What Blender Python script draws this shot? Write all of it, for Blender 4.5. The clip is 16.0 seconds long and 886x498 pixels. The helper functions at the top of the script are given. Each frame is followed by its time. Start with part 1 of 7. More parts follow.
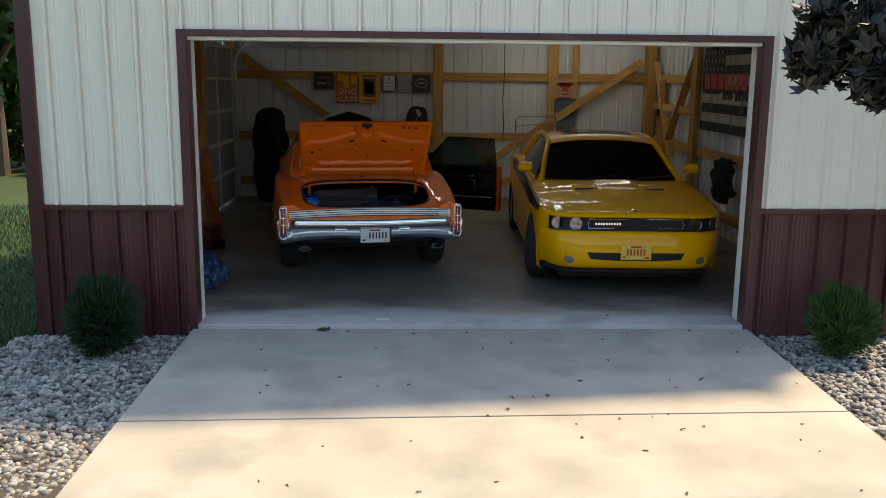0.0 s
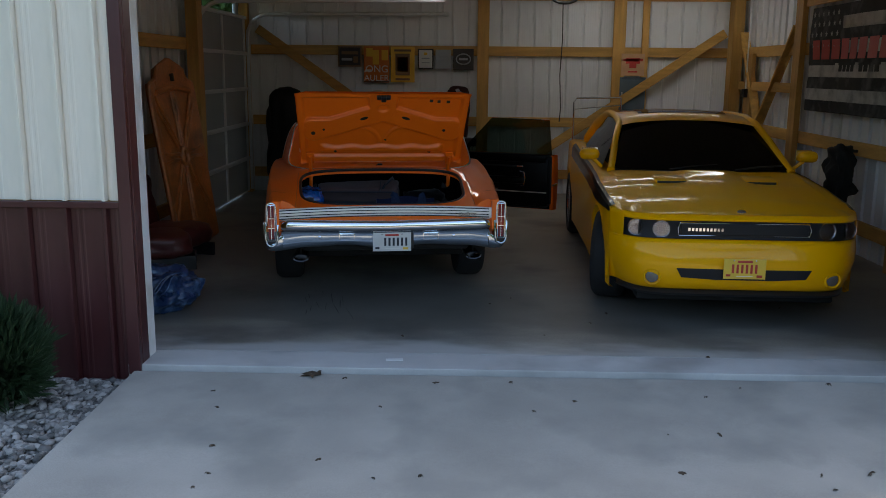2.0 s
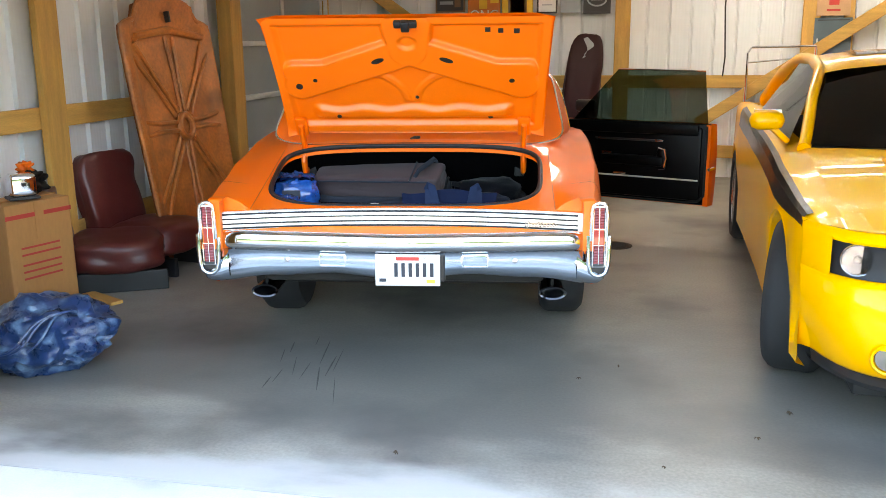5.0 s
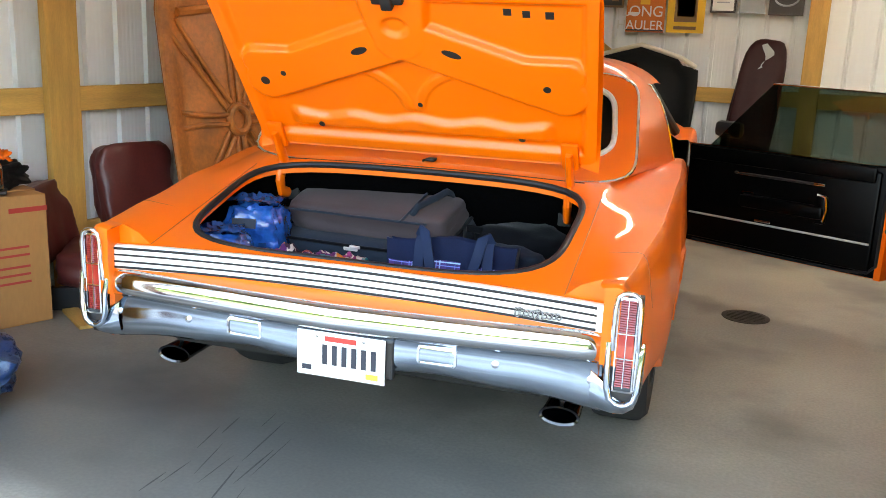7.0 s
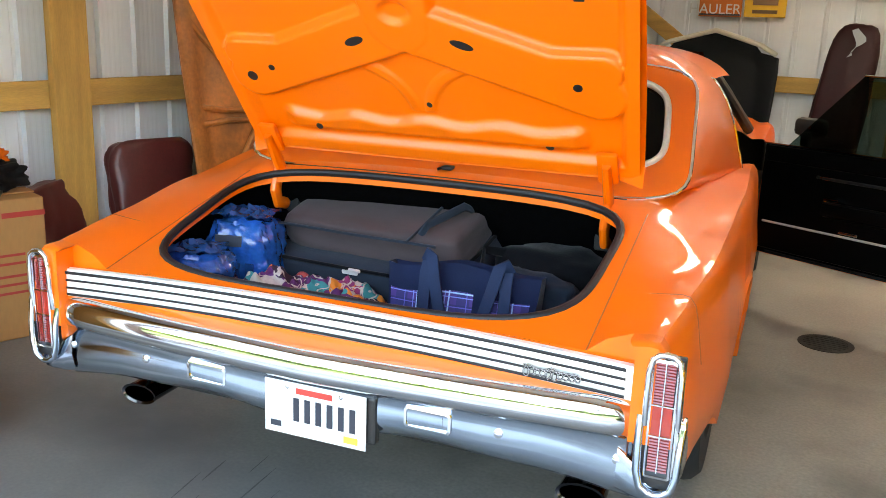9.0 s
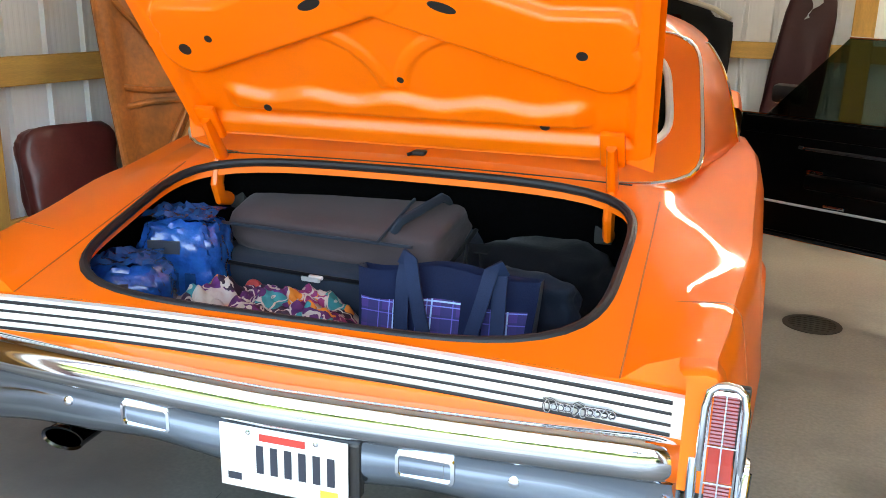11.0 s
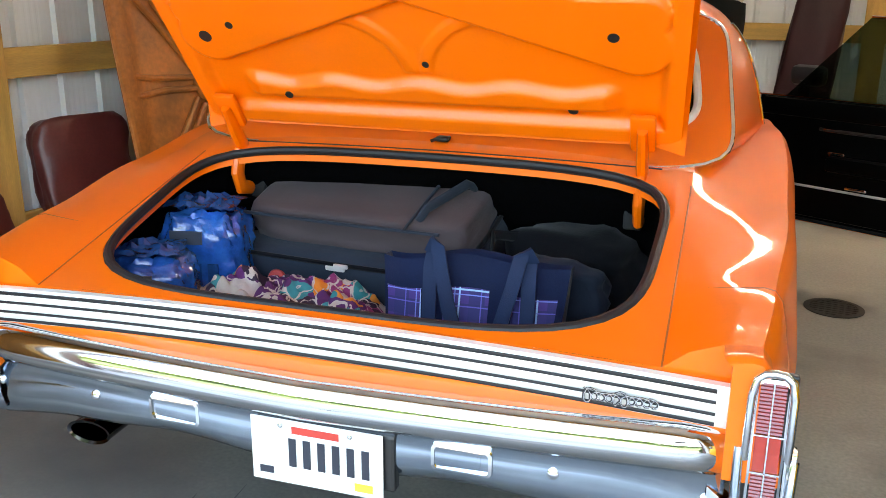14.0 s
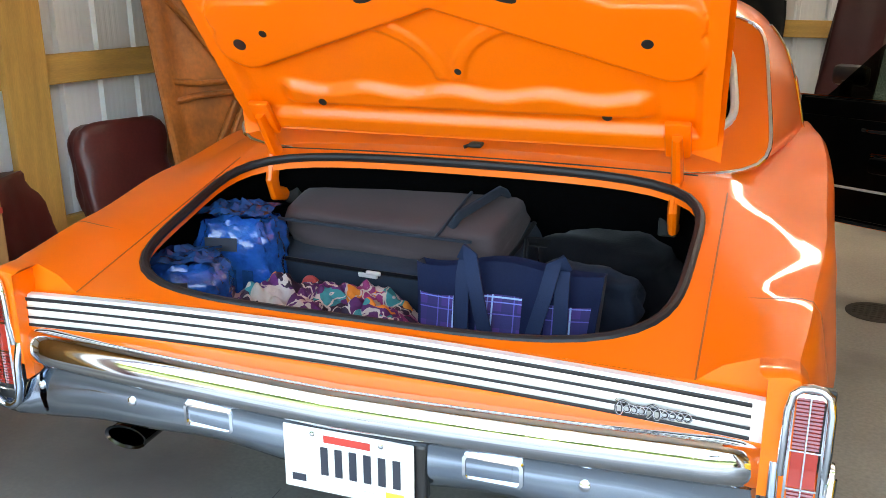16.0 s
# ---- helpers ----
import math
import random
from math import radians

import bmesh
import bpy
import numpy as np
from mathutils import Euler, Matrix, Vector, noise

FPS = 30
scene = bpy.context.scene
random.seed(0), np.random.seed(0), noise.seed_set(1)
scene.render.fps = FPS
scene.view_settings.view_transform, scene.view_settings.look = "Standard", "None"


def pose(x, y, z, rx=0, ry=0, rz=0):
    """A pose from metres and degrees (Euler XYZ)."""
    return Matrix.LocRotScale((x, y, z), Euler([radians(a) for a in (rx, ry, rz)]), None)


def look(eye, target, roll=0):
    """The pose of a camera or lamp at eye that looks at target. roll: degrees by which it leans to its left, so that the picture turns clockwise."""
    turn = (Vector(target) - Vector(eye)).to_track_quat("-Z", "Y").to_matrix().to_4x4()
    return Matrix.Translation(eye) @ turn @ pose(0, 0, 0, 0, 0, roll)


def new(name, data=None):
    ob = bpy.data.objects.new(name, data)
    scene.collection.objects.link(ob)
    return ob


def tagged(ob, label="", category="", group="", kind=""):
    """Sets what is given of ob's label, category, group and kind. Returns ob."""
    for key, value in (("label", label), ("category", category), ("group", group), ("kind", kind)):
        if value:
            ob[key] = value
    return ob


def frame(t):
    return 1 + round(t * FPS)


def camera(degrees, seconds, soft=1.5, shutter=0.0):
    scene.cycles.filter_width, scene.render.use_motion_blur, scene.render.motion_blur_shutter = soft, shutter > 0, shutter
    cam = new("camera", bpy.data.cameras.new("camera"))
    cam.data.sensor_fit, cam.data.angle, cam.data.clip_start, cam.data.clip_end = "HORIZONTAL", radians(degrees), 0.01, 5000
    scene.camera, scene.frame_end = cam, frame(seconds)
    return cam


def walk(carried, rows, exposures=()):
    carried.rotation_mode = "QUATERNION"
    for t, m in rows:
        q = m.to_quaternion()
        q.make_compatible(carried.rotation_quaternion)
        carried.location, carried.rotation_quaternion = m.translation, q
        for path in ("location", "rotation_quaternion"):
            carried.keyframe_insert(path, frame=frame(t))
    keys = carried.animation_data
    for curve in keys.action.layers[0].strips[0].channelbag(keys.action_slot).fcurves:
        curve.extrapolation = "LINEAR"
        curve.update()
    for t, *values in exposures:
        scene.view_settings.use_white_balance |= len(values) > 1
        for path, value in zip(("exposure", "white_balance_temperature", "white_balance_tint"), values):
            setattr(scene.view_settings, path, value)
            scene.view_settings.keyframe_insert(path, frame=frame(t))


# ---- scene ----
cam = camera(52.9, 16.0, soft=0.9)
PATH = [
    (0, (-0.529, -7.832, 2.142), (-0.462, -5.871, 1.759), 0.6),
    (0.5, (-0.507, -7.259, 2.1), (-0.449, -5.297, 1.718), 0.6),
    (1, (-0.501, -6.688, 2.009), (-0.448, -4.729, 1.613), 0.3),
    (1.5, (-0.434, -6.151, 1.933), (-0.457, -4.193, 1.525), 0.5),
    (2, (-0.37, -5.642, 1.839), (-0.414, -3.681, 1.445), 0.5),
    (2.5, (-0.323, -5.117, 1.765), (-0.375, -3.161, 1.349), 0.6),
    (3, (-0.265, -4.587, 1.7), (-0.331, -2.64, 1.247), 0.6),
    (3.2, (-0.251, -4.415, 1.675), (-0.32, -2.47, 1.213), 0.9),
    (3.5, (-0.194, -4.125, 1.672), (-0.359, -2.192, 1.189), 0.4),
    (4, (-0.11, -3.637, 1.654), (-0.408, -1.716, 1.182), -0.1),
    (4.2, (-0.082, -3.421, 1.602), (-0.397, -1.501, 1.137), -0.8),
    (6.3, (0.371, -1.661, 1.513), (-0.362, 0.14, 1.046), 2.1),
    (6.5, (0.42, -1.497, 1.524), (-0.376, 0.272, 1.037), 1.9),
    (7, (0.469, -1.109, 1.501), (-0.363, 0.651, 1.043), 2.4),
    (7.5, (0.478, -0.807, 1.513), (-0.451, 0.899, 1.036), 3.5),
    (8, (0.473, -0.592, 1.5), (-0.564, 1.057, 1.047), 4.0),
    (8.5, (0.457, -0.555, 1.511), (-0.567, 1.095, 1.029), 3.3),
    (9, (0.407, -0.542, 1.512), (-0.567, 1.134, 1.019), 2.1),
    (9.2, (0.371, -0.534, 1.508), (-0.56, 1.166, 1.016), 1.9),
    (11.3, (0.069, -0.225, 1.471), (-0.767, 1.506, 0.917), 1.2),
    (11.5, (0.056, -0.226, 1.467), (-0.792, 1.498, 0.911), 1.1),
    (12, (0.044, -0.211, 1.469), (-0.802, 1.513, 0.91), 0.4),
    (12.5, (0.038, -0.218, 1.475), (-0.79, 1.51, 0.904), 0.1),
    (13, (0.029, -0.233, 1.45), (-0.798, 1.502, 0.896), 0.6),
    (13.5, (0.029, -0.225, 1.465), (-0.802, 1.502, 0.895), 0.7),
    (14, (0.028, -0.233, 1.469), (-0.814, 1.487, 0.893), 0.5),
    (14.5, (0.03, -0.221, 1.483), (-0.846, 1.48, 0.901), 0.1),
    (15, (0.036, -0.23, 1.452), (-0.862, 1.468, 0.893), 0.4),
    (15.5, (0.025, -0.236, 1.463), (-0.877, 1.459, 0.902), 0.3),
    (16, (0.033, -0.218, 1.49), (-0.882, 1.463, 0.91), -0.2),
]
walk(cam, [(t, look(eye, target, roll)) for t, eye, target, roll in PATH],
     exposures=[(0, 1.25, 7400, 8), (2.0, 1.25, 6900, 8), (3, 1.85, 6800, 8), (4, 3.3, 7500, 8), (6.3, 4.3, 8500, 7.5), (16, 4.15, 8500, 7)])

# ---- world, sun, light ----
SUN_WAY = Vector((-0.55, -0.455, -1.0)).normalized()
LAMP = 5.0
world = bpy.data.worlds.new("world")
scene.world = world
world.use_nodes = True
_nt = world.node_tree
_sky = _nt.nodes.new("ShaderNodeTexSky")
_sky.sky_type = 'NISHITA'
_sky.sun_disc = False
_sky.sun_elevation = math.asin(-SUN_WAY.z)
_sky.sun_rotation = math.atan2(-SUN_WAY.x, -SUN_WAY.y)
_nt.links.new(_sky.outputs[0], _nt.nodes["Background"].inputs[0])
_nt.nodes["Background"].inputs[1].default_value = 0.15
sun_data = bpy.data.lights.new("sun", 'SUN')
sun_data.energy, sun_data.angle, sun_data.color = 3.2, radians(4.0), (1.0, 0.78, 0.52)
sun = new("sun", sun_data)
sun.matrix_world = look((8, 8, 14), Vector((8, 8, 14)) + SUN_WAY)


# ---- materials ----
def mat(name, base, rough=0.6, metal=0.0, var=0.25, scale=6.0, fine=90.0, bump=0.15, coat=0.0, spec=0.5, stains=None, stain_scale=1.2,
        stretch=(1, 1, 1), rand=0.0, sheen=0.0, rvar=0.15):
    """A surface with two scales of variation in colour, roughness and relief."""
    m = bpy.data.materials.new(name)
    m.use_nodes = True
    nt = m.node_tree
    n, l = nt.nodes, nt.links
    b = n["Principled BSDF"]
    b.inputs["Metallic"].default_value = metal
    b.inputs["Coat Weight"].default_value = coat
    b.inputs["Coat Roughness"].default_value = 0.04
    b.inputs["Specular IOR Level"].default_value = spec
    b.inputs["Sheen Weight"].default_value = sheen
    tc = n.new("ShaderNodeTexCoord")
    mp = n.new("ShaderNodeMapping")
    mp.inputs["Scale"].default_value = stretch
    l.new(tc.outputs["Object"], mp.inputs[0])
    big = n.new("ShaderNodeTexNoise")
    big.inputs["Scale"].default_value, big.inputs["Detail"].default_value = scale, 6
    small = n.new("ShaderNodeTexNoise")
    small.inputs["Scale"].default_value, small.inputs["Detail"].default_value = fine, 4
    for q in (big, small):
        l.new(mp.outputs[0], q.inputs["Vector"])
    add = n.new("ShaderNodeMath")
    add.operation = 'MULTIPLY_ADD'
    l.new(big.outputs[0], add.inputs[0])
    add.inputs[1].default_value = 0.65
    sc = n.new("ShaderNodeMath")
    sc.operation = 'MULTIPLY'
    l.new(small.outputs[0], sc.inputs[0])
    sc.inputs[1].default_value = 0.35
    l.new(sc.outputs[0], add.inputs[2])
    ramp = n.new("ShaderNodeValToRGB")
    c = Vector(base)
    ramp.color_ramp.elements[0].position, ramp.color_ramp.elements[1].position = 0.3, 0.7
    ramp.color_ramp.elements[0].color = (*(c * (1 - var)), 1)
    ramp.color_ramp.elements[1].color = (*[min(1, q * (1 + var * 0.6)) for q in c], 1)
    l.new(add.outputs[0], ramp.inputs[0])
    col = ramp.outputs[0]
    if stains:
        st = n.new("ShaderNodeTexNoise")
        st.inputs["Scale"].default_value, st.inputs["Detail"].default_value = stain_scale, 5
        l.new(mp.outputs[0], st.inputs["Vector"])
        sr = n.new("ShaderNodeValToRGB")
        sr.color_ramp.elements[0].position, sr.color_ramp.elements[1].position = 0.5, 0.72
        l.new(st.outputs[0], sr.inputs[0])
        mx = n.new("ShaderNodeMix")
        mx.data_type = 'RGBA'
        l.new(sr.outputs[0], mx.inputs[0])
        l.new(col, mx.inputs[6])
        mx.inputs[7].default_value = (*stains, 1)
        col = mx.outputs[2]
    if rand:
        oi = n.new("ShaderNodeObjectInfo")
        mr = n.new("ShaderNodeMapRange")
        mr.inputs[3].default_value, mr.inputs[4].default_value = 1 - rand, 1 + rand
        l.new(oi.outputs["Random"], mr.inputs[0])
        hs = n.new("ShaderNodeHueSaturation")
        l.new(mr.outputs[0], hs.inputs["Value"])
        l.new(col, hs.inputs["Color"])
        col = hs.outputs[0]
    l.new(col, b.inputs["Base Color"])
    rr = n.new("ShaderNodeMapRange")
    rr.inputs[3].default_value, rr.inputs[4].default_value = max(0.02, rough * (1 - rvar)), min(1, rough * (1 + rvar))
    l.new(add.outputs[0], rr.inputs[0])
    l.new(rr.outputs[0], b.inputs["Roughness"])
    if bump:
        bp = n.new("ShaderNodeBump")
        bp.inputs["Strength"].default_value, bp.inputs["Distance"].default_value = bump, 0.01
        l.new(add.outputs[0], bp.inputs["Height"])
        l.new(bp.outputs[0], b.inputs["Normal"])
    return m


def glass(name, tint, rough=0.0, trans=1.0):
    m = bpy.data.materials.new(name)
    m.use_nodes = True
    b = m.node_tree.nodes["Principled BSDF"]
    b.inputs["Base Color"].default_value = (*tint, 1)
    b.inputs["Roughness"].default_value = rough
    b.inputs["Transmission Weight"].default_value = trans
    b.inputs["IOR"].default_value = 1.45
    return m


M_CREAM = mat("cream_steel", (0.84, 0.78, 0.67), 0.2, var=0.07, scale=1.5, fine=30, bump=0.02, stretch=(1, 1, 0.25))
M_MAROON = mat("maroon_steel", (0.065, 0.016, 0.017), 0.36, var=0.2, scale=2, fine=40, bump=0.02, stretch=(1, 1, 0.3), stains=(0.12, 0.05, 0.045))
M_WHITE = mat("white_vinyl", (0.82, 0.80, 0.77), 0.5, var=0.1, scale=3, fine=60, bump=0.04, stains=(0.55, 0.5, 0.43), stain_scale=3)
M_SLAB = mat("driveway_concrete", (0.40, 0.375, 0.33), 0.85, var=0.28, scale=1.6, fine=140, bump=0.3, stains=(0.28, 0.27, 0.24), stain_scale=1.9)
M_FLOOR = mat("garage_concrete", (0.30, 0.28, 0.24), 0.42, var=0.5, scale=0.9, fine=70, bump=0.12, stains=(0.075, 0.072, 0.068), stain_scale=1.1, rvar=0.4)
M_SILL = mat("threshold_concrete", (0.52, 0.51, 0.49), 0.8, var=0.16, scale=2.2, fine=110, bump=0.2, stains=(0.36, 0.35, 0.33), stain_scale=1.5)
M_SHEET = mat("pale_steel_liner", (0.79, 0.81, 0.83), 0.36, metal=0.0, var=0.06, scale=1.6, fine=25, bump=0.02, stretch=(1, 1, 0.15))
M_WOOD = mat("pine_timber", (0.56, 0.31, 0.08), 0.65, var=0.32, scale=3.0, fine=60, bump=0.25, stretch=(6, 6, 0.6), rand=0.12)
M_WOODX = mat("pine_girt", (0.60, 0.34, 0.09), 0.65, var=0.32, scale=3.0, fine=60, bump=0.25, stretch=(0.6, 6, 6), rand=0.12)
M_WOODY = mat("pine_girt_side", (0.60, 0.34, 0.09), 0.65, var=0.32, scale=3.0, fine=60, bump=0.25, stretch=(6, 0.6, 6), rand=0.12)
M_DOORPANEL = mat("grey_door_steel", (0.34, 0.37, 0.39), 0.45, var=0.12, scale=2, fine=60, bump=0.05)
M_RUNG = mat("galvanised_rail", (0.72, 0.74, 0.75), 0.38, metal=0.15, var=0.12, scale=6, fine=80, bump=0.05)
M_SOIL = mat("dark_soil", (0.06, 0.05, 0.04), 0.95, var=0.4, scale=4, fine=60, bump=0.6)
M_LAWN = mat("lawn_ground", (0.022, 0.055, 0.012), 0.95, var=0.45, scale=1.2, fine=40, bump=0.6)
M_ORANGE = mat("orange_paint", (0.88, 0.140, 0.005), 0.50, spec=0.18, var=0.05, scale=2, fine=200, bump=0.006, coat=0.55, rvar=0.1)
M_ORANGEIN = mat("orange_underside_paint", (0.86, 0.150, 0.006), 0.40, spec=0.35, var=0.07, scale=3, fine=160, bump=0.02, coat=0.25, rvar=0.15)
M_YELLOW = mat("yellow_paint", (0.88, 0.405, 0.0), 0.45, spec=0.12, var=0.04, scale=2, fine=200, bump=0.004, coat=0.5, rvar=0.1)
M_BLACK = mat("black_trim", (0.012, 0.012, 0.013), 0.45, var=0.2, scale=5, fine=80, bump=0.05)


# ---- mesh helpers ----
def link_mesh(name, bm, material, smooth=False):
    me = bpy.data.meshes.new(name)
    bm.normal_update()
    bm.to_mesh(me)
    bm.free()
    mats = material if isinstance(material, (list, tuple)) else [material]
    for q in mats:
        me.materials.append(q)
    if smooth:
        for p in me.polygons:
            p.use_smooth = True
    return new(name, me)


def part(name, bm, material, parent, label="", smooth=False):
    """Links bm as one mesh under parent."""
    ob = link_mesh(name, bm, material, smooth)
    ob.parent = parent
    if label:
        tagged(ob, label)
    return ob


def thing(name, label, category, m=None, kind="", group=""):
    ob = new(name)
    ob.empty_display_size = 0.1
    if m is not None:
        ob.matrix_world = m
    return tagged(ob, label, category, group, kind)


def box(bm, x0, x1, y0, y1, z0, z1, bevel=0.0, m=None):
    g = bmesh.ops.create_cube(bm, size=1)
    vs = g["verts"]
    for v in vs:
        v.co = Vector(((x0 + x1) / 2 + v.co.x * (x1 - x0), (y0 + y1) / 2 + v.co.y * (y1 - y0), (z0 + z1) / 2 + v.co.z * (z1 - z0)))
    if bevel:
        es = list({e for v in vs for e in v.link_edges})
        r = bmesh.ops.bevel(bm, geom=es, offset=bevel, segments=2, profile=0.5, affect='EDGES')
        vs = list({v for f in r["faces"] for v in f.verts} | {v for v in vs if v.is_valid})
    if m is not None:
        for v in vs:
            v.co = m @ v.co
    return vs


def bx(x0, x1, y0, y1, z0, z1, bevel=0.0, m=None):
    bm = bmesh.new()
    box(bm, x0, x1, y0, y1, z0, z1, bevel, m)
    return bm


def beam(bm, a, b, w, h, bevel=0.004):
    """A timber from a to b, w wide (sideways), h deep."""
    a, b = Vector(a), Vector(b)
    d = b - a
    m = Matrix.Translation((a + b) / 2) @ d.to_track_quat('Z', 'Y').to_matrix().to_4x4()
    return box(bm, -w / 2, w / 2, -h / 2, h / 2, -d.length / 2, d.length / 2, bevel, m)


def tube(bm, pts, r, seg=10, closed=False, cap=True, flat=1.0):
    """A round bar along pts. r may be a list."""
    pts = [Vector(p) for p in pts]
    n = len(pts)
    rr = r if isinstance(r, (list, tuple)) else [r] * n
    rings = []
    ref = None
    for i, p in enumerate(pts):
        d = (pts[(i + 1) % n] - pts[i - 1]) if closed else (pts[min(i + 1, n - 1)] - pts[max(i - 1, 0)])
        d.normalize()
        if ref is None:
            ref = Vector((0, 0, 1)) if abs(d.z) < 0.9 else Vector((1, 0, 0))
        u = (ref - d * ref.dot(d)).normalized()
        ref = u
        w = d.cross(u)
        rings.append([bm.verts.new(p + (u * math.cos(2 * math.pi * k / seg) + w * math.sin(2 * math.pi * k / seg) * flat) * rr[i]) for k in range(seg)])
    for i in range(n if closed else n - 1):
        a, b = rings[i], rings[(i + 1) % n]
        for k in range(seg):
            bm.faces.new((a[k], a[(k + 1) % seg], b[(k + 1) % seg], b[k]))
    if cap and not closed:
        bm.faces.new(rings[0][::-1])
        bm.faces.new(rings[-1])
    return bm


def lathe(bm, prof, seg=24, m=None):
    """Turns (r, h) pairs round z."""
    rings = []
    for r, h in prof:
        rings.append([bm.verts.new((r * math.cos(2 * math.pi * k / seg), r * math.sin(2 * math.pi * k / seg), h)) for k in range(seg)])
    for a, b in zip(rings, rings[1:]):
        for k in range(seg):
            bm.faces.new((a[k], a[(k + 1) % seg], b[(k + 1) % seg], b[k]))
    bm.faces.new(rings[0][::-1])
    bm.faces.new(rings[-1])
    if m is not None:
        for ring in rings:
            for v in ring:
                v.co = m @ v.co
    return bm


def strip(bm, rows, closed=False):
    """A skin over rows of points."""
    vr = [[bm.verts.new(p) for p in row] for row in rows]
    for a, b in zip(vr, vr[1:]):
        k = len(a)
        for i in range(k if closed else k - 1):
            bm.faces.new((a[i], a[(i + 1) % k], b[(i + 1) % k], b[i]))
    return vr


def outline(bm, pts, depth, m=None):
    """A flat shape of (x, y) points, depth thick along z."""
    lo = [bm.verts.new((x, y, 0)) for x, y in pts]
    hi = [bm.verts.new((x, y, depth)) for x, y in pts]
    k = len(pts)
    bm.faces.new(lo[::-1])
    bm.faces.new(hi)
    for i in range(k):
        bm.faces.new((lo[i], lo[(i + 1) % k], hi[(i + 1) % k], hi[i]))
    if m is not None:
        for v in lo + hi:
            v.co = m @ v.co
    return bm


# ---- the building ----
WX, Y0, Y1, EAVE, RIDGE = 3.72, -0.30, 7.95, 3.0, 4.25


def roof_z(x):
    return EAVE + (RIDGE - EAVE) * (1 - abs(x) / (WX + 0.15))


def ribbed(width, pitch, step, start=0.0):
    """A steel sheet in x-z, ribs upright and proud towards -y; step is the rib's depth."""
    prof = []
    x = 0.0
    while x < width - 1e-4:
        w = min(pitch, width - x)
        dip = math.copysign(min(0.014, abs(step)), step)
        rib = [(0, 0)] + [(start + a, b) for a, b in ((0.001, 0), (0.016, -step), (0.034, -step), (0.038, 0), (0.039, dip), (0.051, dip), (0.052, 0))]
        for q in (start / pitch + w_ for w_ in (0.34, 0.48, 0.62, 0.76) if start / pitch + w_ < 0.96):
            rib += [(q * pitch - 0.011, 0), (q * pitch - 0.005, -step * 0.045), (q * pitch + 0.005, -step * 0.045), (q * pitch + 0.011, 0)]
        for dx, dy in rib:
            if dx <= w:
                prof.append((x + dx, dy))
        x += pitch
    prof.append((width, 0))
    return prof


def sheet(prof, z0, tops, m, thick=0.004):
    """Extrudes the rib profile from z0 up to tops(x)."""
    bm = bmesh.new()
    strip(bm, [[(x, y, z0) for x, y in prof], [(x, y, tops(x)) for x, y in prof]])
    strip(bm, [[(x, y + thick, tops(x)) for x, y in prof], [(x, y + thick, z0) for x, y in prof]])
    for v in bm.verts:
        v.co = m @ v.co
    return bm


RIB = 0.2415
front = thing("wall_front", "steel-clad front wall, cream siding above maroon wainscot", "wall", kind="structure")
OX, OZ, JX = 2.465, 2.49, 2.385     # outer edge of the opening's trim, and half of the clear opening


def panels(x0, x1, z0, top, material, step, name, start=0.0):
    x = x0
    while x < x1 - 0.01:
        w = min(RIB * 4, x1 - x)
        part(name, sheet(ribbed(w, RIB, step, start), z0, (lambda px, xx=x: top(xx + px)), Matrix.Translation((x, Y0, 0))), material, front)
        x += w


panels(-WX + 0.09, -OX, 1.04, roof_z, M_CREAM, 0.040, "siding_panel", 0.085)
panels(OX, WX - 0.09, 1.04, roof_z, M_CREAM, 0.040, "siding_panel", 0.03)
panels(-OX, OX, OZ, roof_z, M_CREAM, 0.040, "siding_panel", 0.02)
panels(-WX + 0.09, -OX, -0.14, lambda x: 1.0, M_MAROON, 0.034, "wainscot_panel", 0.085)
panels(OX, WX - 0.09, -0.14, lambda x: 1.0, M_MAROON, 0.034, "wainscot_panel", 0.03)
for s in (-1, 1):
    part("wainscot_cap", bx(*sorted((s * OX, s * (WX - 0.09))), Y0 - 0.035, Y0, 0.995, 1.035, 0.004), M_MAROON, front)
    part("base_trim", bx(*sorted((s * OX, s * (WX - 0.09))), Y0 - 0.03, Y0, -0.2, -0.10, 0.004), M_MAROON, front)
    bm = bx(*sorted((s * (WX - 0.09), s * (WX + 0.03))), Y0 - 0.04, Y0 + 0.01, -0.2, EAVE, 0.005)
    box(bm, *sorted((s * (WX + 0.005), s * (WX + 0.03))), Y0, Y0 + 0.12, -0.2, EAVE, 0.005)
    part("corner_trim", bm, M_MAROON, front)
    part("door_trim", bx(*sorted((s * (JX + 0.002), s * OX)), Y0 - 0.035, Y0 + 0.01, -0.06, OZ, 0.005), M_MAROON, front)
    part("trim_return", bx(*sorted((s * JX, s * (JX + 0.035))), Y0 + 0.012, -0.172, -0.02, 2.43, 0.003), M_MAROON, front)
    part("jamb", bx(*sorted((s * JX, s * (JX + 0.035))), -0.17, -0.05, -0.02, 2.43, 0.003), M_WHITE, front)
    part("framing", bx(*sorted((s * (JX + 0.037), s * WX)), Y0 + 0.024, -0.16, -0.2, 2.9), M_WOOD, front)
    part("jamb_post", bx(*sorted((s * (JX + 0.037), s * 2.62)), -0.155, 0.0, 0.0, 3.0, 0.004), M_WOOD, front)
part("door_trim", bx(-OX, OX, Y0 - 0.036, Y0 + 0.01, 2.437, OZ - 0.001, 0.004), M_MAROON, front)
part("head_jamb", bx(-JX, JX, Y0 + 0.012, -0.05, 2.405, 2.437, 0.003), M_WHITE, front)
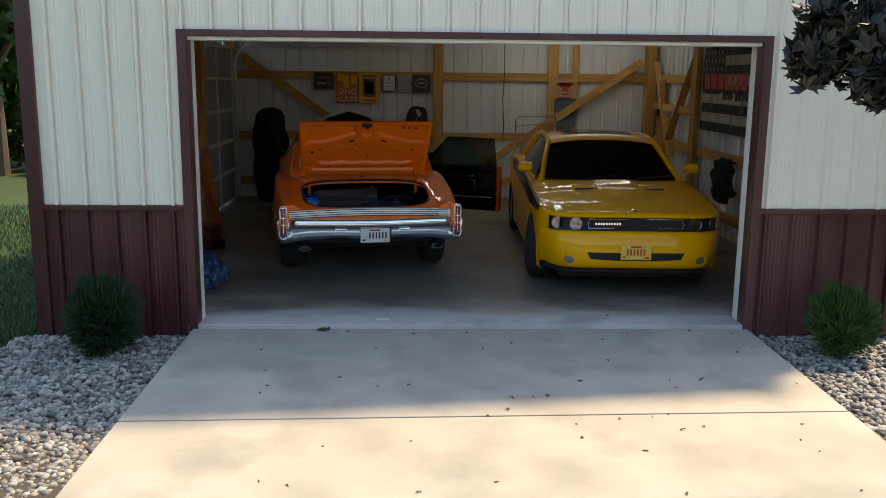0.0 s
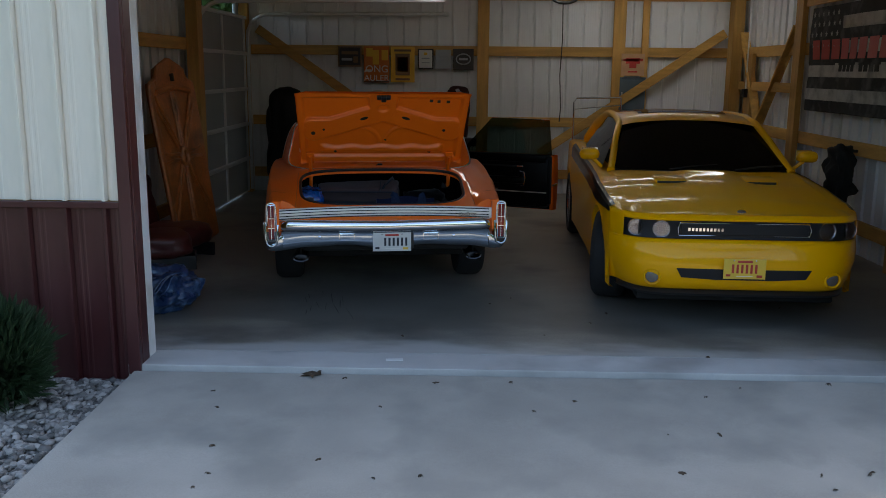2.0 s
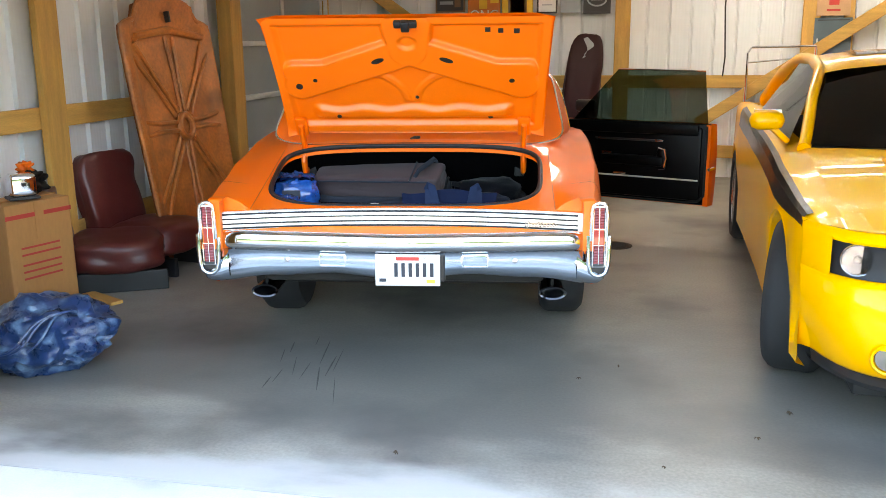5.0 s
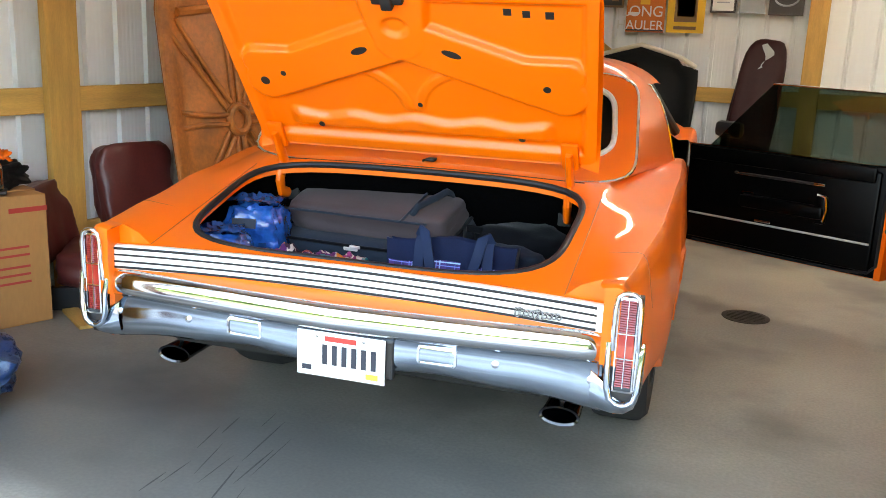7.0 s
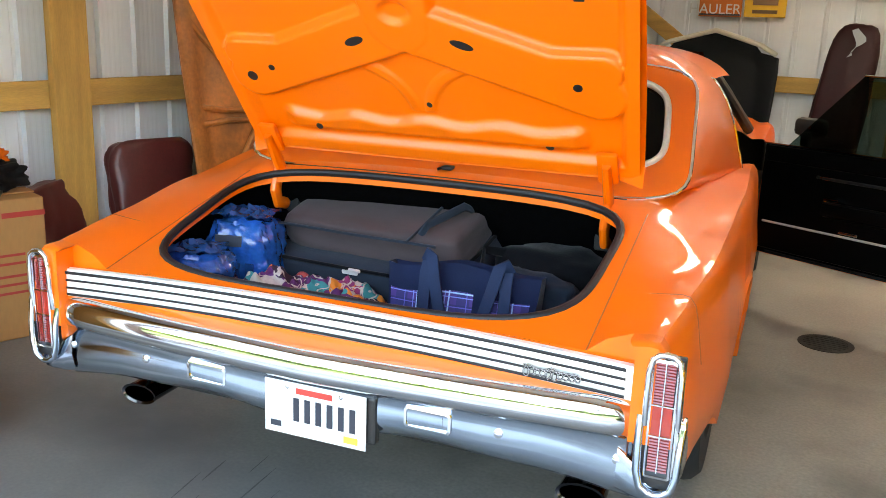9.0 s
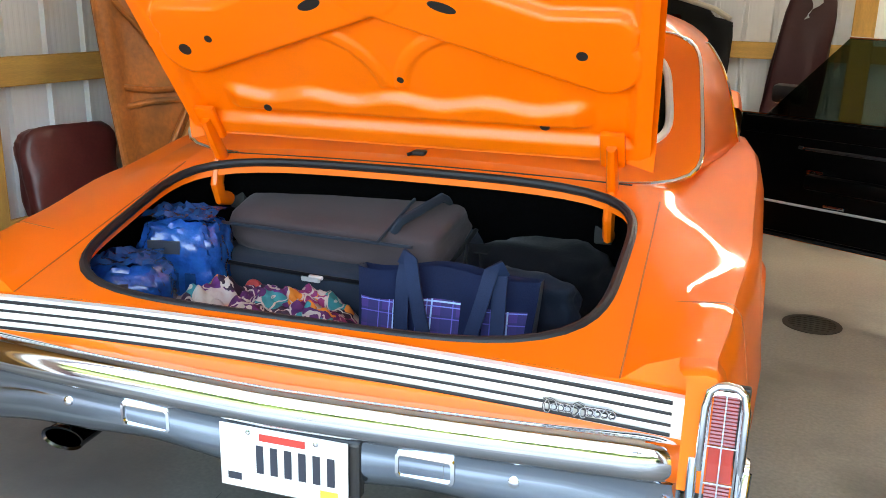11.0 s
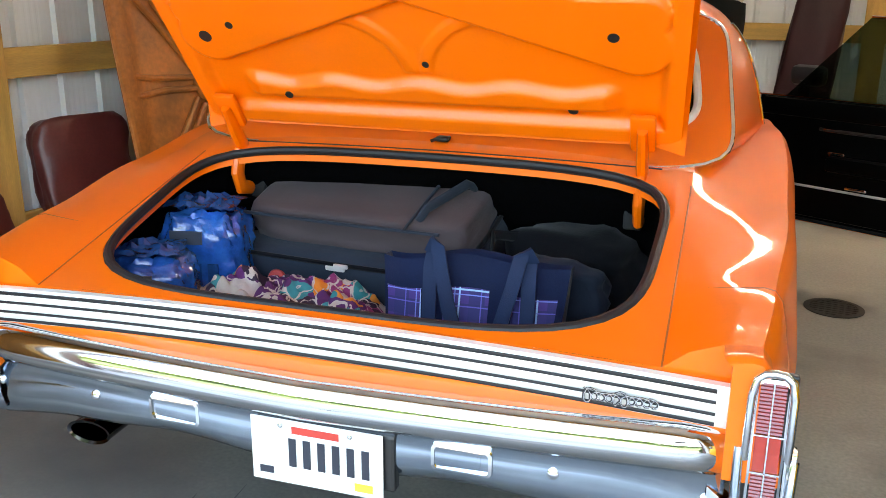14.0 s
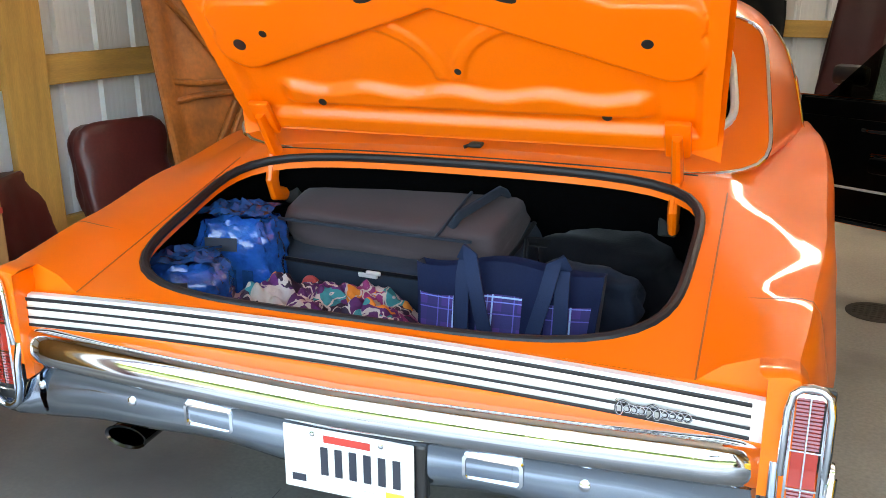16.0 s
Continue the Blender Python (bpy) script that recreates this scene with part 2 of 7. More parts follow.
part("header_beam", bx(-WX + 0.05, WX - 0.05, Y0 + 0.024, -0.16, 2.44, 2.9), M_WOODX, front)
bm = bmesh.new()
for s in (-1, 1):
    outline(bm, [(0, 2.9), (s * WX, 2.9), (s * WX, EAVE), (0, RIDGE)][::s], 0.02, Matrix.Translation((0, Y0 + 0.055, 0)) @ pose(0, 0, 0, 90))
part("gable_backing", bm, M_SHEET, front)

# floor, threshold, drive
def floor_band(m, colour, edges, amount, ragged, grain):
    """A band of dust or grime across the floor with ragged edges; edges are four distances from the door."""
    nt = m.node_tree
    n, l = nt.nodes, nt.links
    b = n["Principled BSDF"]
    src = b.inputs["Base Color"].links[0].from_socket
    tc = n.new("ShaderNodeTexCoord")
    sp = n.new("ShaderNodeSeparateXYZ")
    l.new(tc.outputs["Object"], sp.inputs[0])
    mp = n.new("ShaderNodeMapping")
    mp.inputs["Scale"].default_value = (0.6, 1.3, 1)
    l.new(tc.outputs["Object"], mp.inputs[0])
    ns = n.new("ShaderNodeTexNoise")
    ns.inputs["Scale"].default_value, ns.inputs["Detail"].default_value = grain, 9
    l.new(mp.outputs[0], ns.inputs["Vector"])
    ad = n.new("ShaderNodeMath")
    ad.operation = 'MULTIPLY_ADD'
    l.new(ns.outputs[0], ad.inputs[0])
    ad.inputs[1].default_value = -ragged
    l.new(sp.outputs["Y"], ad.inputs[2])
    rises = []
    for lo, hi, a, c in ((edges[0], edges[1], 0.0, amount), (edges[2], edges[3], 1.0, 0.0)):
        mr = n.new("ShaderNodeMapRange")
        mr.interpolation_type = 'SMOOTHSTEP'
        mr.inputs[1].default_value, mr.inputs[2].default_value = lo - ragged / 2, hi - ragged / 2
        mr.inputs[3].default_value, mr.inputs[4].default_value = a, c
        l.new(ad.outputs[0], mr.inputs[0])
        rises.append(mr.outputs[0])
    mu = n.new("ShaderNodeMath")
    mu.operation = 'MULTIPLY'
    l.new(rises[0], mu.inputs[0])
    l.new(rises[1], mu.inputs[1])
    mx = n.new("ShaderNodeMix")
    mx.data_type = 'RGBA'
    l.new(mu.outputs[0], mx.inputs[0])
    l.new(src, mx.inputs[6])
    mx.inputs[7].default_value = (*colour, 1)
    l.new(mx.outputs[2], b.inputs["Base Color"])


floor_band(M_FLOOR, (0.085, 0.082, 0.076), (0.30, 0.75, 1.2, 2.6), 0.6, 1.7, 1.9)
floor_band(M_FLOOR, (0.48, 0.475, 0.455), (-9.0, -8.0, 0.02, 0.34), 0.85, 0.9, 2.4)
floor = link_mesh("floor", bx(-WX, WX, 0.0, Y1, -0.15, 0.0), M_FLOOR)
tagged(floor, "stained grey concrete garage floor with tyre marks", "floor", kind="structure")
bm = bx(-2.475, 2.475, -0.315, -0.004, -0.15, 0.0, 0.006)
tagged(link_mesh("threshold", bm, M_SILL), "pale worn concrete threshold strip under the door opening", "threshold", kind="structure")
tagged(link_mesh("footing", bx(-WX - 0.01, -2.48, Y0 - 0.015, -0.004, -0.3, -0.135), M_SILL), "concrete footing under the wall", "footing", kind="structure")
tagged(link_mesh("footing", bx(2.48, WX + 0.01, Y0 - 0.015, -0.004, -0.3, -0.135), M_SILL), "concrete footing under the wall", "footing", kind="structure")


def drive_z(y):
    return -0.035 + 0.016 * (y + 0.3)


drive = thing("driveway", "pale broom-finished concrete driveway in two slabs", "driveway", kind="structure")
ys = [(-0.332, -2.27), (-2.285, -5.4), (-5.415, -9.5), (-9.515, -14.0)]
for ya, yb in ys:
    bm = bx(-2.43, 2.43, yb, ya, -0.2, 0.0, 0.006)
    for v in bm.verts:
        if v.co.z > -0.05:
            v.co.z += drive_z(v.co.y) - 0.0
        v.co.y += 0.03 * v.co.x if abs(v.co.y + 2.28) < 0.05 else 0
    part("slab", bm, M_SLAB, drive)

# back and side walls
back = thing("wall_back", "pale ribbed steel back wall on pine girts", "wall", kind="structure")
left = thing("wall_left", "pale ribbed steel side wall on pine posts and girts", "wall", kind="structure")
right = thing("wall_right", "pale ribbed steel side wall on pine posts and girts", "wall", kind="structure")
x = -WX
while x < WX - 0.01:
    w = min(RIB * 4, WX - x)
    part("liner_panel", sheet(ribbed(w, RIB, -0.018), -0.05, (lambda px, xx=x: roof_z(xx + px)), Matrix.Translation((x, Y1, 0))), M_SHEET, back)
    x += w
for s, wall in ((-1, left), (1, right)):
    y = Y0 + 0.13
    while y < Y1 - 0.01:
        w = min(RIB * 4, Y1 - y)
        gap = s < 0 and 5.2 < y + w / 2 < 7.7
        bm = sheet(ribbed(w, RIB, -0.018), 2.75 if gap else -0.05, lambda px: EAVE, Matrix.Translation((s * WX, y, 0)) @ (pose(0, 0, 0, 0, 0, 90)))
        if s > 0:
            for v in bm.verts:
                v.co.x = 2 * WX - v.co.x
        part("liner_panel", bm, M_SHEET, wall)
        y += w
GY = Y1 - 0.04
for z in (0.3, 1.085, 2.12, 2.92):
    part("girt", bx(-WX + 0.16, WX - 0.16, GY - 0.04, GY, z - 0.07, z + 0.07, 0.004), M_WOODX, back)
    for s, wall in ((-1, left), (1, right)):
        xs = sorted((s * (WX - 0.04), s * (WX - 0.08)))
        if s < 0 and z < 2.5:
            part("girt", bx(*xs, -0.1, 5.0, z - 0.07, z + 0.07, 0.004), M_WOODY, wall)
            part("girt", bx(*xs, 7.76, GY - 0.05, z - 0.07, z + 0.07, 0.004), M_WOODY, wall)
        else:
            part("girt", bx(*xs, -0.1, GY - 0.05, z - 0.07, z + 0.07, 0.004), M_WOODY, wall)

ceiling = link_mesh("ceiling", bx(-WX, WX, Y0 + 0.05, Y1, 3.02, 3.06), M_SHEET)
tagged(ceiling, "pale steel liner ceiling", "ceiling", kind="structure")
bm = bmesh.new()
for s in (-1, 1):
    outline(bm, [(0, RIDGE), (s * (WX + 0.15), EAVE), (s * (WX + 0.15), EAVE + 0.04), (0, RIDGE + 0.04)][::s], Y1 + 0.1 - Y0 + 0.14, Matrix.Translation((0, Y1 + 0.1, 0.01)) @ pose(0, 0, 0, 90))
tagged(link_mesh("roof", bm, M_MAROON), "maroon steel gable roof", "roof", kind="structure")

# ground
bm = bmesh.new()
bmesh.ops.create_grid(bm, x_segments=60, y_segments=60, size=600)
for v in bm.verts:
    v.co.z = -0.22
ground = link_mesh("ground", bm, M_LAWN)
tagged(ground, "green lawn stretching away round the building", "lawn", kind="structure")

# ---- car materials ----
def plain(name, base, rough, metal=0.0, coat=0.0):
    return mat(name, base, rough, metal, var=0.08, scale=8, fine=150, bump=0.01, coat=coat, rvar=0.2)


M_CHROME = mat("chrome", (0.80, 0.81, 0.83), 0.07, 1.0, var=0.04, scale=5, fine=60, bump=0.006, rvar=0.5)
# lower bumper chrome; the blue of reflected sky is put into its tint
M_BLUECHROME = mat("blue_tinted_chrome", (0.56, 0.65, 0.75), 0.11, 1.0, var=0.06, scale=3, fine=40, bump=0.01, rvar=0.5)
M_SILVER = mat("brushed_silver_trim", (0.74, 0.73, 0.68), 0.36, 0.35, var=0.05, scale=4, fine=90, bump=0.01)
M_RUBBER = mat("black_rubber", (0.012, 0.012, 0.014), 0.5, spec=0.3, var=0.25, scale=8, fine=120, bump=0.08)
M_TYRE = mat("tyre_rubber", (0.012, 0.012, 0.013), 0.8, var=0.3, scale=9, fine=140, bump=0.2)
# liner albedo near zero: the trunk's deep shade is put into this colour
M_LINER = mat("shade_black_liner", (0.0012, 0.0012, 0.0014), 0.95, spec=0.02, var=0.4, scale=6, fine=90, bump=0.3)
M_RED = plain("red_lens", (0.36, 0.030, 0.020), 0.15, coat=0.6)
M_REDDARK = plain("dark_red_lens", (0.20, 0.014, 0.010), 0.2, coat=0.6)
M_LENS = plain("clear_ribbed_lens", (0.15, 0.13, 0.11), 0.12, coat=0.5)
M_PLATE = plain("plate_white", (0.62, 0.62, 0.60), 0.4)
M_PLATEY = plain("plate_yellow", (0.78, 0.50, 0.06), 0.35)
M_INK = plain("dark_ink", (0.02, 0.025, 0.04), 0.5)
M_INKR = plain("red_ink", (0.5, 0.04, 0.03), 0.5)
M_VINYL = mat("black_vinyl", (0.0015, 0.0015, 0.0018), 0.35, spec=0.10, var=0.25, scale=7, fine=160, bump=0.12)
M_DGLASS = mat("dark_tinted_glass", (0.001, 0.0012, 0.0014), 0.05, var=0.1, scale=8, fine=150, bump=0.0, spec=0.06)
M_TINT = glass("tinted_door_glass", (0.10, 0.15, 0.125))
M_REFL = plain("lamp_reflector", (0.75, 0.76, 0.78), 0.22, 1.0)
M_STRIPE = plain("black_stripe", (0.012, 0.011, 0.010), 0.35, coat=0.5)
M_UNDER = mat("underbody", (0.006, 0.006, 0.006), 0.8, var=0.3, scale=6, fine=60, bump=0.2)
M_WHEEL = plain("wheel_alloy", (0.55, 0.56, 0.58), 0.25, 0.9)


def sstep(a, b, v):
    t = max(0, min(1, (v - a) / (b - a)))
    return t * t * (3 - 2 * t)


def lerp_table(tab, y):
    """Smooth values through (y, v) pairs."""
    if y <= tab[0][0]:
        return tab[0][1]
    for (a, va), (b, vb) in zip(tab, tab[1:]):
        if y <= b:
            k = (y - a) / (b - a)
            k = k * k * (3 - 2 * k) * 0.5 + k * 0.5
            return va + (vb - va) * k
    return tab[-1][1]


def soften(ob, angle=32):
    me = ob.data
    for p in me.polygons:
        p.use_smooth = True
    me.set_sharp_from_angle(angle=radians(angle))
    return ob


def spart(name, bm, material, parent, label="", angle=32):
    bmesh.ops.recalc_face_normals(bm, faces=bm.faces[:])
    return soften(part(name, bm, material, parent, label), angle)


def wheel(parent, x, y, r, width, rim_r, turn=0.0):
    s = 1 if x > 0 else -1
    m = Matrix.Translation((x, y, r)) @ pose(0, 0, 0, 0, 90 * s, 0) if not turn else Matrix.Translation((x, y, r)) @ pose(0, 0, 0, 0, 0, turn) @ pose(0, 0, 0, 0, 90 * s, 0)
    bm = lathe(bmesh.new(), [(rim_r, -width / 2), (r - 0.035, -width / 2), (r - 0.008, -width / 2 + 0.025), (r, -width / 2 + 0.05), (r, width / 2 - 0.05),
                             (r - 0.008, width / 2 - 0.025), (r - 0.035, width / 2), (rim_r + 0.008, width / 2), (rim_r, width / 2 - 0.02), (rim_r - 0.005, 0)], 40, m)
    w = new("wheel")
    w.parent = parent
    spart("tyre", bm, M_TYRE, w)
    bm = bmesh.new()
    lathe(bm, [(rim_r, width / 2 - 0.018), (rim_r - 0.012, width / 2 - 0.012), (rim_r - 0.03, width / 2 - 0.05), (rim_r - 0.03, -0.02), (0.05, 0.0)], 40)
    for k in range(5):
        a = 2 * math.pi * k / 5
        beam(bm, (0.03 * math.cos(a), 0.03 * math.sin(a), width / 2 - 0.05), ((rim_r - 0.02) * math.cos(a), (rim_r - 0.02) * math.sin(a), width / 2 - 0.03), 0.05, 0.03, 0.004)
    lathe(bm, [(0.05, width / 2 - 0.07), (0.05, width / 2 - 0.03), (0.03, width / 2 - 0.022)], 16)
    for v in bm.verts:
        v.co = m @ v.co
    spart("rim", bm, M_WHEEL, w)
    return w


# ---- orange coupe ----
mc = thing("orange_car", "bright orange classic coupe with its trunk and one door open", "car",
           Matrix.Translation((-0.95, 1.097, 0)) @ pose(0, 0, 0, 0, 0, 8.3))
W_T = [(0.05, 0.922), (0.3, 0.948), (0.7, 0.984), (1.3, 0.998), (2.0, 0.972), (3.4, 0.95), (4.4, 0.945), (5.0, 0.91), (5.2, 0.86)]
S_T = [(0.05, 0.845), (0.12, 0.862), (0.4, 0.893), (0.8, 0.945), (1.2, 0.995), (1.55, 1.02), (1.9, 1.0), (2.3, 0.965), (3.4, 0.95), (4.2, 0.955), (4.9, 0.91), (5.2, 0.86)]


def deck_z(x, y):
    if y < 1.3:
        z = 0.7662 + 0.26 * y - max(0, y - 0.95) * 0.16
    else:
        z = lerp_table([(1.3, 1.045), (3.4, 1.0), (3.6, 1.0), (4.4, 0.99), (5.0, 0.93), (5.2, 0.88)], y)
    return z + 0.012 * (1 - (x / 0.7) ** 2)


AX_R, AX_F, WR = 1.2, 4.15, 0.345


def low_z(y):
    z = 0.30 + 0.15 * (1 - sstep(0.6, 0.95, y)) + (0.14 if y > 5.1 else 0)
    for c in (AX_R, AX_F):
        d = abs(y - c)
        if d < 0.40:
            z = max(z, 0.33 + math.sqrt(0.40 ** 2 - d * d) * 0.92)
    return z


def mc_prof(y):
    w, s, lo = lerp_table(W_T, y), lerp_table(S_T, y), low_z(y)
    mid = max(lo, 0.5)
    return [(w - 0.06, y, lo), (w - 0.02, y, lo + 0.01), (w - 0.004, y, mid + 0.01), (w, y, max(mid + 0.02, 0.62)), (w - 0.012, y, max(mid + 0.03, 0.72)), (w - 0.03, y, s - 0.06),
            (w - 0.04, y, s - 0.022), (w - 0.055, y, s - 0.003), (w - 0.075, y, s), (w - 0.12, y, s - 0.006), (w - 0.18, y, (s + deck_z(0.7, y)) / 2 + 0.004), (0.70, y, deck_z(0.70, y))]


def mc_side(y0, y1, n):
    return [mc_prof(y0 + (y1 - y0) * i / n) for i in range(n + 1)]


for s in (1, -1):
    bm = bmesh.new()
    rows = mc_side(0.10, 2.2, 60)
    vr = strip(bm, [[(s * x, y, z) for x, y, z in r] for r in rows])
    # fender tip that holds the lamp
    tip = rows[0][3:10]
    ends = [[(s * (0.87 + (x - 0.87) * k), yy, 0.70 + (z - 0.70) * (0.6 + 0.4 * k) if z > 0.7 else z) for x, y, z in tip] for k, yy in ((1, 0.10), (1, 0.06), (0.97, 0.045), (0.86, 0.036))]
    strip(bm, ends)
    bm.faces.new([bm.verts.new(p) for p in [(s * x, y, z) for x, y, z in rows[0][8:]] + [(s * 0.70, 0.10, 0.68), (s * 0.84, 0.10, 0.68)]])
    inner = [(s * 0.822, 0.036, 0.84), (s * 0.822, 0.036, 0.62)]
    bm.faces.new([bm.verts.new(p) for p in ends[-1] + inner])
    strip(bm, [[(s * 0.822, 0.036, 0.84), (s * 0.822, 0.036, 0.58)], [(s * 0.822, 0.12, 0.85), (s * 0.822, 0.12, 0.58)]])
    strip(bm, [[(s * 0.822, 0.036, 0.84), ends[-1][-1]], [(s * 0.822, 0.12, 0.852), (ends[0][-1][0], 0.12, ends[0][-1][2])]])
    spart("quarter_panel", bm, M_ORANGE, mc, angle=40)
    bm = bmesh.new()
    rows = mc_side(3.42, 5.2, 50)
    strip(bm, [[(s * x, y, z) for x, y, z in r] for r in rows])
    spart("front_fender", bm, M_ORANGE, mc, angle=40)
# sills and the closed door (driver's side)
bm = bmesh.new()
rows = [[(-x, y, z) for x, y, z in r] for r in mc_side(2.206, 3.414, 16)]
strip(bm, rows)
spart("door", bm, M_ORANGE, mc, angle=40)
bm = bmesh.new()
box(bm, 0.74, 0.92, 2.2, 3.42, 0.28, 0.42, 0.02)
spart("rocker_panel", bm, M_ORANGE, mc)
# fine panel gap lines across each tail fender
for s in (1, -1):
    bm = bmesh.new()
    y0 = 0.33
    pr = mc_prof(y0)
    tube(bm, [(s * x, y + 0.03 * (i / len(pr)), z + 0.0005) for i, (x, y, z) in enumerate(pr[4:])], 0.0022, 6)
    tube(bm, [(s * 0.70, yy, deck_z(0.7, yy) + 0.0005) for yy in [0.1 + 0.08 * i for i in range(10)]], 0.002, 6)
    part("panel_seam", bm, plain("seam_shade" + ("" if s > 0 else "_two"), (0.35, 0.07, 0.01), 0.5), mc)


# deck round the trunk opening
def opening(k, n=72, grow=0.0):
    """k-th point of the rounded opening."""
    a = 2 * math.pi * k / n
    c, s = math.cos(a), math.sin(a)
    p = 4.8 if s > 0 else 3.7
    r = (abs(c) ** p + abs(s) ** p) ** (-1 / p)
    hw = 0.672 + 0.014 * (s * r) + grow
    return (-0.012 + hw * c * r, 0.492 + (0.376 + grow) * s * r)


def rect_edge(k, n=72):
    a = 2 * math.pi * k / n
    c, s = math.cos(a), math.sin(a)
    x, y = opening(k, n)
    f = max(abs(c) ** 3, abs(s) ** 3)
    r = 1 / max(abs(c), abs(s))
    return (0.70 * max(-1, min(1, c * r)), (0.492 + (0.61 if s > 0 else 0.392) * max(-1, min(1, s * r))))


bm = bmesh.new()
N = 72
rings = []
for t in (1.0, 0.66, 0.33, 0.0):
    ring = []
    for k in range(N):
        (ox, oy), (ix, iy) = rect_edge(k), opening(k)
        x, y = ix + (ox - ix) * t, iy + (oy - iy) * t
        ring.append((x, y, deck_z(x, y)))
    rings.append(ring)
rings.append([(opening(k, grow=-0.006)[0], opening(k, grow=-0.006)[1], deck_z(*opening(k)) - 0.006) for k in range(N)])
rings.append([(opening(k, grow=-0.008)[0], opening(k, grow=-0.008)[1], deck_z(*opening(k)) - 0.035) for k in range(N)])
strip(bm, rings, closed=True)
spart("rear_deck", bm, M_ORANGE, mc, angle=40)
bm = bmesh.new()
tube(bm, [(*opening(k, grow=-0.012), deck_z(*opening(k)) - 0.003) for k in range(N)], 0.0125, 10, closed=True)
spart("trunk_seal", bm, M_RUBBER, mc, "black rubber trunk weatherstrip")
def well(k, grow, z):
    """A point of the trunk's inner wall, kept ahead of the tail panel."""
    x, y = opening(k, grow=grow)
    return (x, max(0.102, y * (1.35 if z == 0.56 and y > 0.6 else 1.0)), z)


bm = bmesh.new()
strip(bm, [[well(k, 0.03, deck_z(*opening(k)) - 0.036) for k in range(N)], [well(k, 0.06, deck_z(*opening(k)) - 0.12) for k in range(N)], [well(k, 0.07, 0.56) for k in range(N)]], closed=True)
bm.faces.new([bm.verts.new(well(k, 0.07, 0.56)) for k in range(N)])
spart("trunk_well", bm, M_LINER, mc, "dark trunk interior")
# filler behind the opening up to the window
bm = bmesh.new()
tube(bm, [(x, 0.90, deck_z(x, 0.9) - 0.004) for x in (-0.62, -0.3, 0, 0.3, 0.62)], 0.006, 8)
part("deck_gap", bm, M_RUBBER, mc)
# fascia under the deck
bm = bmesh.new()
strip(bm, [[(x, 0.10, deck_z(x, 0.1)) for x in (-0.84, -0.7, -0.4, 0, 0.4, 0.7, 0.84)], [(x, 0.085, deck_z(x, 0.1) - 0.012) for x in (-0.84, -0.7, -0.4, 0, 0.4, 0.7, 0.84)],
           [(x, 0.072, 0.71) for x in (-0.84, -0.7, -0.4, 0, 0.4, 0.7, 0.84)], [(x, 0.070, 0.60) for x in (-0.84, -0.7, -0.4, 0, 0.4, 0.7, 0.84)]])
spart("tail_panel", bm, M_ORANGE, mc)


def arch_z(x):
    return -0.022 * (abs(x) / 0.83) ** 2


bm = bmesh.new()
xf = [-0.82 + 0.0683 * i for i in range(25)]
strip(bm, [[(x, y + 0.012 * (abs(x) / 0.83) ** 2, z) for x in xf] for y, z in ((0.066, 0.724), (0.064, 0.700), (0.064, 0.66))])
spart("bumper_filler", bm, M_ORANGE, mc)
# striped silver moulding
bm = bmesh.new()
xs = [-0.845 + 1.718 * i / 24 for i in range(25)]
strip(bm, [[(x, y, z + arch_z(x)) for x in xs] for y, z in ((0.086, 0.807), (0.074, 0.804), (0.070, 0.797), (0.068, 0.731), (0.072, 0.723), (0.086, 0.720))])
trim = spart("tail_moulding", bm, M_SILVER, mc, "brushed silver tail moulding with black pinstripes")
for z, h in ((0.795, 0.0044), (0.773, 0.0032), (0.750, 0.0032), (0.7305, 0.0038)):
    bm = bmesh.new()
    strip(bm, [[(x, 0.0665, z + h + arch_z(x)) for x in xs[:-1]], [(x, 0.0655, z + arch_z(x)) for x in xs[:-1]], [(x, 0.0665, z - h + arch_z(x)) for x in xs[:-1]]])
    part("pinstripe", bm, M_RUBBER, trim)
for x in (-0.835, 0.862):
    part("pinstripe", bx(x - 0.003, x + 0.003, 0.064, 0.068, 0.705, 0.768), M_RUBBER, trim)
# scripted badge as a looping chrome wire
bm = bmesh.new()
pts = []
for i in range(90):
    t = i / 89
    pts.append((0.565 + 0.135 * t + 0.010 * math.sin(t * 62), 0.060, 0.748 + arch_z(0.63) + 0.012 * math.cos(t * 62) * (1.25 if t < 0.12 or 0.45 < t < 0.58 else 0.7)))
tube(bm, pts, 0.0024, 6)
spart("script_badge", bm, M_BLACK, trim, "black looping script badge with a bright edge")
bm = bmesh.new()
tube(bm, [(x + 0.0012, y - 0.0022, z + 0.0012) for x, y, z in pts], 0.0010, 6)
spart("script_edge", bm, M_CHROME, trim)

# bumper
BP = [(0.062, 0.698), (0.03, 0.705), (0.016, 0.706), (0.002, 0.699), (-0.007, 0.680), (-0.010, 0.657), (-0.006, 0.636), (0.006, 0.622), (0.022, 0.615)]
BL = [(0.022, 0.615), (0.027, 0.608), (0.026, 0.58), (0.026, 0.545), (0.032, 0.512), (0.052, 0.489), (0.11, 0.48)]


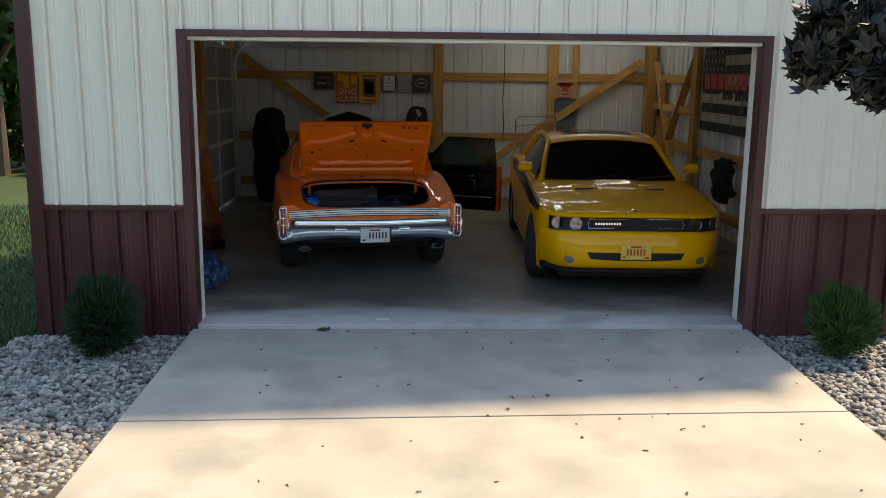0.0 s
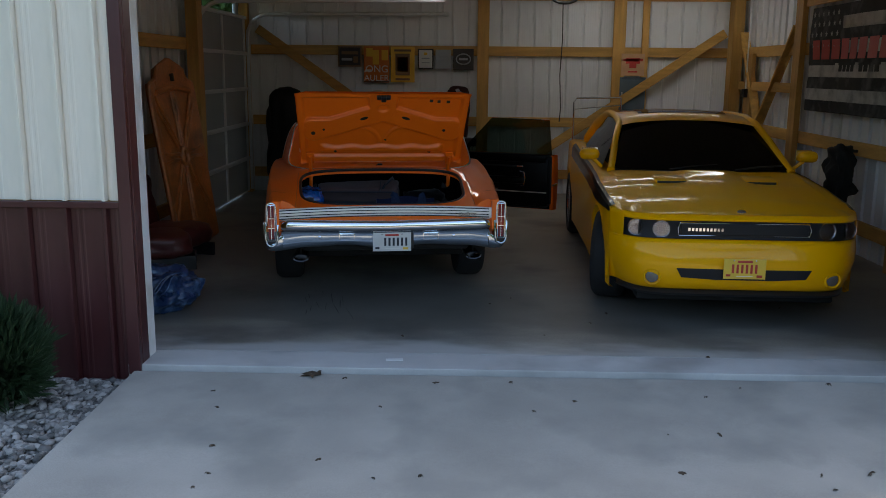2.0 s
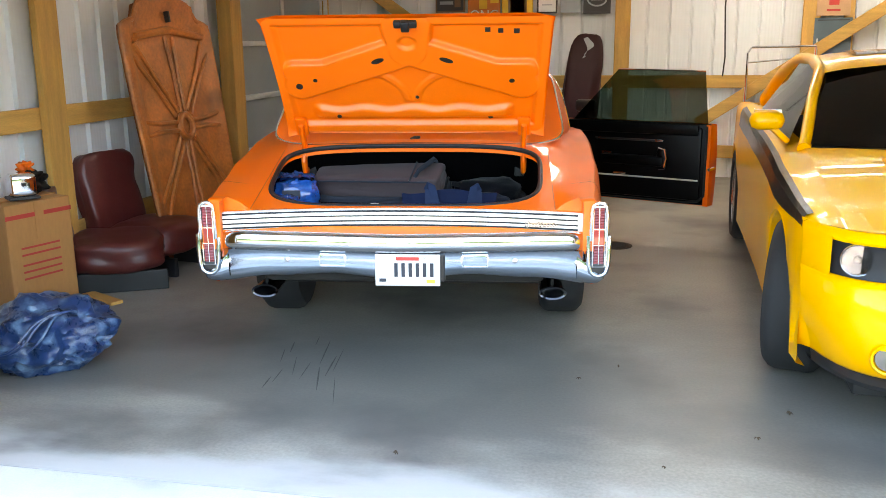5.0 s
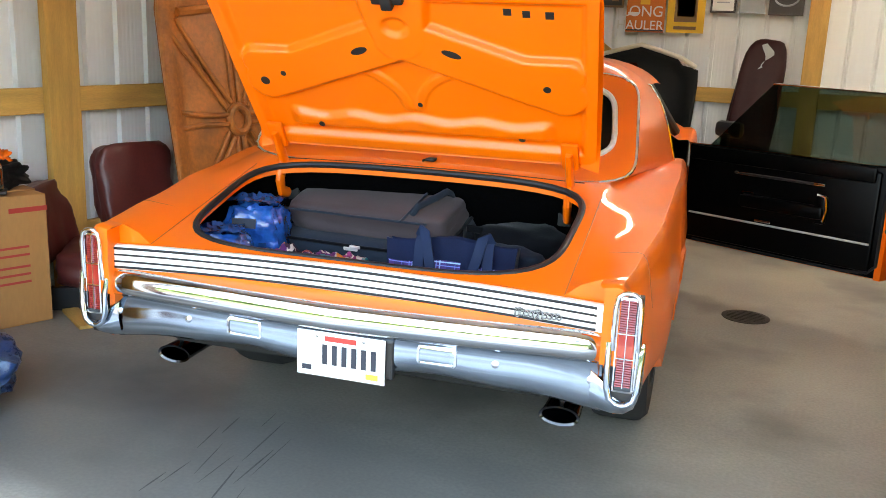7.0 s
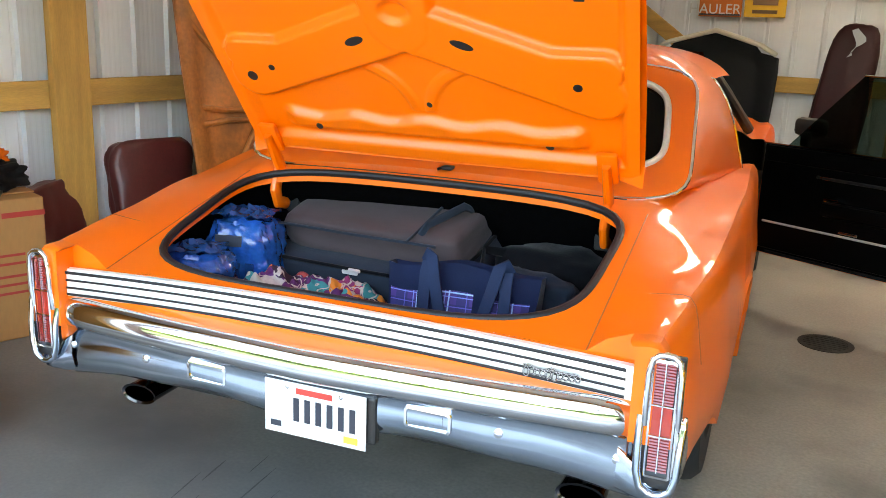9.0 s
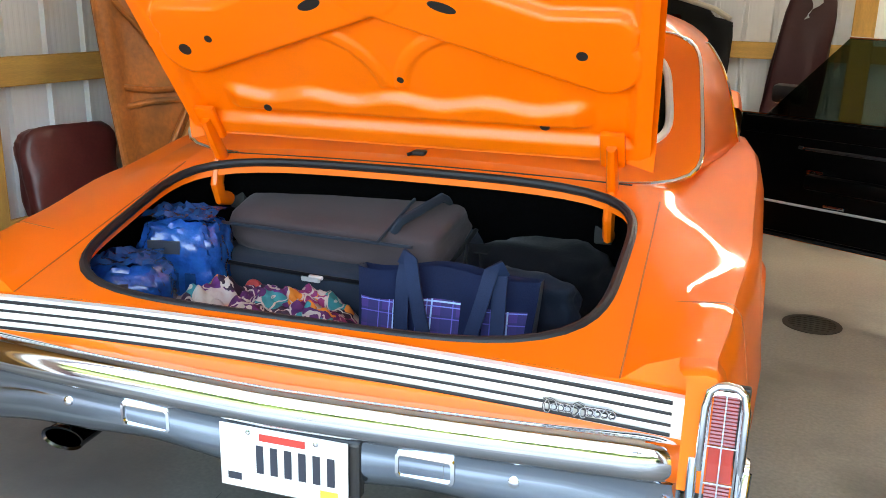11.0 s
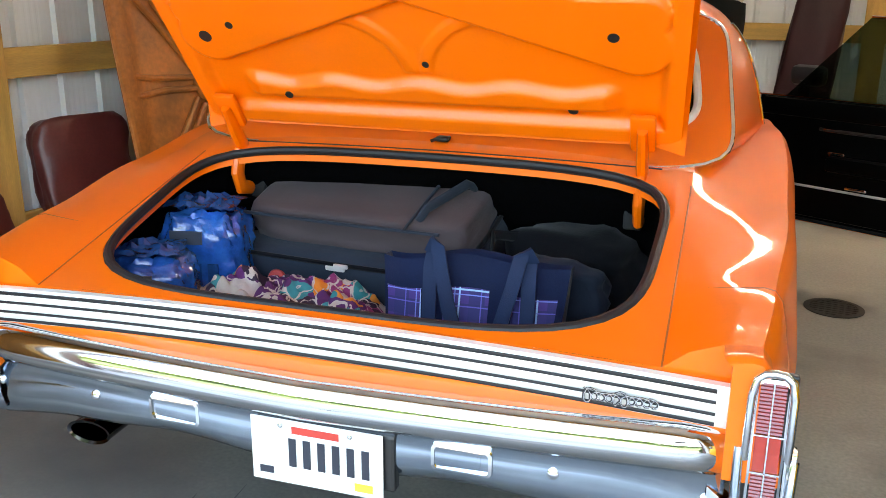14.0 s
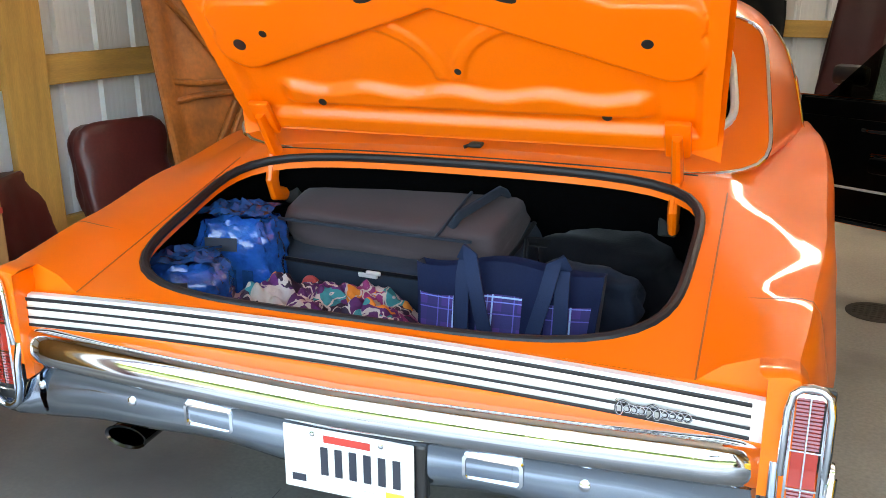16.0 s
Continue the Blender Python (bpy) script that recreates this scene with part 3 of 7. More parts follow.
def bump_rows(prof, n=40):
    rows = []
    for y, z in prof:
        row = []
        for i in range(n + 1):
            x = -0.83 + 1.66 * i / n
            k = abs(x) / 0.83
            yy = y + 0.03 * k ** 2
            zz = z - 0.012 * (1 - k) + 0.004
            if z < 0.60:
                zz -= 0.035 * max(0, (k - 0.72) / 0.28) ** 1.5
                zz += 0.02 * math.exp(-((k - 0.38) / 0.2) ** 2) * (1 if z < 0.53 else 0)
            if k > 0.93:
                yy += (k - 0.93) * 0.5 * (1 if prof is BP else 0.2)
                zz -= (k - 0.93) * 0.25 if prof is BP else 0
            row.append((x, yy, zz))
        rows.append(row)
    return rows


bumper = new("bumper")
bumper.parent = mc
tagged(bumper, "polished chrome rear bumper, slightly dulled, lower face tinted blue for reflected sky")
bm = bmesh.new()
strip(bm, bump_rows(BP))
spart("upper_blade", bm, M_CHROME, bumper, angle=60)
bm = bmesh.new()
strip(bm, bump_rows(BL))
spart("lower_blade", bm, M_BLUECHROME, bumper, angle=60)
for s in (1, -1):
    # wrapped end under the tail lamp
    bm = bmesh.new()
    rows = []
    for x, y, zt, zb in ((0.80, 0.055, 0.60, 0.470), (0.835, 0.05, 0.575, 0.462), (0.87, 0.045, 0.548, 0.458), (0.905, 0.05, 0.545, 0.458), (0.925, 0.085, 0.56, 0.46), (0.936, 0.16, 0.59, 0.48), (0.94, 0.30, 0.60, 0.50)):
        rows.append([(s * x, y + 0.03, zt), (s * x, y, zt - 0.01), (s * x, y - 0.008, (zt + zb) / 2), (s * x, y + 0.002, zb + 0.02), (s * x * 0.99, y + 0.04, zb)])
    strip(bm, rows)
    spart("bumper_end", bm, M_BLUECHROME, bumper, angle=60)
    bm = bmesh.new()
    box(bm, s * 0.938 - 0.008, s * 0.938 + 0.008, 0.04, 0.075, 0.60, 0.69, 0.007)
    spart("guard", bm, M_CHROME, bumper)
    for x, z in ((0.80, 0.56), (0.52, 0.572)):
        bm = lathe(bmesh.new(), [(0.012, -0.004), (0.011, 0.002), (0.006, 0.005)], 12, Matrix.Translation((s * x, 0.055 if x > 0.7 else 0.036, z)) @ pose(0, 0, 0, 90))
        spart("bolt", bm, M_CHROME, bumper)
    # reversing lamp let into the bumper
    xc = s * 0.325 + 0.015
    bm = bmesh.new()
    for hw, y, dz in ((0.064, 0.036, 0.029), (0.062, 0.0275, 0.027), (0.055, 0.0265, 0.023), (0.051, 0.040, 0.020)):
        ring_ = [(xc + hw * c_, y, 0.571 + dz * d_) for c_, d_ in ((-1, -0.7), (-0.92, -1), (0.92, -1), (1, -0.7), (1, 0.7), (0.92, 1), (-0.92, 1), (-1, 0.7))]
        prev = [bm.verts.new(p) for p in ring_] if hw == 0.064 else prev
        if hw != 0.064:
            cur = [bm.verts.new(p) for p in ring_]
            for k in range(8):
                bm.faces.new((prev[k], prev[(k + 1) % 8], cur[(k + 1) % 8], cur[k]))
            prev = cur
    lamp = spart("reverse_lamp", bm, M_CHROME, bumper, "clear ribbed reversing lamp in a chrome frame")
    part("well", bx(xc - 0.053, xc + 0.053, 0.0375, 0.05, 0.550, 0.592), M_BLACK, lamp)
    bm = bmesh.new()
    strip(bm, [[(xc - 0.042 + 0.084 * k / 28, 0.0335 - 0.0014 * (k % 2), z) for k in range(29)] for z in (0.558, 0.571, 0.584)])
    part("lens", bm, M_LENS, lamp)
part("plate_recess", bx(-0.105, 0.205, 0.020, 0.05, 0.475, 0.604, 0.008), M_BLACK, bumper)

# tail lamps
for s in (1, -1):
    cx = 0.892 if s > 0 else -0.882
    lampo = new("tail_lamp")
    lampo.parent = mc
    tagged(lampo, "tall red tail lamp in a chrome bezel")

    def rr_pts(hw, z0, z1, r):
        pts = []
        for qx, qz, a0 in ((hw - r, z1 - r, 0), (-hw + r, z1 - r, 90), (-hw + r * 0.4, z0 + r * 0.4, 180), (hw - r * 0.4, z0 + r * 0.4, 270)):
            rr = r if a0 < 180 else r * 0.4
            for j in range(6):
                a = radians(a0 + 18 * j)
                pts.append((cx + qx + rr * math.cos(a), qz + rr * math.sin(a)))
        return pts

    bm = bmesh.new()
    o, i1 = rr_pts(0.0290, 0.546, 0.826, 0.014), rr_pts(0.0245, 0.552, 0.820, 0.010)
    strip(bm, [[(x, 0.05, z) for x, z in o], [(x, 0.031, z) for x, z in o], [(x, 0.029, z) for x, z in i1], [(x, 0.05, z) for x, z in i1]], closed=True)
    spart("lens_frame", bm, M_CHROME, lampo, "thin chrome frame round the lens", angle=50)
    bm = bmesh.new()
    tube(bm, [(cx + 0.85 * a, y, z) for a, y, z in ((-0.042, 0.038, 0.668), (-0.042, 0.030, 0.72), (-0.041, 0.028, 0.795), (-0.034, 0.028, 0.826), (-0.018, 0.028, 0.837), (0, 0.028, 0.839), (0.018, 0.028, 0.837), (0.034, 0.028, 0.826), (0.041, 0.028, 0.795), (0.042, 0.030, 0.72), (0.042, 0.038, 0.668))], 0.0078, 10)
    spart("bezel", bm, M_CHROME, lampo, angle=60)
    bm = bmesh.new()
    tube(bm, [(cx + 0.85 * a, y, z) for a, y, z in ((-0.054, 0.040, 0.690), (-0.053, 0.030, 0.62), (-0.051, 0.028, 0.560), (-0.040, 0.028, 0.524), (-0.018, 0.028, 0.510), (0, 0.028, 0.507), (0.018, 0.028, 0.510), (0.040, 0.028, 0.524), (0.051, 0.028, 0.560), (0.053, 0.030, 0.62), (0.056, 0.042, 0.672))], 0.0098, 10)
    spart("bumper_horn", bm, M_BLUECHROME, lampo, "chrome bumper end curled round the lamp", angle=60)
    part("backing", bx(cx - 0.040, cx + 0.040, 0.042, 0.062, 0.515, 0.832, 0.004), M_BLACK, lampo)
    for z0, z1, m_ in ((0.562, 0.645, M_REDDARK), (0.65, 0.718, M_RED), (0.723, 0.818, M_REDDARK)):
        for x0 in (-0.0215, 0.0015):
            nz = 2 if m_ is M_RED else int((z1 - z0) / 0.0035)
            bm = bmesh.new()
            strip(bm, [[(cx + x0, 0.045, z0 + (z1 - z0) * k / nz) for k in range(nz + 1)], [(cx + x0, 0.032 + 0.0018 * (k % 2), z0 + (z1 - z0) * k / nz) for k in range(nz + 1)],
                       [(cx + x0 + 0.0200, 0.032 + 0.0018 * (k % 2), z0 + (z1 - z0) * k / nz) for k in range(nz + 1)], [(cx + x0 + 0.0200, 0.045, z0 + (z1 - z0) * k / nz) for k in range(nz + 1)]])
            bmesh.ops.recalc_face_normals(bm, faces=bm.faces[:])
            part("lens", bm, m_, lampo)
    bm = bx(cx - 0.0012, cx + 0.0012, 0.028, 0.04, 0.56, 0.82)
    for z in (0.6475, 0.7205):
        box(bm, cx - 0.025, cx + 0.025, 0.028, 0.04, z - 0.0015, z + 0.0015)
    part("divider", bm, M_CHROME, lampo)
    bm = bx(*sorted((s * 0.922, s * 0.93)), 0.03, 0.08, 0.55, 0.70, 0.003)
    part("side_strip", bm, M_CHROME, lampo)


def number_plate(parent, x0, z0, y, white, w=0.295, h=0.146, chars=6):
    m_ = M_PLATE if white else M_PLATEY
    pl = part("licence_plate", bx(x0, x0 + w, y - 0.004, y, z0, z0 + h, 0.0015), m_, parent, "white embossed licence plate" if white else "yellow embossed licence plate")
    ink = M_INK if white else M_INKR
    cw = (w - 0.10) / chars
    for k in range(chars):
        xa = x0 + (0.085 if white else 0.055) + k * cw
        part("character_bar", bx(xa + cw * 0.06, xa + cw * 0.56, y - 0.0062, y - 0.0042, z0 + 0.042, z0 + 0.106), ink, pl)
    part("character_bar", bx(x0 + 0.095, x0 + w - 0.095, y - 0.0055, y - 0.0042, z0 + h - 0.028, z0 + h - 0.012), M_INKR, pl)
    part("character_bar", bx(x0 + 0.018, x0 + 0.05, y - 0.0055, y - 0.0042, z0 + 0.018, z0 + 0.034), ink, pl)
    part("character_bar", bx(x0 + w - 0.062, x0 + w - 0.022, y - 0.0055, y - 0.0042, z0 + 0.012, z0 + 0.03), M_PLATEY if white else ink, pl)
    part("character_bar", bx(x0 + 0.09, x0 + w - 0.09, y - 0.0055, y - 0.0042, z0 + 0.018, z0 + 0.022), M_SILVER, pl)
    for q in (0.07, w - 0.07):
        bm = lathe(bmesh.new(), [(0.006, 0), (0.006, 0.003), (0.003, 0.004)], 10, Matrix.Translation((x0 + q, y - 0.004, z0 + h - 0.012)) @ pose(0, 0, 0, 90))
        part("screw", bm, M_CHROME, pl)
    return pl


number_plate(mc, -0.112, 0.460, 0.014, True)

# trunk lid with pressed frame
LID0, LUP, LN = Vector((0, 0.935, 0.985)), Vector((0, -0.592, 0.806)), Vector((0, -0.806, -0.592))
LIDM = Matrix(((1, 0, 0, -0.0), (0, LUP.y, LN.y, LID0.y), (0, LUP.z, LN.z, LID0.z), (0, 0, 0, 1)))   # local x, up the lid, out of its inner face
LH, LV = 0.845, 0.135


def seg_d(px, py, ax, ay, bx_, by_):
    dx, dy = bx_ - ax, by_ - ay
    t = max(0, min(1, ((px - ax) * dx + (py - ay) * dy) / (dx * dx + dy * dy)))
    return math.hypot(px - ax - t * dx, py - ay - t * dy)


def lid_half(v):
    return 0.66 + 0.03 * (v / LH)


def lid_relief(x, v):
    """Height of the pressing above the sheet."""
    h = 0.0
    hw = lid_half(v)
    edge = min(hw - abs(x), v - LV, LH - v)
    h = max(h, 0.024 * (1 - sstep(0.035, 0.065, edge)))
    # raised diagonal arms from the latch to the sides, and a cross rail near the hinges
    ax = abs(x)
    arm = seg_d(ax, v, 0.05, 0.63, 0.56, 0.44)
    h = max(h, 0.028 * (1 - sstep(0.075, 0.10, arm)))
    h = max(h, 0.028 * (1 - sstep(0.05, 0.07, seg_d(ax, v, 0.42, 0.52, 0.58, 0.52))))
    h = max(h, 0.030 * (1 - sstep(0.09, 0.115, seg_d(ax, v, 0, 0.66, 0.02, 0.80))))
    top = 0.292 + 0.009 * math.cos(2 * math.pi * ax / 0.25)
    h = max(h, 0.026 * sstep(0.212, 0.240, v) * (1 - sstep(top - 0.022, top + 0.012, v)) * (1 - sstep(0.47, 0.53, ax)))
    # curved ribs in the middle field
    rib = math.hypot(ax - 0.22, v - 0.30)
    h = max(h, 0.007 * (1 - sstep(0.010, 0.024, abs(rib - 0.20))) * sstep(0.31, 0.33, v) * (1 - sstep(0.24, 0.30, ax)))
    for hx, hv, hr in ((0.0, 0.70, 0.045),):
        h -= 0.014 * (1 - sstep(hr * 0.5, hr, math.hypot((x - hx) * 0.8, v - hv)))
    return h


bm = bmesh.new()
NX, NV = 230, 130
rows = []
for j in range(NV + 1):
    v = LV + (LH - LV) * j / NV
    rows.append([tuple(LIDM @ Vector((lid_half(v) * (2 * i / NX - 1), v, lid_relief(lid_half(v) * (2 * i / NX - 1) * 0.999, v)))) for i in range(NX + 1)])
strip(bm, rows)
lid = new("trunk_lid")
lid.parent = mc
tagged(lid, "raised orange trunk lid showing its pressed inner frame")
spart("inner_frame", bm, M_ORANGEIN, lid, angle=60)
bm = bmesh.new()
sk = []
for j in range(13):
    v = LV + (LH - LV) * j / 12
    hw = lid_half(v) + 0.012
    sk.append([tuple(LIDM @ Vector((hw * (2 * i / 16 - 1), v + (j / 12 - 0.5) * 0.03, -0.012 - 0.03 * math.sin(math.pi * j / 12) + (0.03 if i in (0, 16) else 0) + (0.03 if j in (0, 12) else 0)))) for i in range(17)])
strip(bm, sk)
spart("outer_skin", bm, M_ORANGE, lid, angle=40)


def lid_hole(x, v, a, b, square=False, ang=0):
    bm = bmesh.new()
    n = 4 if square else 16
    pts = []
    for k in range(n):
        t = 2 * math.pi * (k + (0.5 if square else 0)) / n
        px, py = a * math.cos(t), b * math.sin(t)
        pts.append((px * math.cos(ang) - py * math.sin(ang), px * math.sin(ang) + py * math.cos(ang)))
    outline(bm, pts, 0.003, LIDM @ Matrix.Translation((x, v, lid_relief(x, v) - 0.0015)))
    part("punched_hole", bm, M_BLACK, lid)


for x, v, a, b, sq, an in ((-0.566, 0.442, 0.018, 0.018, 0, 0), (-0.48, 0.48, 0.011, 0.011, 0, 0), (0.507, 0.472, 0.014, 0.013, 0, 0), (-0.388, 0.243, 0.012, 0.012, 0, 0), (0.40, 0.235, 0.013, 0.012, 0, 0),
                           (-0.153, 0.597, 0.034, 0.014, 0, 0.35), (0.186, 0.599, 0.036, 0.013, 0, -0.35), (0.388, 0.756, 0.019, 0.018, 1, 0), (0.45, 0.75, 0.018, 0.018, 1, 0), (0.526, 0.747, 0.02, 0.019, 1, 0), (0.026, 0.353, 0.009, 0.010, 0, 0.6)):
    lid_hole(x, v, a, b, bool(sq), an)
bm = bmesh.new()
box(bm, -0.055, 0.055, 0.80, 0.835, 0.02, 0.05, 0.006, LIDM)
box(bm, -0.02, 0.02, 0.785, 0.84, 0.03, 0.062, 0.006, LIDM)
spart("latch", bm, M_BLACK, lid)
bm = bmesh.new()
box(bm, -0.02, 0.02, -0.018, 0.018, 0.0, 0.014, 0.005, Matrix.Translation((-0.005, 0.97, deck_z(0, 0.97))))
tube(bm, [(-0.02, 0.965, deck_z(0, 0.965) + 0.008), (-0.035, 0.95, deck_z(0, 0.95) + 0.004)], 0.005, 8)
spart("bump_stop", bm, M_RUBBER, mc)
for s in (1, -1):
    hx = s * 0.585 - 0.012
    bm = bmesh.new()
    top = [LIDM @ Vector((hx, 0.20, 0.045)), LIDM @ Vector((hx, 0.13, 0.05)), LIDM @ Vector((hx, 0.05, 0.055)), Vector((hx, 0.842, 0.985)), Vector((hx, 0.825, 0.92)), Vector((hx, 0.84, 0.875)), Vector((hx, 0.89, 0.862)), Vector((hx, 0.94, 0.88))]
    tube(bm, top, [0.022, 0.026, 0.027, 0.027, 0.027, 0.025, 0.022, 0.018], 10, flat=0.6)
    hinge = spart("hinge", bm, M_ORANGE, lid, "painted goose-neck hinge arm")
    bm = bx(hx - 0.032, hx + 0.032, 0.12, 0.235, 0.022, 0.042, 0.006, LIDM)
    lathe(bm, [(0.012, 0), (0.012, 0.006), (0.006, 0.009)], 10, LIDM @ Matrix.Translation((hx, 0.15, 0.055)))
    spart("hinge_plate", bm, M_ORANGE, hinge)
    part("hinge_bracket", bx(hx - 0.02 * s - 0.025, hx - 0.02 * s + 0.025, 0.90, 0.93, 0.83, 0.955, 0.006), M_UNDER, mc)

# roof and glass
ROOF = 1.44


def window_ring(a, w, zc, h, n, inset=0.0, tuck=0.0):
    """A point of a rounded outline in the sloping plane of the rear window."""
    c, sn = math.cos(a), math.sin(a)
    r = 1 / (abs(c) ** n + abs(sn) ** n) ** (1 / n)
    z = zc + h * r * sn
    return (w * r * c * (1 - tuck * (z - zc) / h), 0.895 + 1.37 * (z - 0.99) + inset, z)


def moulding(a, grow=0.0):
    return window_ring(a, 0.768 + grow, 1.196, 0.196 + grow, 7, -0.4 * grow, 0.045)


def shell(t, a):
    """A point of the cabin shell: t from the rear window's moulding (0) to the side window (1)."""
    p = Vector(moulding(a))
    low = moulding(-math.pi / 4)[2]
    zf = min(1.0, max(0.0, (p.z - low) / (1.39 - low)))
    x = (0.888 - 0.120 * zf) * (1 - zf ** 4.5) ** (1 / 4.5)
    q = Vector((math.copysign(x, math.cos(a)), 1.83 - 0.10 * zf, 0.985 + (ROOF + 0.028 - 0.985) * zf))
    v = p.lerp(q, t)
    v.z += 0.022 * math.sin(math.pi * t) * zf ** 2
    v.x += math.copysign(0.02 * math.sin(math.pi * t) * (1 - zf), v.x)
    return v


ARC = [-math.pi / 4 + 1.5 * math.pi * i / 84 for i in range(85)]
LOOP = [2 * math.pi * i / 96 for i in range(96)]
bm = bmesh.new()
strip(bm, [[shell(k / 14, a) for a in ARC] for k in range(15)])
spart("roof", bm, M_ORANGE, mc, angle=60)


def pane(a, grow=0.0, inset=0.0):
    return window_ring(a, 0.675 + grow, 1.207, 0.147 + grow, 4.5, 0.035 + inset, 0.05)


bm = bmesh.new()
strip(bm, [[moulding(a) for a in LOOP], [window_ring(a, 0.70, 1.205, 0.165, 5, 0.026, 0.05) for a in LOOP], [pane(a) for a in LOOP], [pane(a, 0, 0.03) for a in LOOP]], closed=True)
spart("window_surround", bm, M_ORANGE, mc, angle=60)
bm = bmesh.new()
bm.faces.new([bm.verts.new(pane(a, 0.002, 0.012)) for a in LOOP])
spart("rear_window", bm, M_DGLASS, mc)
bm = bmesh.new()
tube(bm, [pane(a, 0, -0.002) for a in LOOP], 0.012, 8, closed=True)
spart("window_trim", bm, M_SILVER, mc)
bm = bmesh.new()
tube(bm, [moulding(a, 0.002) for a in LOOP], 0.006, 8, closed=True)
spart("roof_moulding", bm, M_CHROME, mc)
SIDE = [a for a in ARC if shell(1, a).z > 1.33]
for s in (1, -1):
    # roof rail, windscreen pillar and drip moulding
    bm = bmesh.new()
    tube(bm, [(s * 0.665, 1.80, 1.335), (s * 0.66, 2.4, 1.345), (s * 0.645, 2.72, 1.335)], 0.026, 10)
    spart("roof_rail", bm, M_ORANGE, mc)
    bm = bmesh.new()
    tube(bm, [(s * 0.645, 2.70, 1.335), (s * 0.70, 3.1, 1.2), (s * 0.80, 3.5, 0.99)], 0.03, 10)
    spart("windscreen_pillar", bm, M_BLACK, mc)
    bm = bmesh.new()
    edge = [shell(1, a) for a in ARC if math.cos(a) > 0 and shell(1, a).z < 1.34]
    tube(bm, [(s * (p.x + 0.004), p.y + 0.004, p.z) for p in edge[1:]] + [(s * 0.695, 1.80, 1.345), (s * 0.69, 2.4, 1.35), (s * 0.67, 2.74, 1.335)], 0.0055, 8)
    spart("drip_moulding", bm, M_CHROME, mc)
bm = bmesh.new()
strip(bm, [[(shell(1, a).x * (1 - 0.03 * k), shell(1, a).y - 0.004 + (2.74 - shell(1, a).y) * k, shell(1, a).z - 0.001 - 0.025 * k * k) for a in SIDE] for k in (0, 0.25, 0.5, 0.75, 1.0)])
spart("roof_front", bm, M_ORANGE, mc, angle=60)
bm = bmesh.new()
strip(bm, [[(x, 3.6 - 0.88 * q - 0.06 * (x / 0.7) ** 2, 1.0 + 0.42 * q) for x in (-0.72 + 0.12 * q, -0.35, 0, 0.35, 0.72 - 0.12 * q)] for q in (0, 0.5, 1)])
spart("windscreen", bm, M_DGLASS, mc)
bm = bmesh.new()
strip(bm, [[(-0.86, 1.85, 0.985), (-0.80, 3.5, 0.985)], [(-0.68, 1.76, 1.33), (-0.65, 2.72, 1.33)]])
part("side_window", bm, M_DGLASS, mc)
# cabin: floor, dash, seats
bm = bmesh.new()
box(bm, -0.72, 0.72, 1.25, 3.6, 0.30, 0.36)
box(bm, -0.72, 0.72, 3.35, 3.6, 0.36, 0.97, 0.04)
box(bm, -0.70, 0.70, 1.22, 1.45, 0.36, 0.98, 0.04)
spart("cabin_trim", bm, M_VINYL, mc, "black vinyl cabin trim")
for s in (1, -1):
    bm = bmesh.new()
    box(bm, s * 0.36 - 0.26, s * 0.36 + 0.26, 2.2, 2.75, 0.36, 0.58, 0.05)
    box(bm, s * 0.36 - 0.25, s * 0.36 + 0.25, 2.05, 2.22, 0.5, 1.08, 0.06)
    spart("seat", bm, M_VINYL, mc, "black vinyl seat")
bm = bmesh.new()
strip(bm, [[(x, y, deck_z(x, y) + 0.01 * math.exp(-(x / 0.12) ** 2)) for x in (-0.70, -0.45, -0.2, -0.08, 0, 0.08, 0.2, 0.45, 0.70)] for y in [3.58 + 1.6 * i / 12 for i in range(13)]])
spart("hood", bm, M_ORANGE, mc)
bm = bmesh.new()
box(bm, -0.84, 0.84, 5.12, 5.24, 0.45, 0.88, 0.04)
spart("nose", bm, M_BLACK, mc)
bm = bmesh.new()
box(bm, -0.88, 0.88, 5.2, 5.3, 0.42, 0.58, 0.04)
spart("front_bumper", bm, M_CHROME, mc)
bm = bmesh.new()
box(bm, -0.70, 0.70, 0.75, 5.1, 0.27, 0.36, 0.02)
box(bm, -0.66, 0.66, 0.14, 0.8, 0.44, 0.55, 0.03)
tube(bm, [(-0.75, AX_R, 0.34), (0.75, AX_R, 0.34)], 0.05, 10)
spart("underbody", bm, M_UNDER, mc)
for x in (-0.80, 0.80):
    wheel(mc, x, AX_R, WR, 0.235, 0.19)
    wheel(mc, x, AX_F, WR - 0.01, 0.225, 0.19)
# oval exhaust tips
for x in (-0.67, 0.70):
    bm = bmesh.new()
    for r0, r1 in (((0.062, 0.030), (0.055, 0.024)),):
        ring = lambda a, b, y: [(x + a * math.cos(2 * math.pi * k / 24), y, 0.385 + b * math.sin(2 * math.pi * k / 24)) for k in range(24)]
        strip(bm, [ring(0.05, 0.026, 0.46), ring(*r0, 0.185), ring(0.064, 0.032, 0.17), ring(*r1, 0.173), ring(*r1, 0.36)], closed=True)
        bm.faces.new([bm.verts.new(p) for p in ring(*r1, 0.34)])
    spart("exhaust_tip", bm, plain("black_chrome" + ("" if x < 0 else "_two"), (0.05, 0.05, 0.055), 0.1, 1.0), mc, "black chrome oval exhaust tip")
    bm = bmesh.new()
    tube(bm, [(x, 0.22, 0.40), (x, 0.22, 0.52)], 0.008, 6)
    tube(bm, [(x, 0.35, 0.375), (x * 0.95, 0.9, 0.36)], 0.03, 10)
    part("exhaust_hanger", bm, M_UNDER, mc)

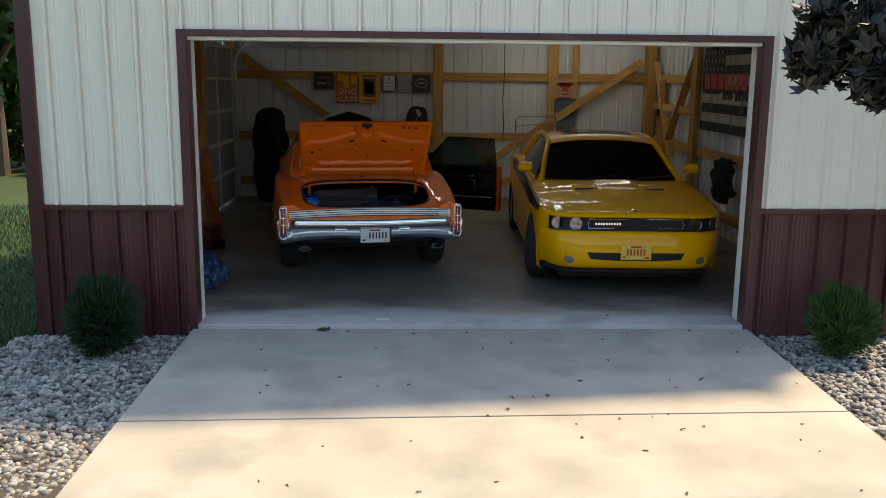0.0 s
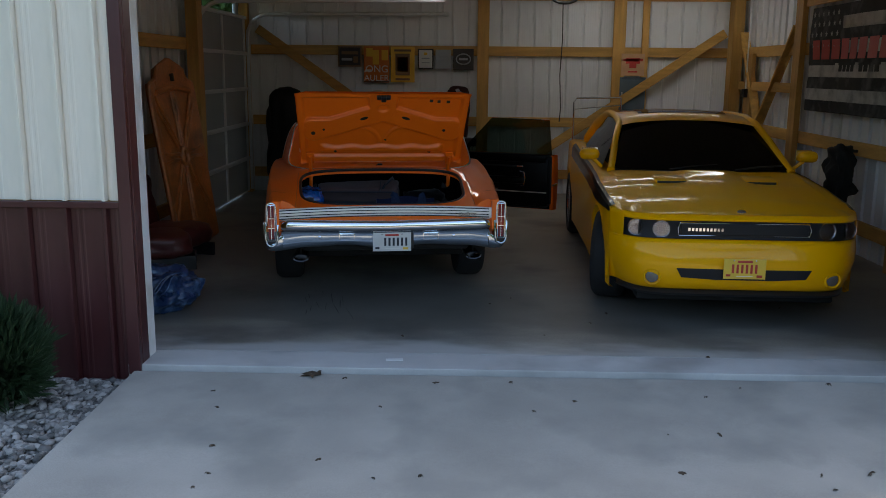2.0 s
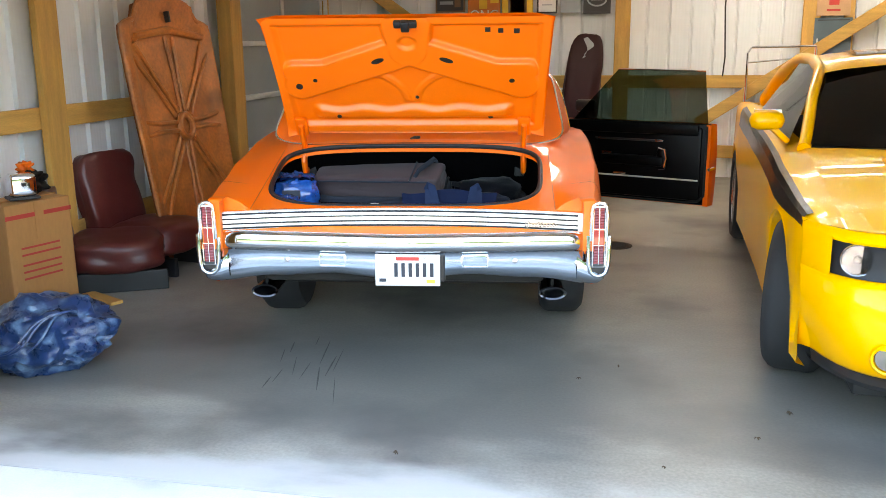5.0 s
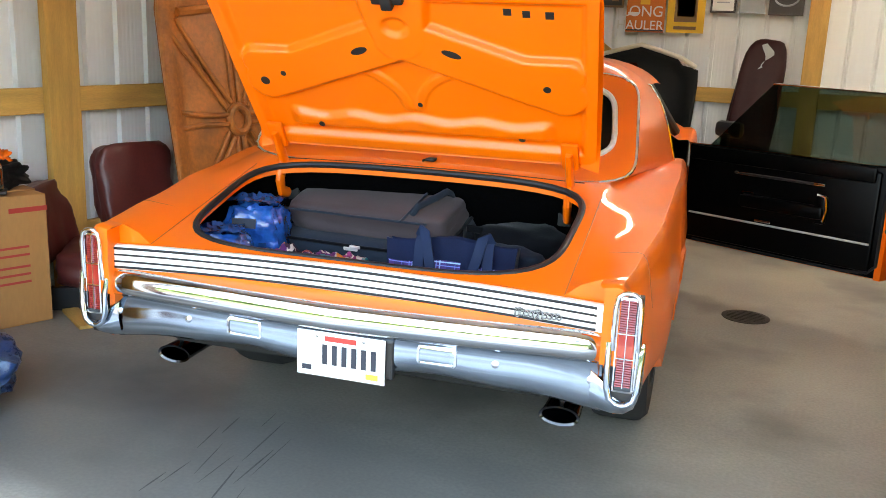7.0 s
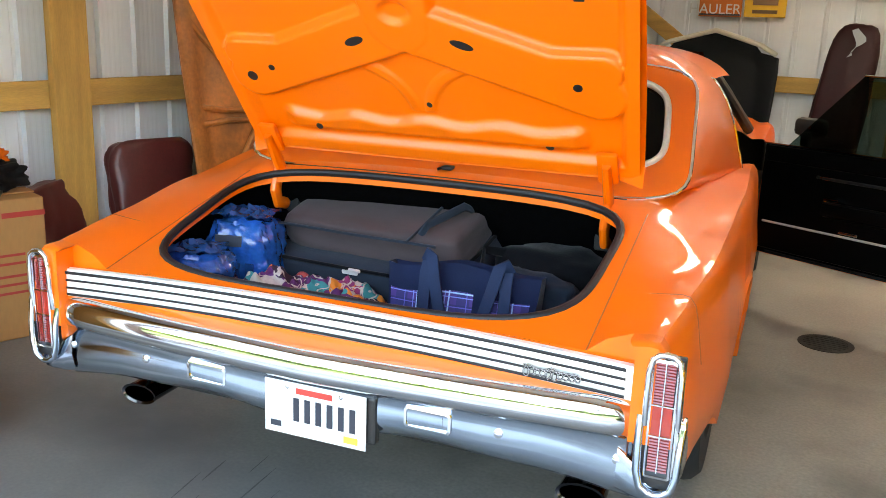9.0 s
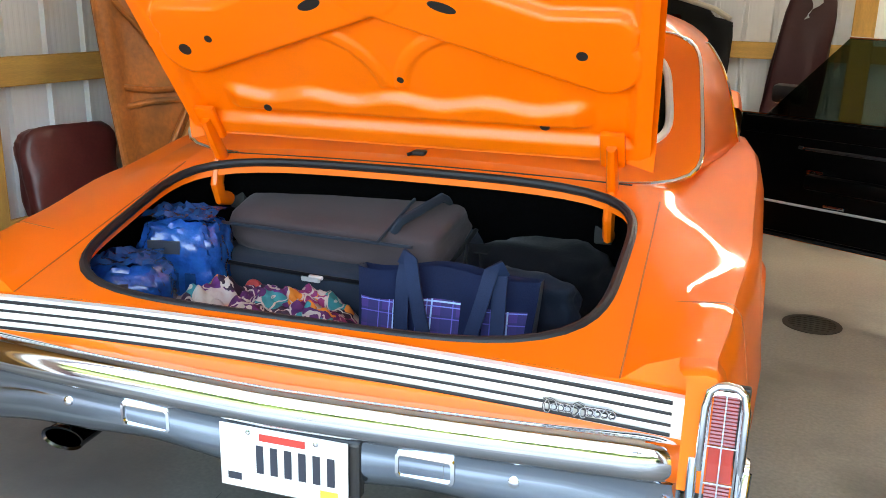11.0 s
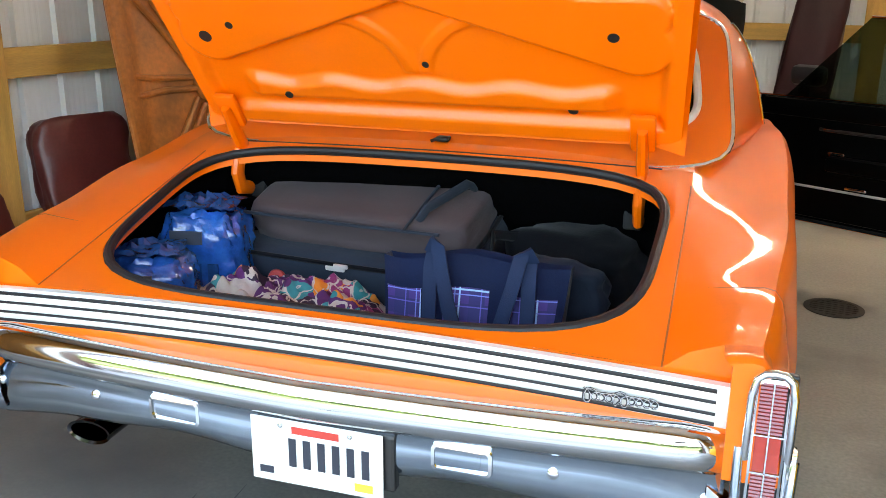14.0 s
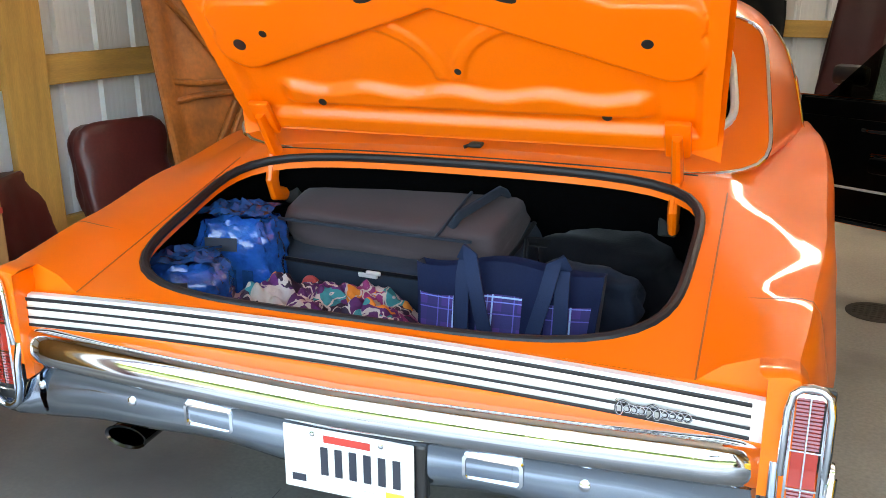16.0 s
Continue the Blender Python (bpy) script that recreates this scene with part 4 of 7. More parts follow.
# open passenger door: built closed-flat along +y from its hinge, then swung
DM = Matrix.Translation((0.93, 3.36, 0)) @ pose(0, 0, 0, 0, 0, 60)
door = new("open_door")
door.parent = mc
tagged(door, "open orange door with black trim panel, seen from inside")


def dbox(x0, x1, y0, y1, z0, z1, b=0.01):
    return bx(x0, x1, y0, y1, z0, z1, b, DM)


bm = bmesh.new()
L = 1.24
rows = []
for k in range(13):
    y = -L * k / 12
    rows.append([tuple(DM @ Vector(p)) for p in ((-0.06, y, 0.345), (-0.01, y, 0.355), (0.015, y, 0.5), (0.02, y, 0.65), (0.0, y, 0.82), (-0.02, y, 0.93), (-0.06, y, 0.95))])
strip(bm, rows)
spart("door_skin", bm, M_ORANGE, door)
spart("door_shell", dbox(-0.075, -0.055, -L, -0.02, 0.35, 0.945, 0.008), M_VINYL, door)
bm = bmesh.new()
rows = []
for k in range(11):
    z = 0.345 + 0.595 * k / 10
    ox = 0.012 + 0.085 * math.sin(math.pi * min(1, (0.06 + 0.86 * k / 10))) ** 0.8
    rows.append([tuple(DM @ Vector(p)) for p in ((-0.08, -L + 0.035, z), (-0.08, -L, z), (ox * 0.6 - 0.01, -L - 0.012, z), (ox, -L + 0.01, z), (ox * 0.7, -L + 0.12, z), (0.0, -L + 0.35, z))])
strip(bm, rows)
spart("door_edge", bm, M_ORANGE, door, angle=60)
bm = bmesh.new()
tube(bm, [DM @ Vector((-0.082, -L + 0.03, z)) for z in (0.93, 0.8, 0.6, 0.42)] + [DM @ Vector((-0.082, -L + 0.07, 0.378)), DM @ Vector((-0.082, -L + 0.2, 0.362)), DM @ Vector((-0.082, -0.1, 0.362))], 0.009, 8)
spart("door_seal", bm, M_RUBBER, door)
bm = bmesh.new()
box(bm, -0.105, -0.077, -L + 0.06, -0.04, 0.383, 0.92, 0.014, DM)
box(bm, -0.125, -0.105, -L + 0.08, -0.06, 0.86, 0.945, 0.012, DM)
spart("trim_panel", bm, M_VINYL, door, "black vinyl door trim panel")
bm = bmesh.new()
tube(bm, [DM @ Vector((-0.112, -L + 0.07, 0.535)), DM @ Vector((-0.112, -0.08, 0.535))], 0.006, 8)
spart("chrome_strip", bm, M_SILVER, door, "bright lower trim strip")
bm = bmesh.new()
tube(bm, [DM @ Vector((-0.112, -L + 0.36, 0.815)), DM @ Vector((-0.128, -L + 0.40, 0.815)), DM @ Vector((-0.128, -0.40, 0.815)), DM @ Vector((-0.112, -0.36, 0.815))], 0.008, 8)
spart("pull_rail", bm, M_BLACK, door)
for y_ in (-L + 0.37, -0.42):
    spart("rail_end", dbox(-0.134, -0.108, y_ - 0.035, y_ + 0.035, 0.807, 0.823, 0.005), M_CHROME, door, "bright metal rail end")
bm = bmesh.new()
box(bm, -0.165, -0.105, -0.92, -0.42, 0.625, 0.70, 0.02, DM)
box(bm, -0.15, -0.105, -0.93, -0.86, 0.60, 0.76, 0.02, DM)
spart("armrest", bm, M_VINYL, door)
spart("door_pull", dbox(-0.135, -0.105, -0.50, -0.42, 0.70, 0.718, 0.005), M_CHROME, door, "bright metal door release")
bm = bmesh.new()
tube(bm, [DM @ Vector(p) for p in ((-0.156, -0.925, 0.62), (-0.158, -0.94, 0.69), (-0.156, -0.925, 0.755), (-0.156, -0.88, 0.765))], 0.006, 8)
spart("armrest_edge", bm, M_CHROME, door)
spart("window_crank", dbox(-0.135, -0.105, -0.62, -0.52, 0.55, 0.565, 0.005), M_CHROME, door)
bm = bmesh.new()
outline(bm, [(-L + 0.03, 0.92), (-0.12, 0.92), (-0.52, 1.33), (-L + 0.06, 1.32)], 0.005, DM @ Matrix(((0, -0.085, 1, 0.02), (1, 0, 0, 0), (0, 1, 0, 0), (0, 0, 0, 1))))
bmesh.ops.recalc_face_normals(bm, faces=bm.faces[:])
gl = part("door_glass", bm, M_TINT, door, "raised dark tinted door glass")
bm = bmesh.new()
tube(bm, [DM @ Vector((-0.09, -L + 0.06, 1.322)), DM @ Vector((-0.09, -0.52, 1.333))], 0.006, 6)
part("glass_edge", bm, M_CHROME, door)
bm = bmesh.new()
box(bm, 0.03, 0.10, -0.28, -0.10, 0.99, 1.09, 0.03, DM)
box(bm, 0.0, 0.04, -0.22, -0.17, 0.93, 1.02, 0.01, DM)
spart("door_mirror", bm, M_BLACK, door)
bm = bmesh.new()
tube(bm, [DM @ Vector((-0.11, -L - 0.006, 0.62)), DM @ Vector((-0.06, -L - 0.03, 0.63))], 0.012, 8)
part("striker", bm, M_CHROME, door)

# ---- yellow coupe ----
ch = thing("yellow_car", "bright yellow modern muscle coupe with black side stripes, nose outward", "car", Matrix.Translation((1.645, 0.63, 0)) @ pose(0, 0, 0, 0, 0, -2.2))
CW = [(0.40, 0.918), (0.6, 0.938), (1.2, 0.955), (2.0, 0.945), (3.0, 0.95), (3.9, 0.965), (4.6, 0.93), (4.95, 0.86)]
CS = [(0.24, 0.812), (0.40, 0.836), (0.6, 0.866), (1.2, 0.925), (1.6, 0.955), (2.4, 0.985), (3.2, 1.02), (3.8, 1.06), (4.4, 1.04), (4.95, 1.0)]


def ch_plan(x):
    return 0.02 + 0.05 * (abs(x) / 0.9) ** 2 + 0.33 * (abs(x) / 0.915) ** 9


def hood_z(x, y):
    z = lerp_table([(0.0, 0.80), (0.12, 0.838), (0.5, 0.895), (1.0, 0.965), (1.5, 1.02), (4.0, 1.06), (4.95, 1.02)], y)
    z -= 0.03 * (abs(x) / 0.75) ** 2
    z += 0.022 * (1 - sstep(0.16, 0.34, abs(x))) * sstep(0.25, 0.8, y) * (1 - sstep(1.3, 1.5, y))
    return z


def ch_low(y):
    z = 0.21
    for c in (0.98, 3.93):
        d = abs(y - c)
        if d < 0.42:
            z = max(z, 0.34 + math.sqrt(0.42 ** 2 - d * d) * 0.95)
    return z


def ch_prof(y):
    w, s, lo = lerp_table(CW, y), lerp_table(CS, y), ch_low(y)
    mid = max(lo, 0.45)
    return [(w - 0.05, y, lo), (w - 0.015, y, lo + 0.012), (w - 0.012, y, mid + 0.01), (w, y, max(mid + 0.02, 0.60)), (w - 0.004, y, max(mid + 0.03, 0.70)), (w - 0.012, y, s - 0.10), (w - 0.016, y, s - 0.04),
            (w - 0.03, y, s - 0.012), (w - 0.055, y, s), (w - 0.10, y, s + 0.004), (0.75, y, hood_z(0.75, y))]


for s in (1, -1):
    bm = bmesh.new()
    strip(bm, [[(s * x, y, z) for x, y, z in ch_prof(0.40 + 4.55 * i / 110)] for i in range(111)])
    spart("body_side", bm, M_YELLOW, ch, angle=40)
    bm = bmesh.new()
    rows = []
    for i in range(60):
        y = 0.46 + 3.2 * i / 59
        w, sh, k = lerp_table(CW, y), lerp_table(CS, y), 0.35 + 0.65 * sstep(0.35, 1.2, y)
        rows.append([(s * (w - dx + 0.003), y - 0.25 * dz * (1 - k), sh - dz * k + 0.003 * (dz < 0.02)) for dx, dz in ((0.008, 0.135), (0.011, 0.10), (0.015, 0.045), (0.0285, 0.014), (0.054, -0.001))])
    strip(bm, rows)
    part("side_stripe", bm, M_STRIPE, ch, "wide black side stripe")
XS = [-0.915 + 1.83 * i / 48 for i in range(49)]


def nose(prof, xs=XS):
    """Rows across the nose; below the lamps it tucks in towards the chin."""
    rows = []
    for dy, z in prof:
        tuck = 1 - 0.075 * (1 - sstep(0.26, 0.60, z)) ** 1.3
        rows.append([(x * tuck, ch_plan(x) + dy, z - 0.008 * (abs(x) / 0.9) ** 2) for x in xs])
    return rows


bm = bmesh.new()
strip(bm, nose([(0.10, 0.285), (0.02, 0.295), (-0.005, 0.312), (-0.022, 0.355), (-0.035, 0.42), (-0.035, 0.50), (-0.02, 0.58), (-0.002, 0.635), (0.02, 0.658), (0.05, 0.664)]))
for s in (1, -1):
    edge = [(x * s, y, z) for x, y, z in (r[-1] for r in nose([(0.02, 0.295), (-0.005, 0.312), (-0.022, 0.355), (-0.035, 0.42), (-0.035, 0.50), (-0.02, 0.58), (-0.002, 0.635), (0.02, 0.658), (0.004, 0.68), (0.0, 0.72), (0.004, 0.77), (0.016, 0.806)]))]
    strip(bm, [[p, (s * (0.60 * abs(p[0]) + 0.40 * 0.922), p[1] + 0.03, p[2]), (s * 0.925, 0.47, p[2])] for p in edge])
spart("front_bumper", bm, M_YELLOW, ch, angle=50)
bm = bmesh.new()
strip(bm, nose([(0.03, 0.664), (0.034, 0.67), (0.036, 0.79), (0.032, 0.798)], [-0.838 + 1.676 * i / 40 for i in range(41)]))
spart("grille_panel", bm, M_RUBBER, ch, "black recessed front panel")
for s in (1, -1):
    bm = bmesh.new()
    ends = [s * (0.836 + 0.079 * i / 10) for i in range(11)]
    strip(bm, nose([(0.02, 0.655), (0.004, 0.68), (0.0, 0.72), (0.004, 0.77), (0.016, 0.806)], ends))
    strip(bm, [[(s * 0.836, ch_plan(0.836) + dy, z) for dy in (0.002, 0.045)] for z in (0.66, 0.70, 0.75, 0.80)])
    xt = [0.70 + 0.215 * i / 14 for i in range(15)]
    rows = []
    for q in (0.0, 0.5, 1.0):
        rows.append([(s * x, (ch_plan(x) + 0.068) * (1 - q) + max(0.42, ch_plan(x) + 0.03) * q, (0.838 - 0.008 * (x / 0.9) ** 2 - 0.030 * sstep(0.84, 0.915, x)) * (1 - q) + (hood_z(min(x, 0.75), 0.42) + (0.838 - hood_z(0.75, 0.42)) * sstep(0.75, 0.80, x) - 0.02 * sstep(0.88, 0.915, x)) * q + 0.002) for x in xt])
    strip(bm, rows)
    spart("fascia_corner", bm, M_YELLOW, ch, angle=50)
bm = bmesh.new()
strip(bm, nose([(0.06, 0.792), (0.022, 0.796), (0.016, 0.806), (0.03, 0.822), (0.07, 0.838)]))
spart("hood_lip", bm, M_YELLOW, ch, angle=50)
bm = bmesh.new()
strip(bm, nose([(0.12, 0.235), (0.0, 0.25), (-0.01, 0.268), (0.03, 0.295)]))
spart("chin_spoiler", bm, M_BLACK, ch)
bm = bmesh.new()
rows = []
for j in range(41):
    t = j / 40
    row = []
    for i in range(41):
        x = -0.78 + 1.56 * i / 40
        y = (ch_plan(x) + 0.065) * (1 - t) + (1.34 + 0.22 * (x / 0.75) ** 2) * t
        row.append((x, y, hood_z(x, y) * sstep(0, 0.06, t) + (0.838 - 0.008 * (x / 0.9) ** 2) * (1 - sstep(0, 0.06, t))))
    rows.append(row)
strip(bm, rows)
spart("hood", bm, M_YELLOW, ch, angle=50)
for s in (1, -1):
    bm = bmesh.new()
    cx, cy = s * 0.36, 1.0
    m_ = Matrix.Translation((cx, cy, hood_z(0.36, 1.0) + 0.002)) @ pose(0, 0, 0, 8, 0, 0)
    box(bm, -0.13, 0.13, -0.035, 0.16, -0.01, 0.022, 0.012, m_)
    sc = spart("hood_scoop", bm, M_YELLOW, ch)
    bm = bmesh.new()
    box(bm, -0.115, 0.115, -0.039, -0.02, -0.002, 0.017, 0.002, m_)
    part("scoop_grille", bm, M_BLACK, sc)
# badge on the hood
bm = lathe(bmesh.new(), [(0.032, 0), (0.032, 0.006), (0.026, 0.012), (0.01, 0.014)], 20, Matrix.Translation((0.0, 0.17, hood_z(0, 0.17) + 0.0)) @ pose(0, 0, 0, 10))
spart("hood_badge", bm, M_CHROME, ch, "small round chrome hood badge")
# lamps
M_LAMPGLASS = glass("lamp_glass", (0.8, 0.8, 0.82))
M_LAMPGLASS.node_tree.nodes["Principled BSDF"].inputs["IOR"].default_value = 1.12
for s in (1, -1):
    for x, r, lab in ((0.755, 0.060, "clear round headlamp"), (0.585, 0.062, "clear round headlamp")):
        y = ch_plan(x) + 0.028
        lo = new("headlamp")
        lo.parent = ch
        tagged(lo, lab)
        m_ = Matrix.Translation((s * x, y, 0.731)) @ pose(0, 0, 0, 90) @ pose(0, 0, 0, 0, s * 10, 0)
        spart("reflector", lathe(bmesh.new(), [(0.02, -0.03), (0.045, -0.018), (r - 0.004, 0.006), (r, 0.008), (r + 0.002, 0.0)], 28, m_), M_REFL, lo)
        spart("bulb", lathe(bmesh.new(), [(0.022, -0.03), (0.022, -0.004), (0.012, 0.004)], 16, m_), M_CHROME, lo)
        spart("lens", lathe(bmesh.new(), [(r - 0.002, 0.008), (r * 0.8, 0.018), (r * 0.4, 0.024), (0.002, 0.026), (0.002, 0.023), (r * 0.4, 0.021), (r * 0.8, 0.015), (r - 0.002, 0.005), (r - 0.002, 0.008)], 28, m_), M_LAMPGLASS, lo)
    x = 0.64
    m_ = Matrix.Translation((s * x, ch_plan(x) - 0.022, 0.385)) @ pose(0, 0, 0, 90) @ pose(0, 0, 0, 0, s * 14, 0)
    fo = new("fog_lamp")
    fo.parent = ch
    tagged(fo, "round fog lamp in a yellow ring")
    spart("ring", lathe(bmesh.new(), [(0.062, -0.02), (0.064, 0.0), (0.058, 0.01), (0.050, 0.006), (0.048, -0.01)], 26, m_), M_YELLOW, fo)
    spart("lens", lathe(bmesh.new(), [(0.048, -0.012), (0.044, 0.002), (0.02, 0.008), (0.005, 0.009)], 22, m_), M_LENS, fo)
# grille with chrome edge, lettering as small bars
bm = bmesh.new()
pts = [(-0.46, 0.69), (-0.47, 0.735), (-0.455, 0.778), (0.455, 0.778), (0.47, 0.735), (0.46, 0.69)]
tube(bm, [(x, ch_plan(x) + 0.028, z) for x, z in pts], 0.0055, 8, closed=True)
spart("grille_surround", bm, M_CHROME, ch)
gr = part("grille", bx(-0.452, 0.452, 0.050, 0.066, 0.692, 0.776, 0.006), M_RUBBER, ch, "black mesh grille")
for k in range(10):
    part("letter_bar", bx(-0.40 + k * 0.026, -0.40 + k * 0.026 + 0.016, 0.044, 0.0495, 0.722, 0.744), M_CHROME, gr)
bm = bmesh.new()
q = []
for x, z in ((-0.475, 0.456), (-0.44, 0.392), (-0.2, 0.380), (0.2, 0.380), (0.44, 0.392), (0.475, 0.456)):
    q.append((x, z))
strip(bm, [[(x, ch_plan(x) - 0.037, z) for x, z in q], [(x, ch_plan(x) - 0.037, 0.458 if i not in (0, 5) else 0.457) for i, (x, z) in enumerate(q)]])
strip(bm, [[(x, ch_plan(x) - 0.0385, z + 0.004) for x, z in q], [(x, ch_plan(x) - 0.0385, 0.459) for x, z in q]])
part("lower_intake", bm, M_RUBBER, ch, "black lower air intake")
number_plate(ch, -0.155, 0.398, -0.045, False)
# greenhouse
def ws(x, q):
    return (x, 1.36 + 0.20 * (x / 0.74) ** 2 + (0.92 - 0.06 * (x / 0.74) ** 2) * q, 1.01 + 0.375 * q + 0.02 * (1 - (x / 0.74) ** 2) * q)


bm = bmesh.new()
strip(bm, [[ws(x * (0.76 - 0.15 * q), q) for x in (-1, -0.75, -0.5, -0.25, 0, 0.25, 0.5, 0.75, 1)] for q in (0, 0.25, 0.5, 0.75, 1)])
spart("windscreen", bm, M_DGLASS, ch, "dark tinted windscreen")
bm = bmesh.new()
rows = []
for y, z, hw in ((2.25, 1.395, 0.63), (2.32, 1.42, 0.63), (2.55, 1.462, 0.63), (2.9, 1.47, 0.62), (3.3, 1.45, 0.60), (3.7, 1.385, 0.58)):
    rows.append([(x * hw, y - (0.06 * x * x if y < 2.4 else 0), z - 0.05 * abs(x) ** 3) for x in (-1, -0.92, -0.8, -0.5, -0.25, 0, 0.25, 0.5, 0.8, 0.92, 1)])
strip(bm, rows)
spart("roof", bm, M_YELLOW, ch)
bm = bmesh.new()
strip(bm, [[(x, y, z - 0.05 * abs(x / 0.63) ** 3) for x in (-0.42, -0.2, 0, 0.2, 0.42)] for y, z in ((2.50, 1.458), (2.6, 1.470), (2.9, 1.476), (3.0, 1.473))])
spart("sunroof", bm, M_DGLASS, ch, "dark glass sunroof")
for s in (1, -1):
    bm = bmesh.new()
    tube(bm, [(s * 0.78, 1.56, 0.985), (s * 0.765, 1.62, 1.02), (s * 0.70, 1.98, 1.22), (s * 0.635, 2.24, 1.365), (s * 0.62, 2.6, 1.41), (s * 0.61, 3.0, 1.415), (s * 0.60, 3.35, 1.395), (s * 0.62, 3.75, 1.28), (s * 0.70, 4.2, 1.07)], [0.035, 0.033, 0.03, 0.032, 0.035, 0.035, 0.05, 0.09, 0.08], 12)
    spart("roof_pillar", bm, M_YELLOW, ch)
    bm = bmesh.new()
    strip(bm, [[(s * 0.84, 1.75, 0.985), (s * 0.845, 2.4, 1.0), (s * 0.84, 3.1, 1.02), (s * 0.82, 3.45, 1.06)], [(s * 0.74, 1.98, 1.17), (s * 0.74, 2.4, 1.19), (s * 0.735, 3.1, 1.2), (s * 0.73, 3.45, 1.19)], [(s * 0.65, 2.28, 1.37), (s * 0.645, 2.5, 1.39), (s * 0.64, 3.1, 1.38), (s * 0.64, 3.4, 1.33)]])
    spart("side_window", bm, M_DGLASS, ch)
    bm = bmesh.new()
    box(bm, s * 0.955 - 0.09, s * 0.955 + 0.09, 1.66, 1.78, 1.065, 1.165, 0.045)
    mirror = spart("door_mirror", bm, M_YELLOW, ch, "yellow door mirror", angle=60)
    bm = bmesh.new()
    beam(bm, (s * 0.84, 1.74, 1.0), (s * 0.93, 1.72, 1.08), 0.05, 0.03, 0.008)
    spart("mirror_arm", bm, M_YELLOW, mirror)
    part("mirror_glass", bx(s * 0.945 - 0.07, s * 0.945 + 0.07, 1.779, 1.783, 1.075, 1.17, 0.002), M_CHROME, mirror)
    wheel(ch, s * 0.825, 0.98, 0.365, 0.245, 0.255, turn=-14)
    wheel(ch, s * 0.83, 3.93, 0.365, 0.25, 0.255)
bm = bmesh.new()
strip(bm, [[(x, 3.68 + 0.55 * q, 1.40 - 0.30 * q) for x in (-0.58 - 0.06 * q, 0, 0.58 + 0.06 * q)] for q in (0, 0.5, 1)])
spart("rear_window", bm, M_DGLASS, ch)
bm = bmesh.new()
strip(bm, [[(x, y, hood_z(x, y) + 0.01) for x in (-0.76, -0.4, 0, 0.4, 0.76)] for y in (4.15, 4.5, 4.95)])
strip(bm, [[(x, 4.95, 1.0) for x in (-0.86, 0, 0.86)], [(x, 4.98, 0.5) for x in (-0.86, 0, 0.86)], [(x, 4.9, 0.25) for x in (-0.86, 0, 0.86)]])
spart("trunk", bm, M_YELLOW, ch)
bm = bmesh.new()
box(bm, -0.72, 0.72, 0.2, 4.9, 0.17, 0.25, 0.02)
box(bm, -0.70, 0.70, 0.35, 4.8, 0.24, 0.62)
box(bm, -0.74, 0.74, 1.6, 3.9, 0.6, 0.98)
spart("underbody", bm, M_UNDER, ch)
bm = bmesh.new()
strip(bm, [[(x, 1.34 + 0.2 * (x / 0.75) ** 2, hood_z(x, 1.4) - 0.004) for x in (-0.76, -0.4, 0, 0.4, 0.76)], [(x, 1.40 + 0.2 * (x / 0.75) ** 2, 1.012) for x in (-0.76, -0.4, 0, 0.4, 0.76)]])
spart("cowl", bm, M_BLACK, ch)
for x in (-0.3, 0.25):
    bm = bmesh.new()
    tube(bm, [(x, 1.40, 1.02), (x + 0.2, 1.44, 1.045), (x + 0.42, 1.48, 1.055)], 0.008, 6)
    part("wiper", bm, M_BLACK, ch)

# ---- post frame ----
def post(parent, x0, x1, y0, y1, z1=2.98):
    part("post", bx(x0, x1, y0, y1, 0.0, z1, 0.005), M_WOOD, parent)


post(left, -WX + 0.082, -WX + 0.13, 2.38, 2.60)
post(left, -WX + 0.082, -WX + 0.22, 4.98, 5.2)
post(left, -WX + 0.02, -WX + 0.15, 7.74, 7.86)
post(right, WX - 0.13, WX - 0.082, 2.45, 2.65)
post(right, WX - 0.15, WX - 0.082, 5.2, 5.42)
post(right, WX - 0.24, WX - 0.082, 7.62, 7.86)
post(back, -0.19, -0.02, GY - 0.10, GY - 0.043)
post(back, 1.80, 1.98, GY - 0.09, GY - 0.043)
post(back, 2.22, 2.32, GY - 0.09, GY - 0.043)
for a, b in (((-3.45, 2.42), (-1.6, 1.12)), ((3.42, 2.40), (0.75, 0.62))):
    bm = bmesh.new()
    beam(bm, (a[0], GY - 0.125 if a[0] > 0 else GY - 0.065, a[1]), (b[0], GY - 0.125 if a[0] > 0 else GY - 0.065, b[1]), 0.03, 0.13)
    part("brace", bm, M_WOODX, back)
for y0, z0, y1, z1 in ((5.45, 2.4, 6.9, 0.9), (7.55, 2.4, 6.5, 0.9)):
    bm = bmesh.new()
    beam(bm, (WX - 0.10, y0, z0), (WX - 0.10, y1, z1), 0.12, 0.03)
    part("brace", bm, M_WOODY, right)
part("girt", bx(WX - 0.12, WX - 0.081, -0.1, 5.18, 2.6, 2.74, 0.004), M_WOODY, right)
part("girt", bx(WX - 0.12, WX - 0.081, 5.44, 7.6, 1.6, 1.72, 0.004), M_WOODY, right)

# side garage door
gd = thing("door_1", "closed grey sectional overhead door with galvanised rails", "garage door", kind="structure")
GX, GA, GB = -WX + 0.10, 5.24, 7.70
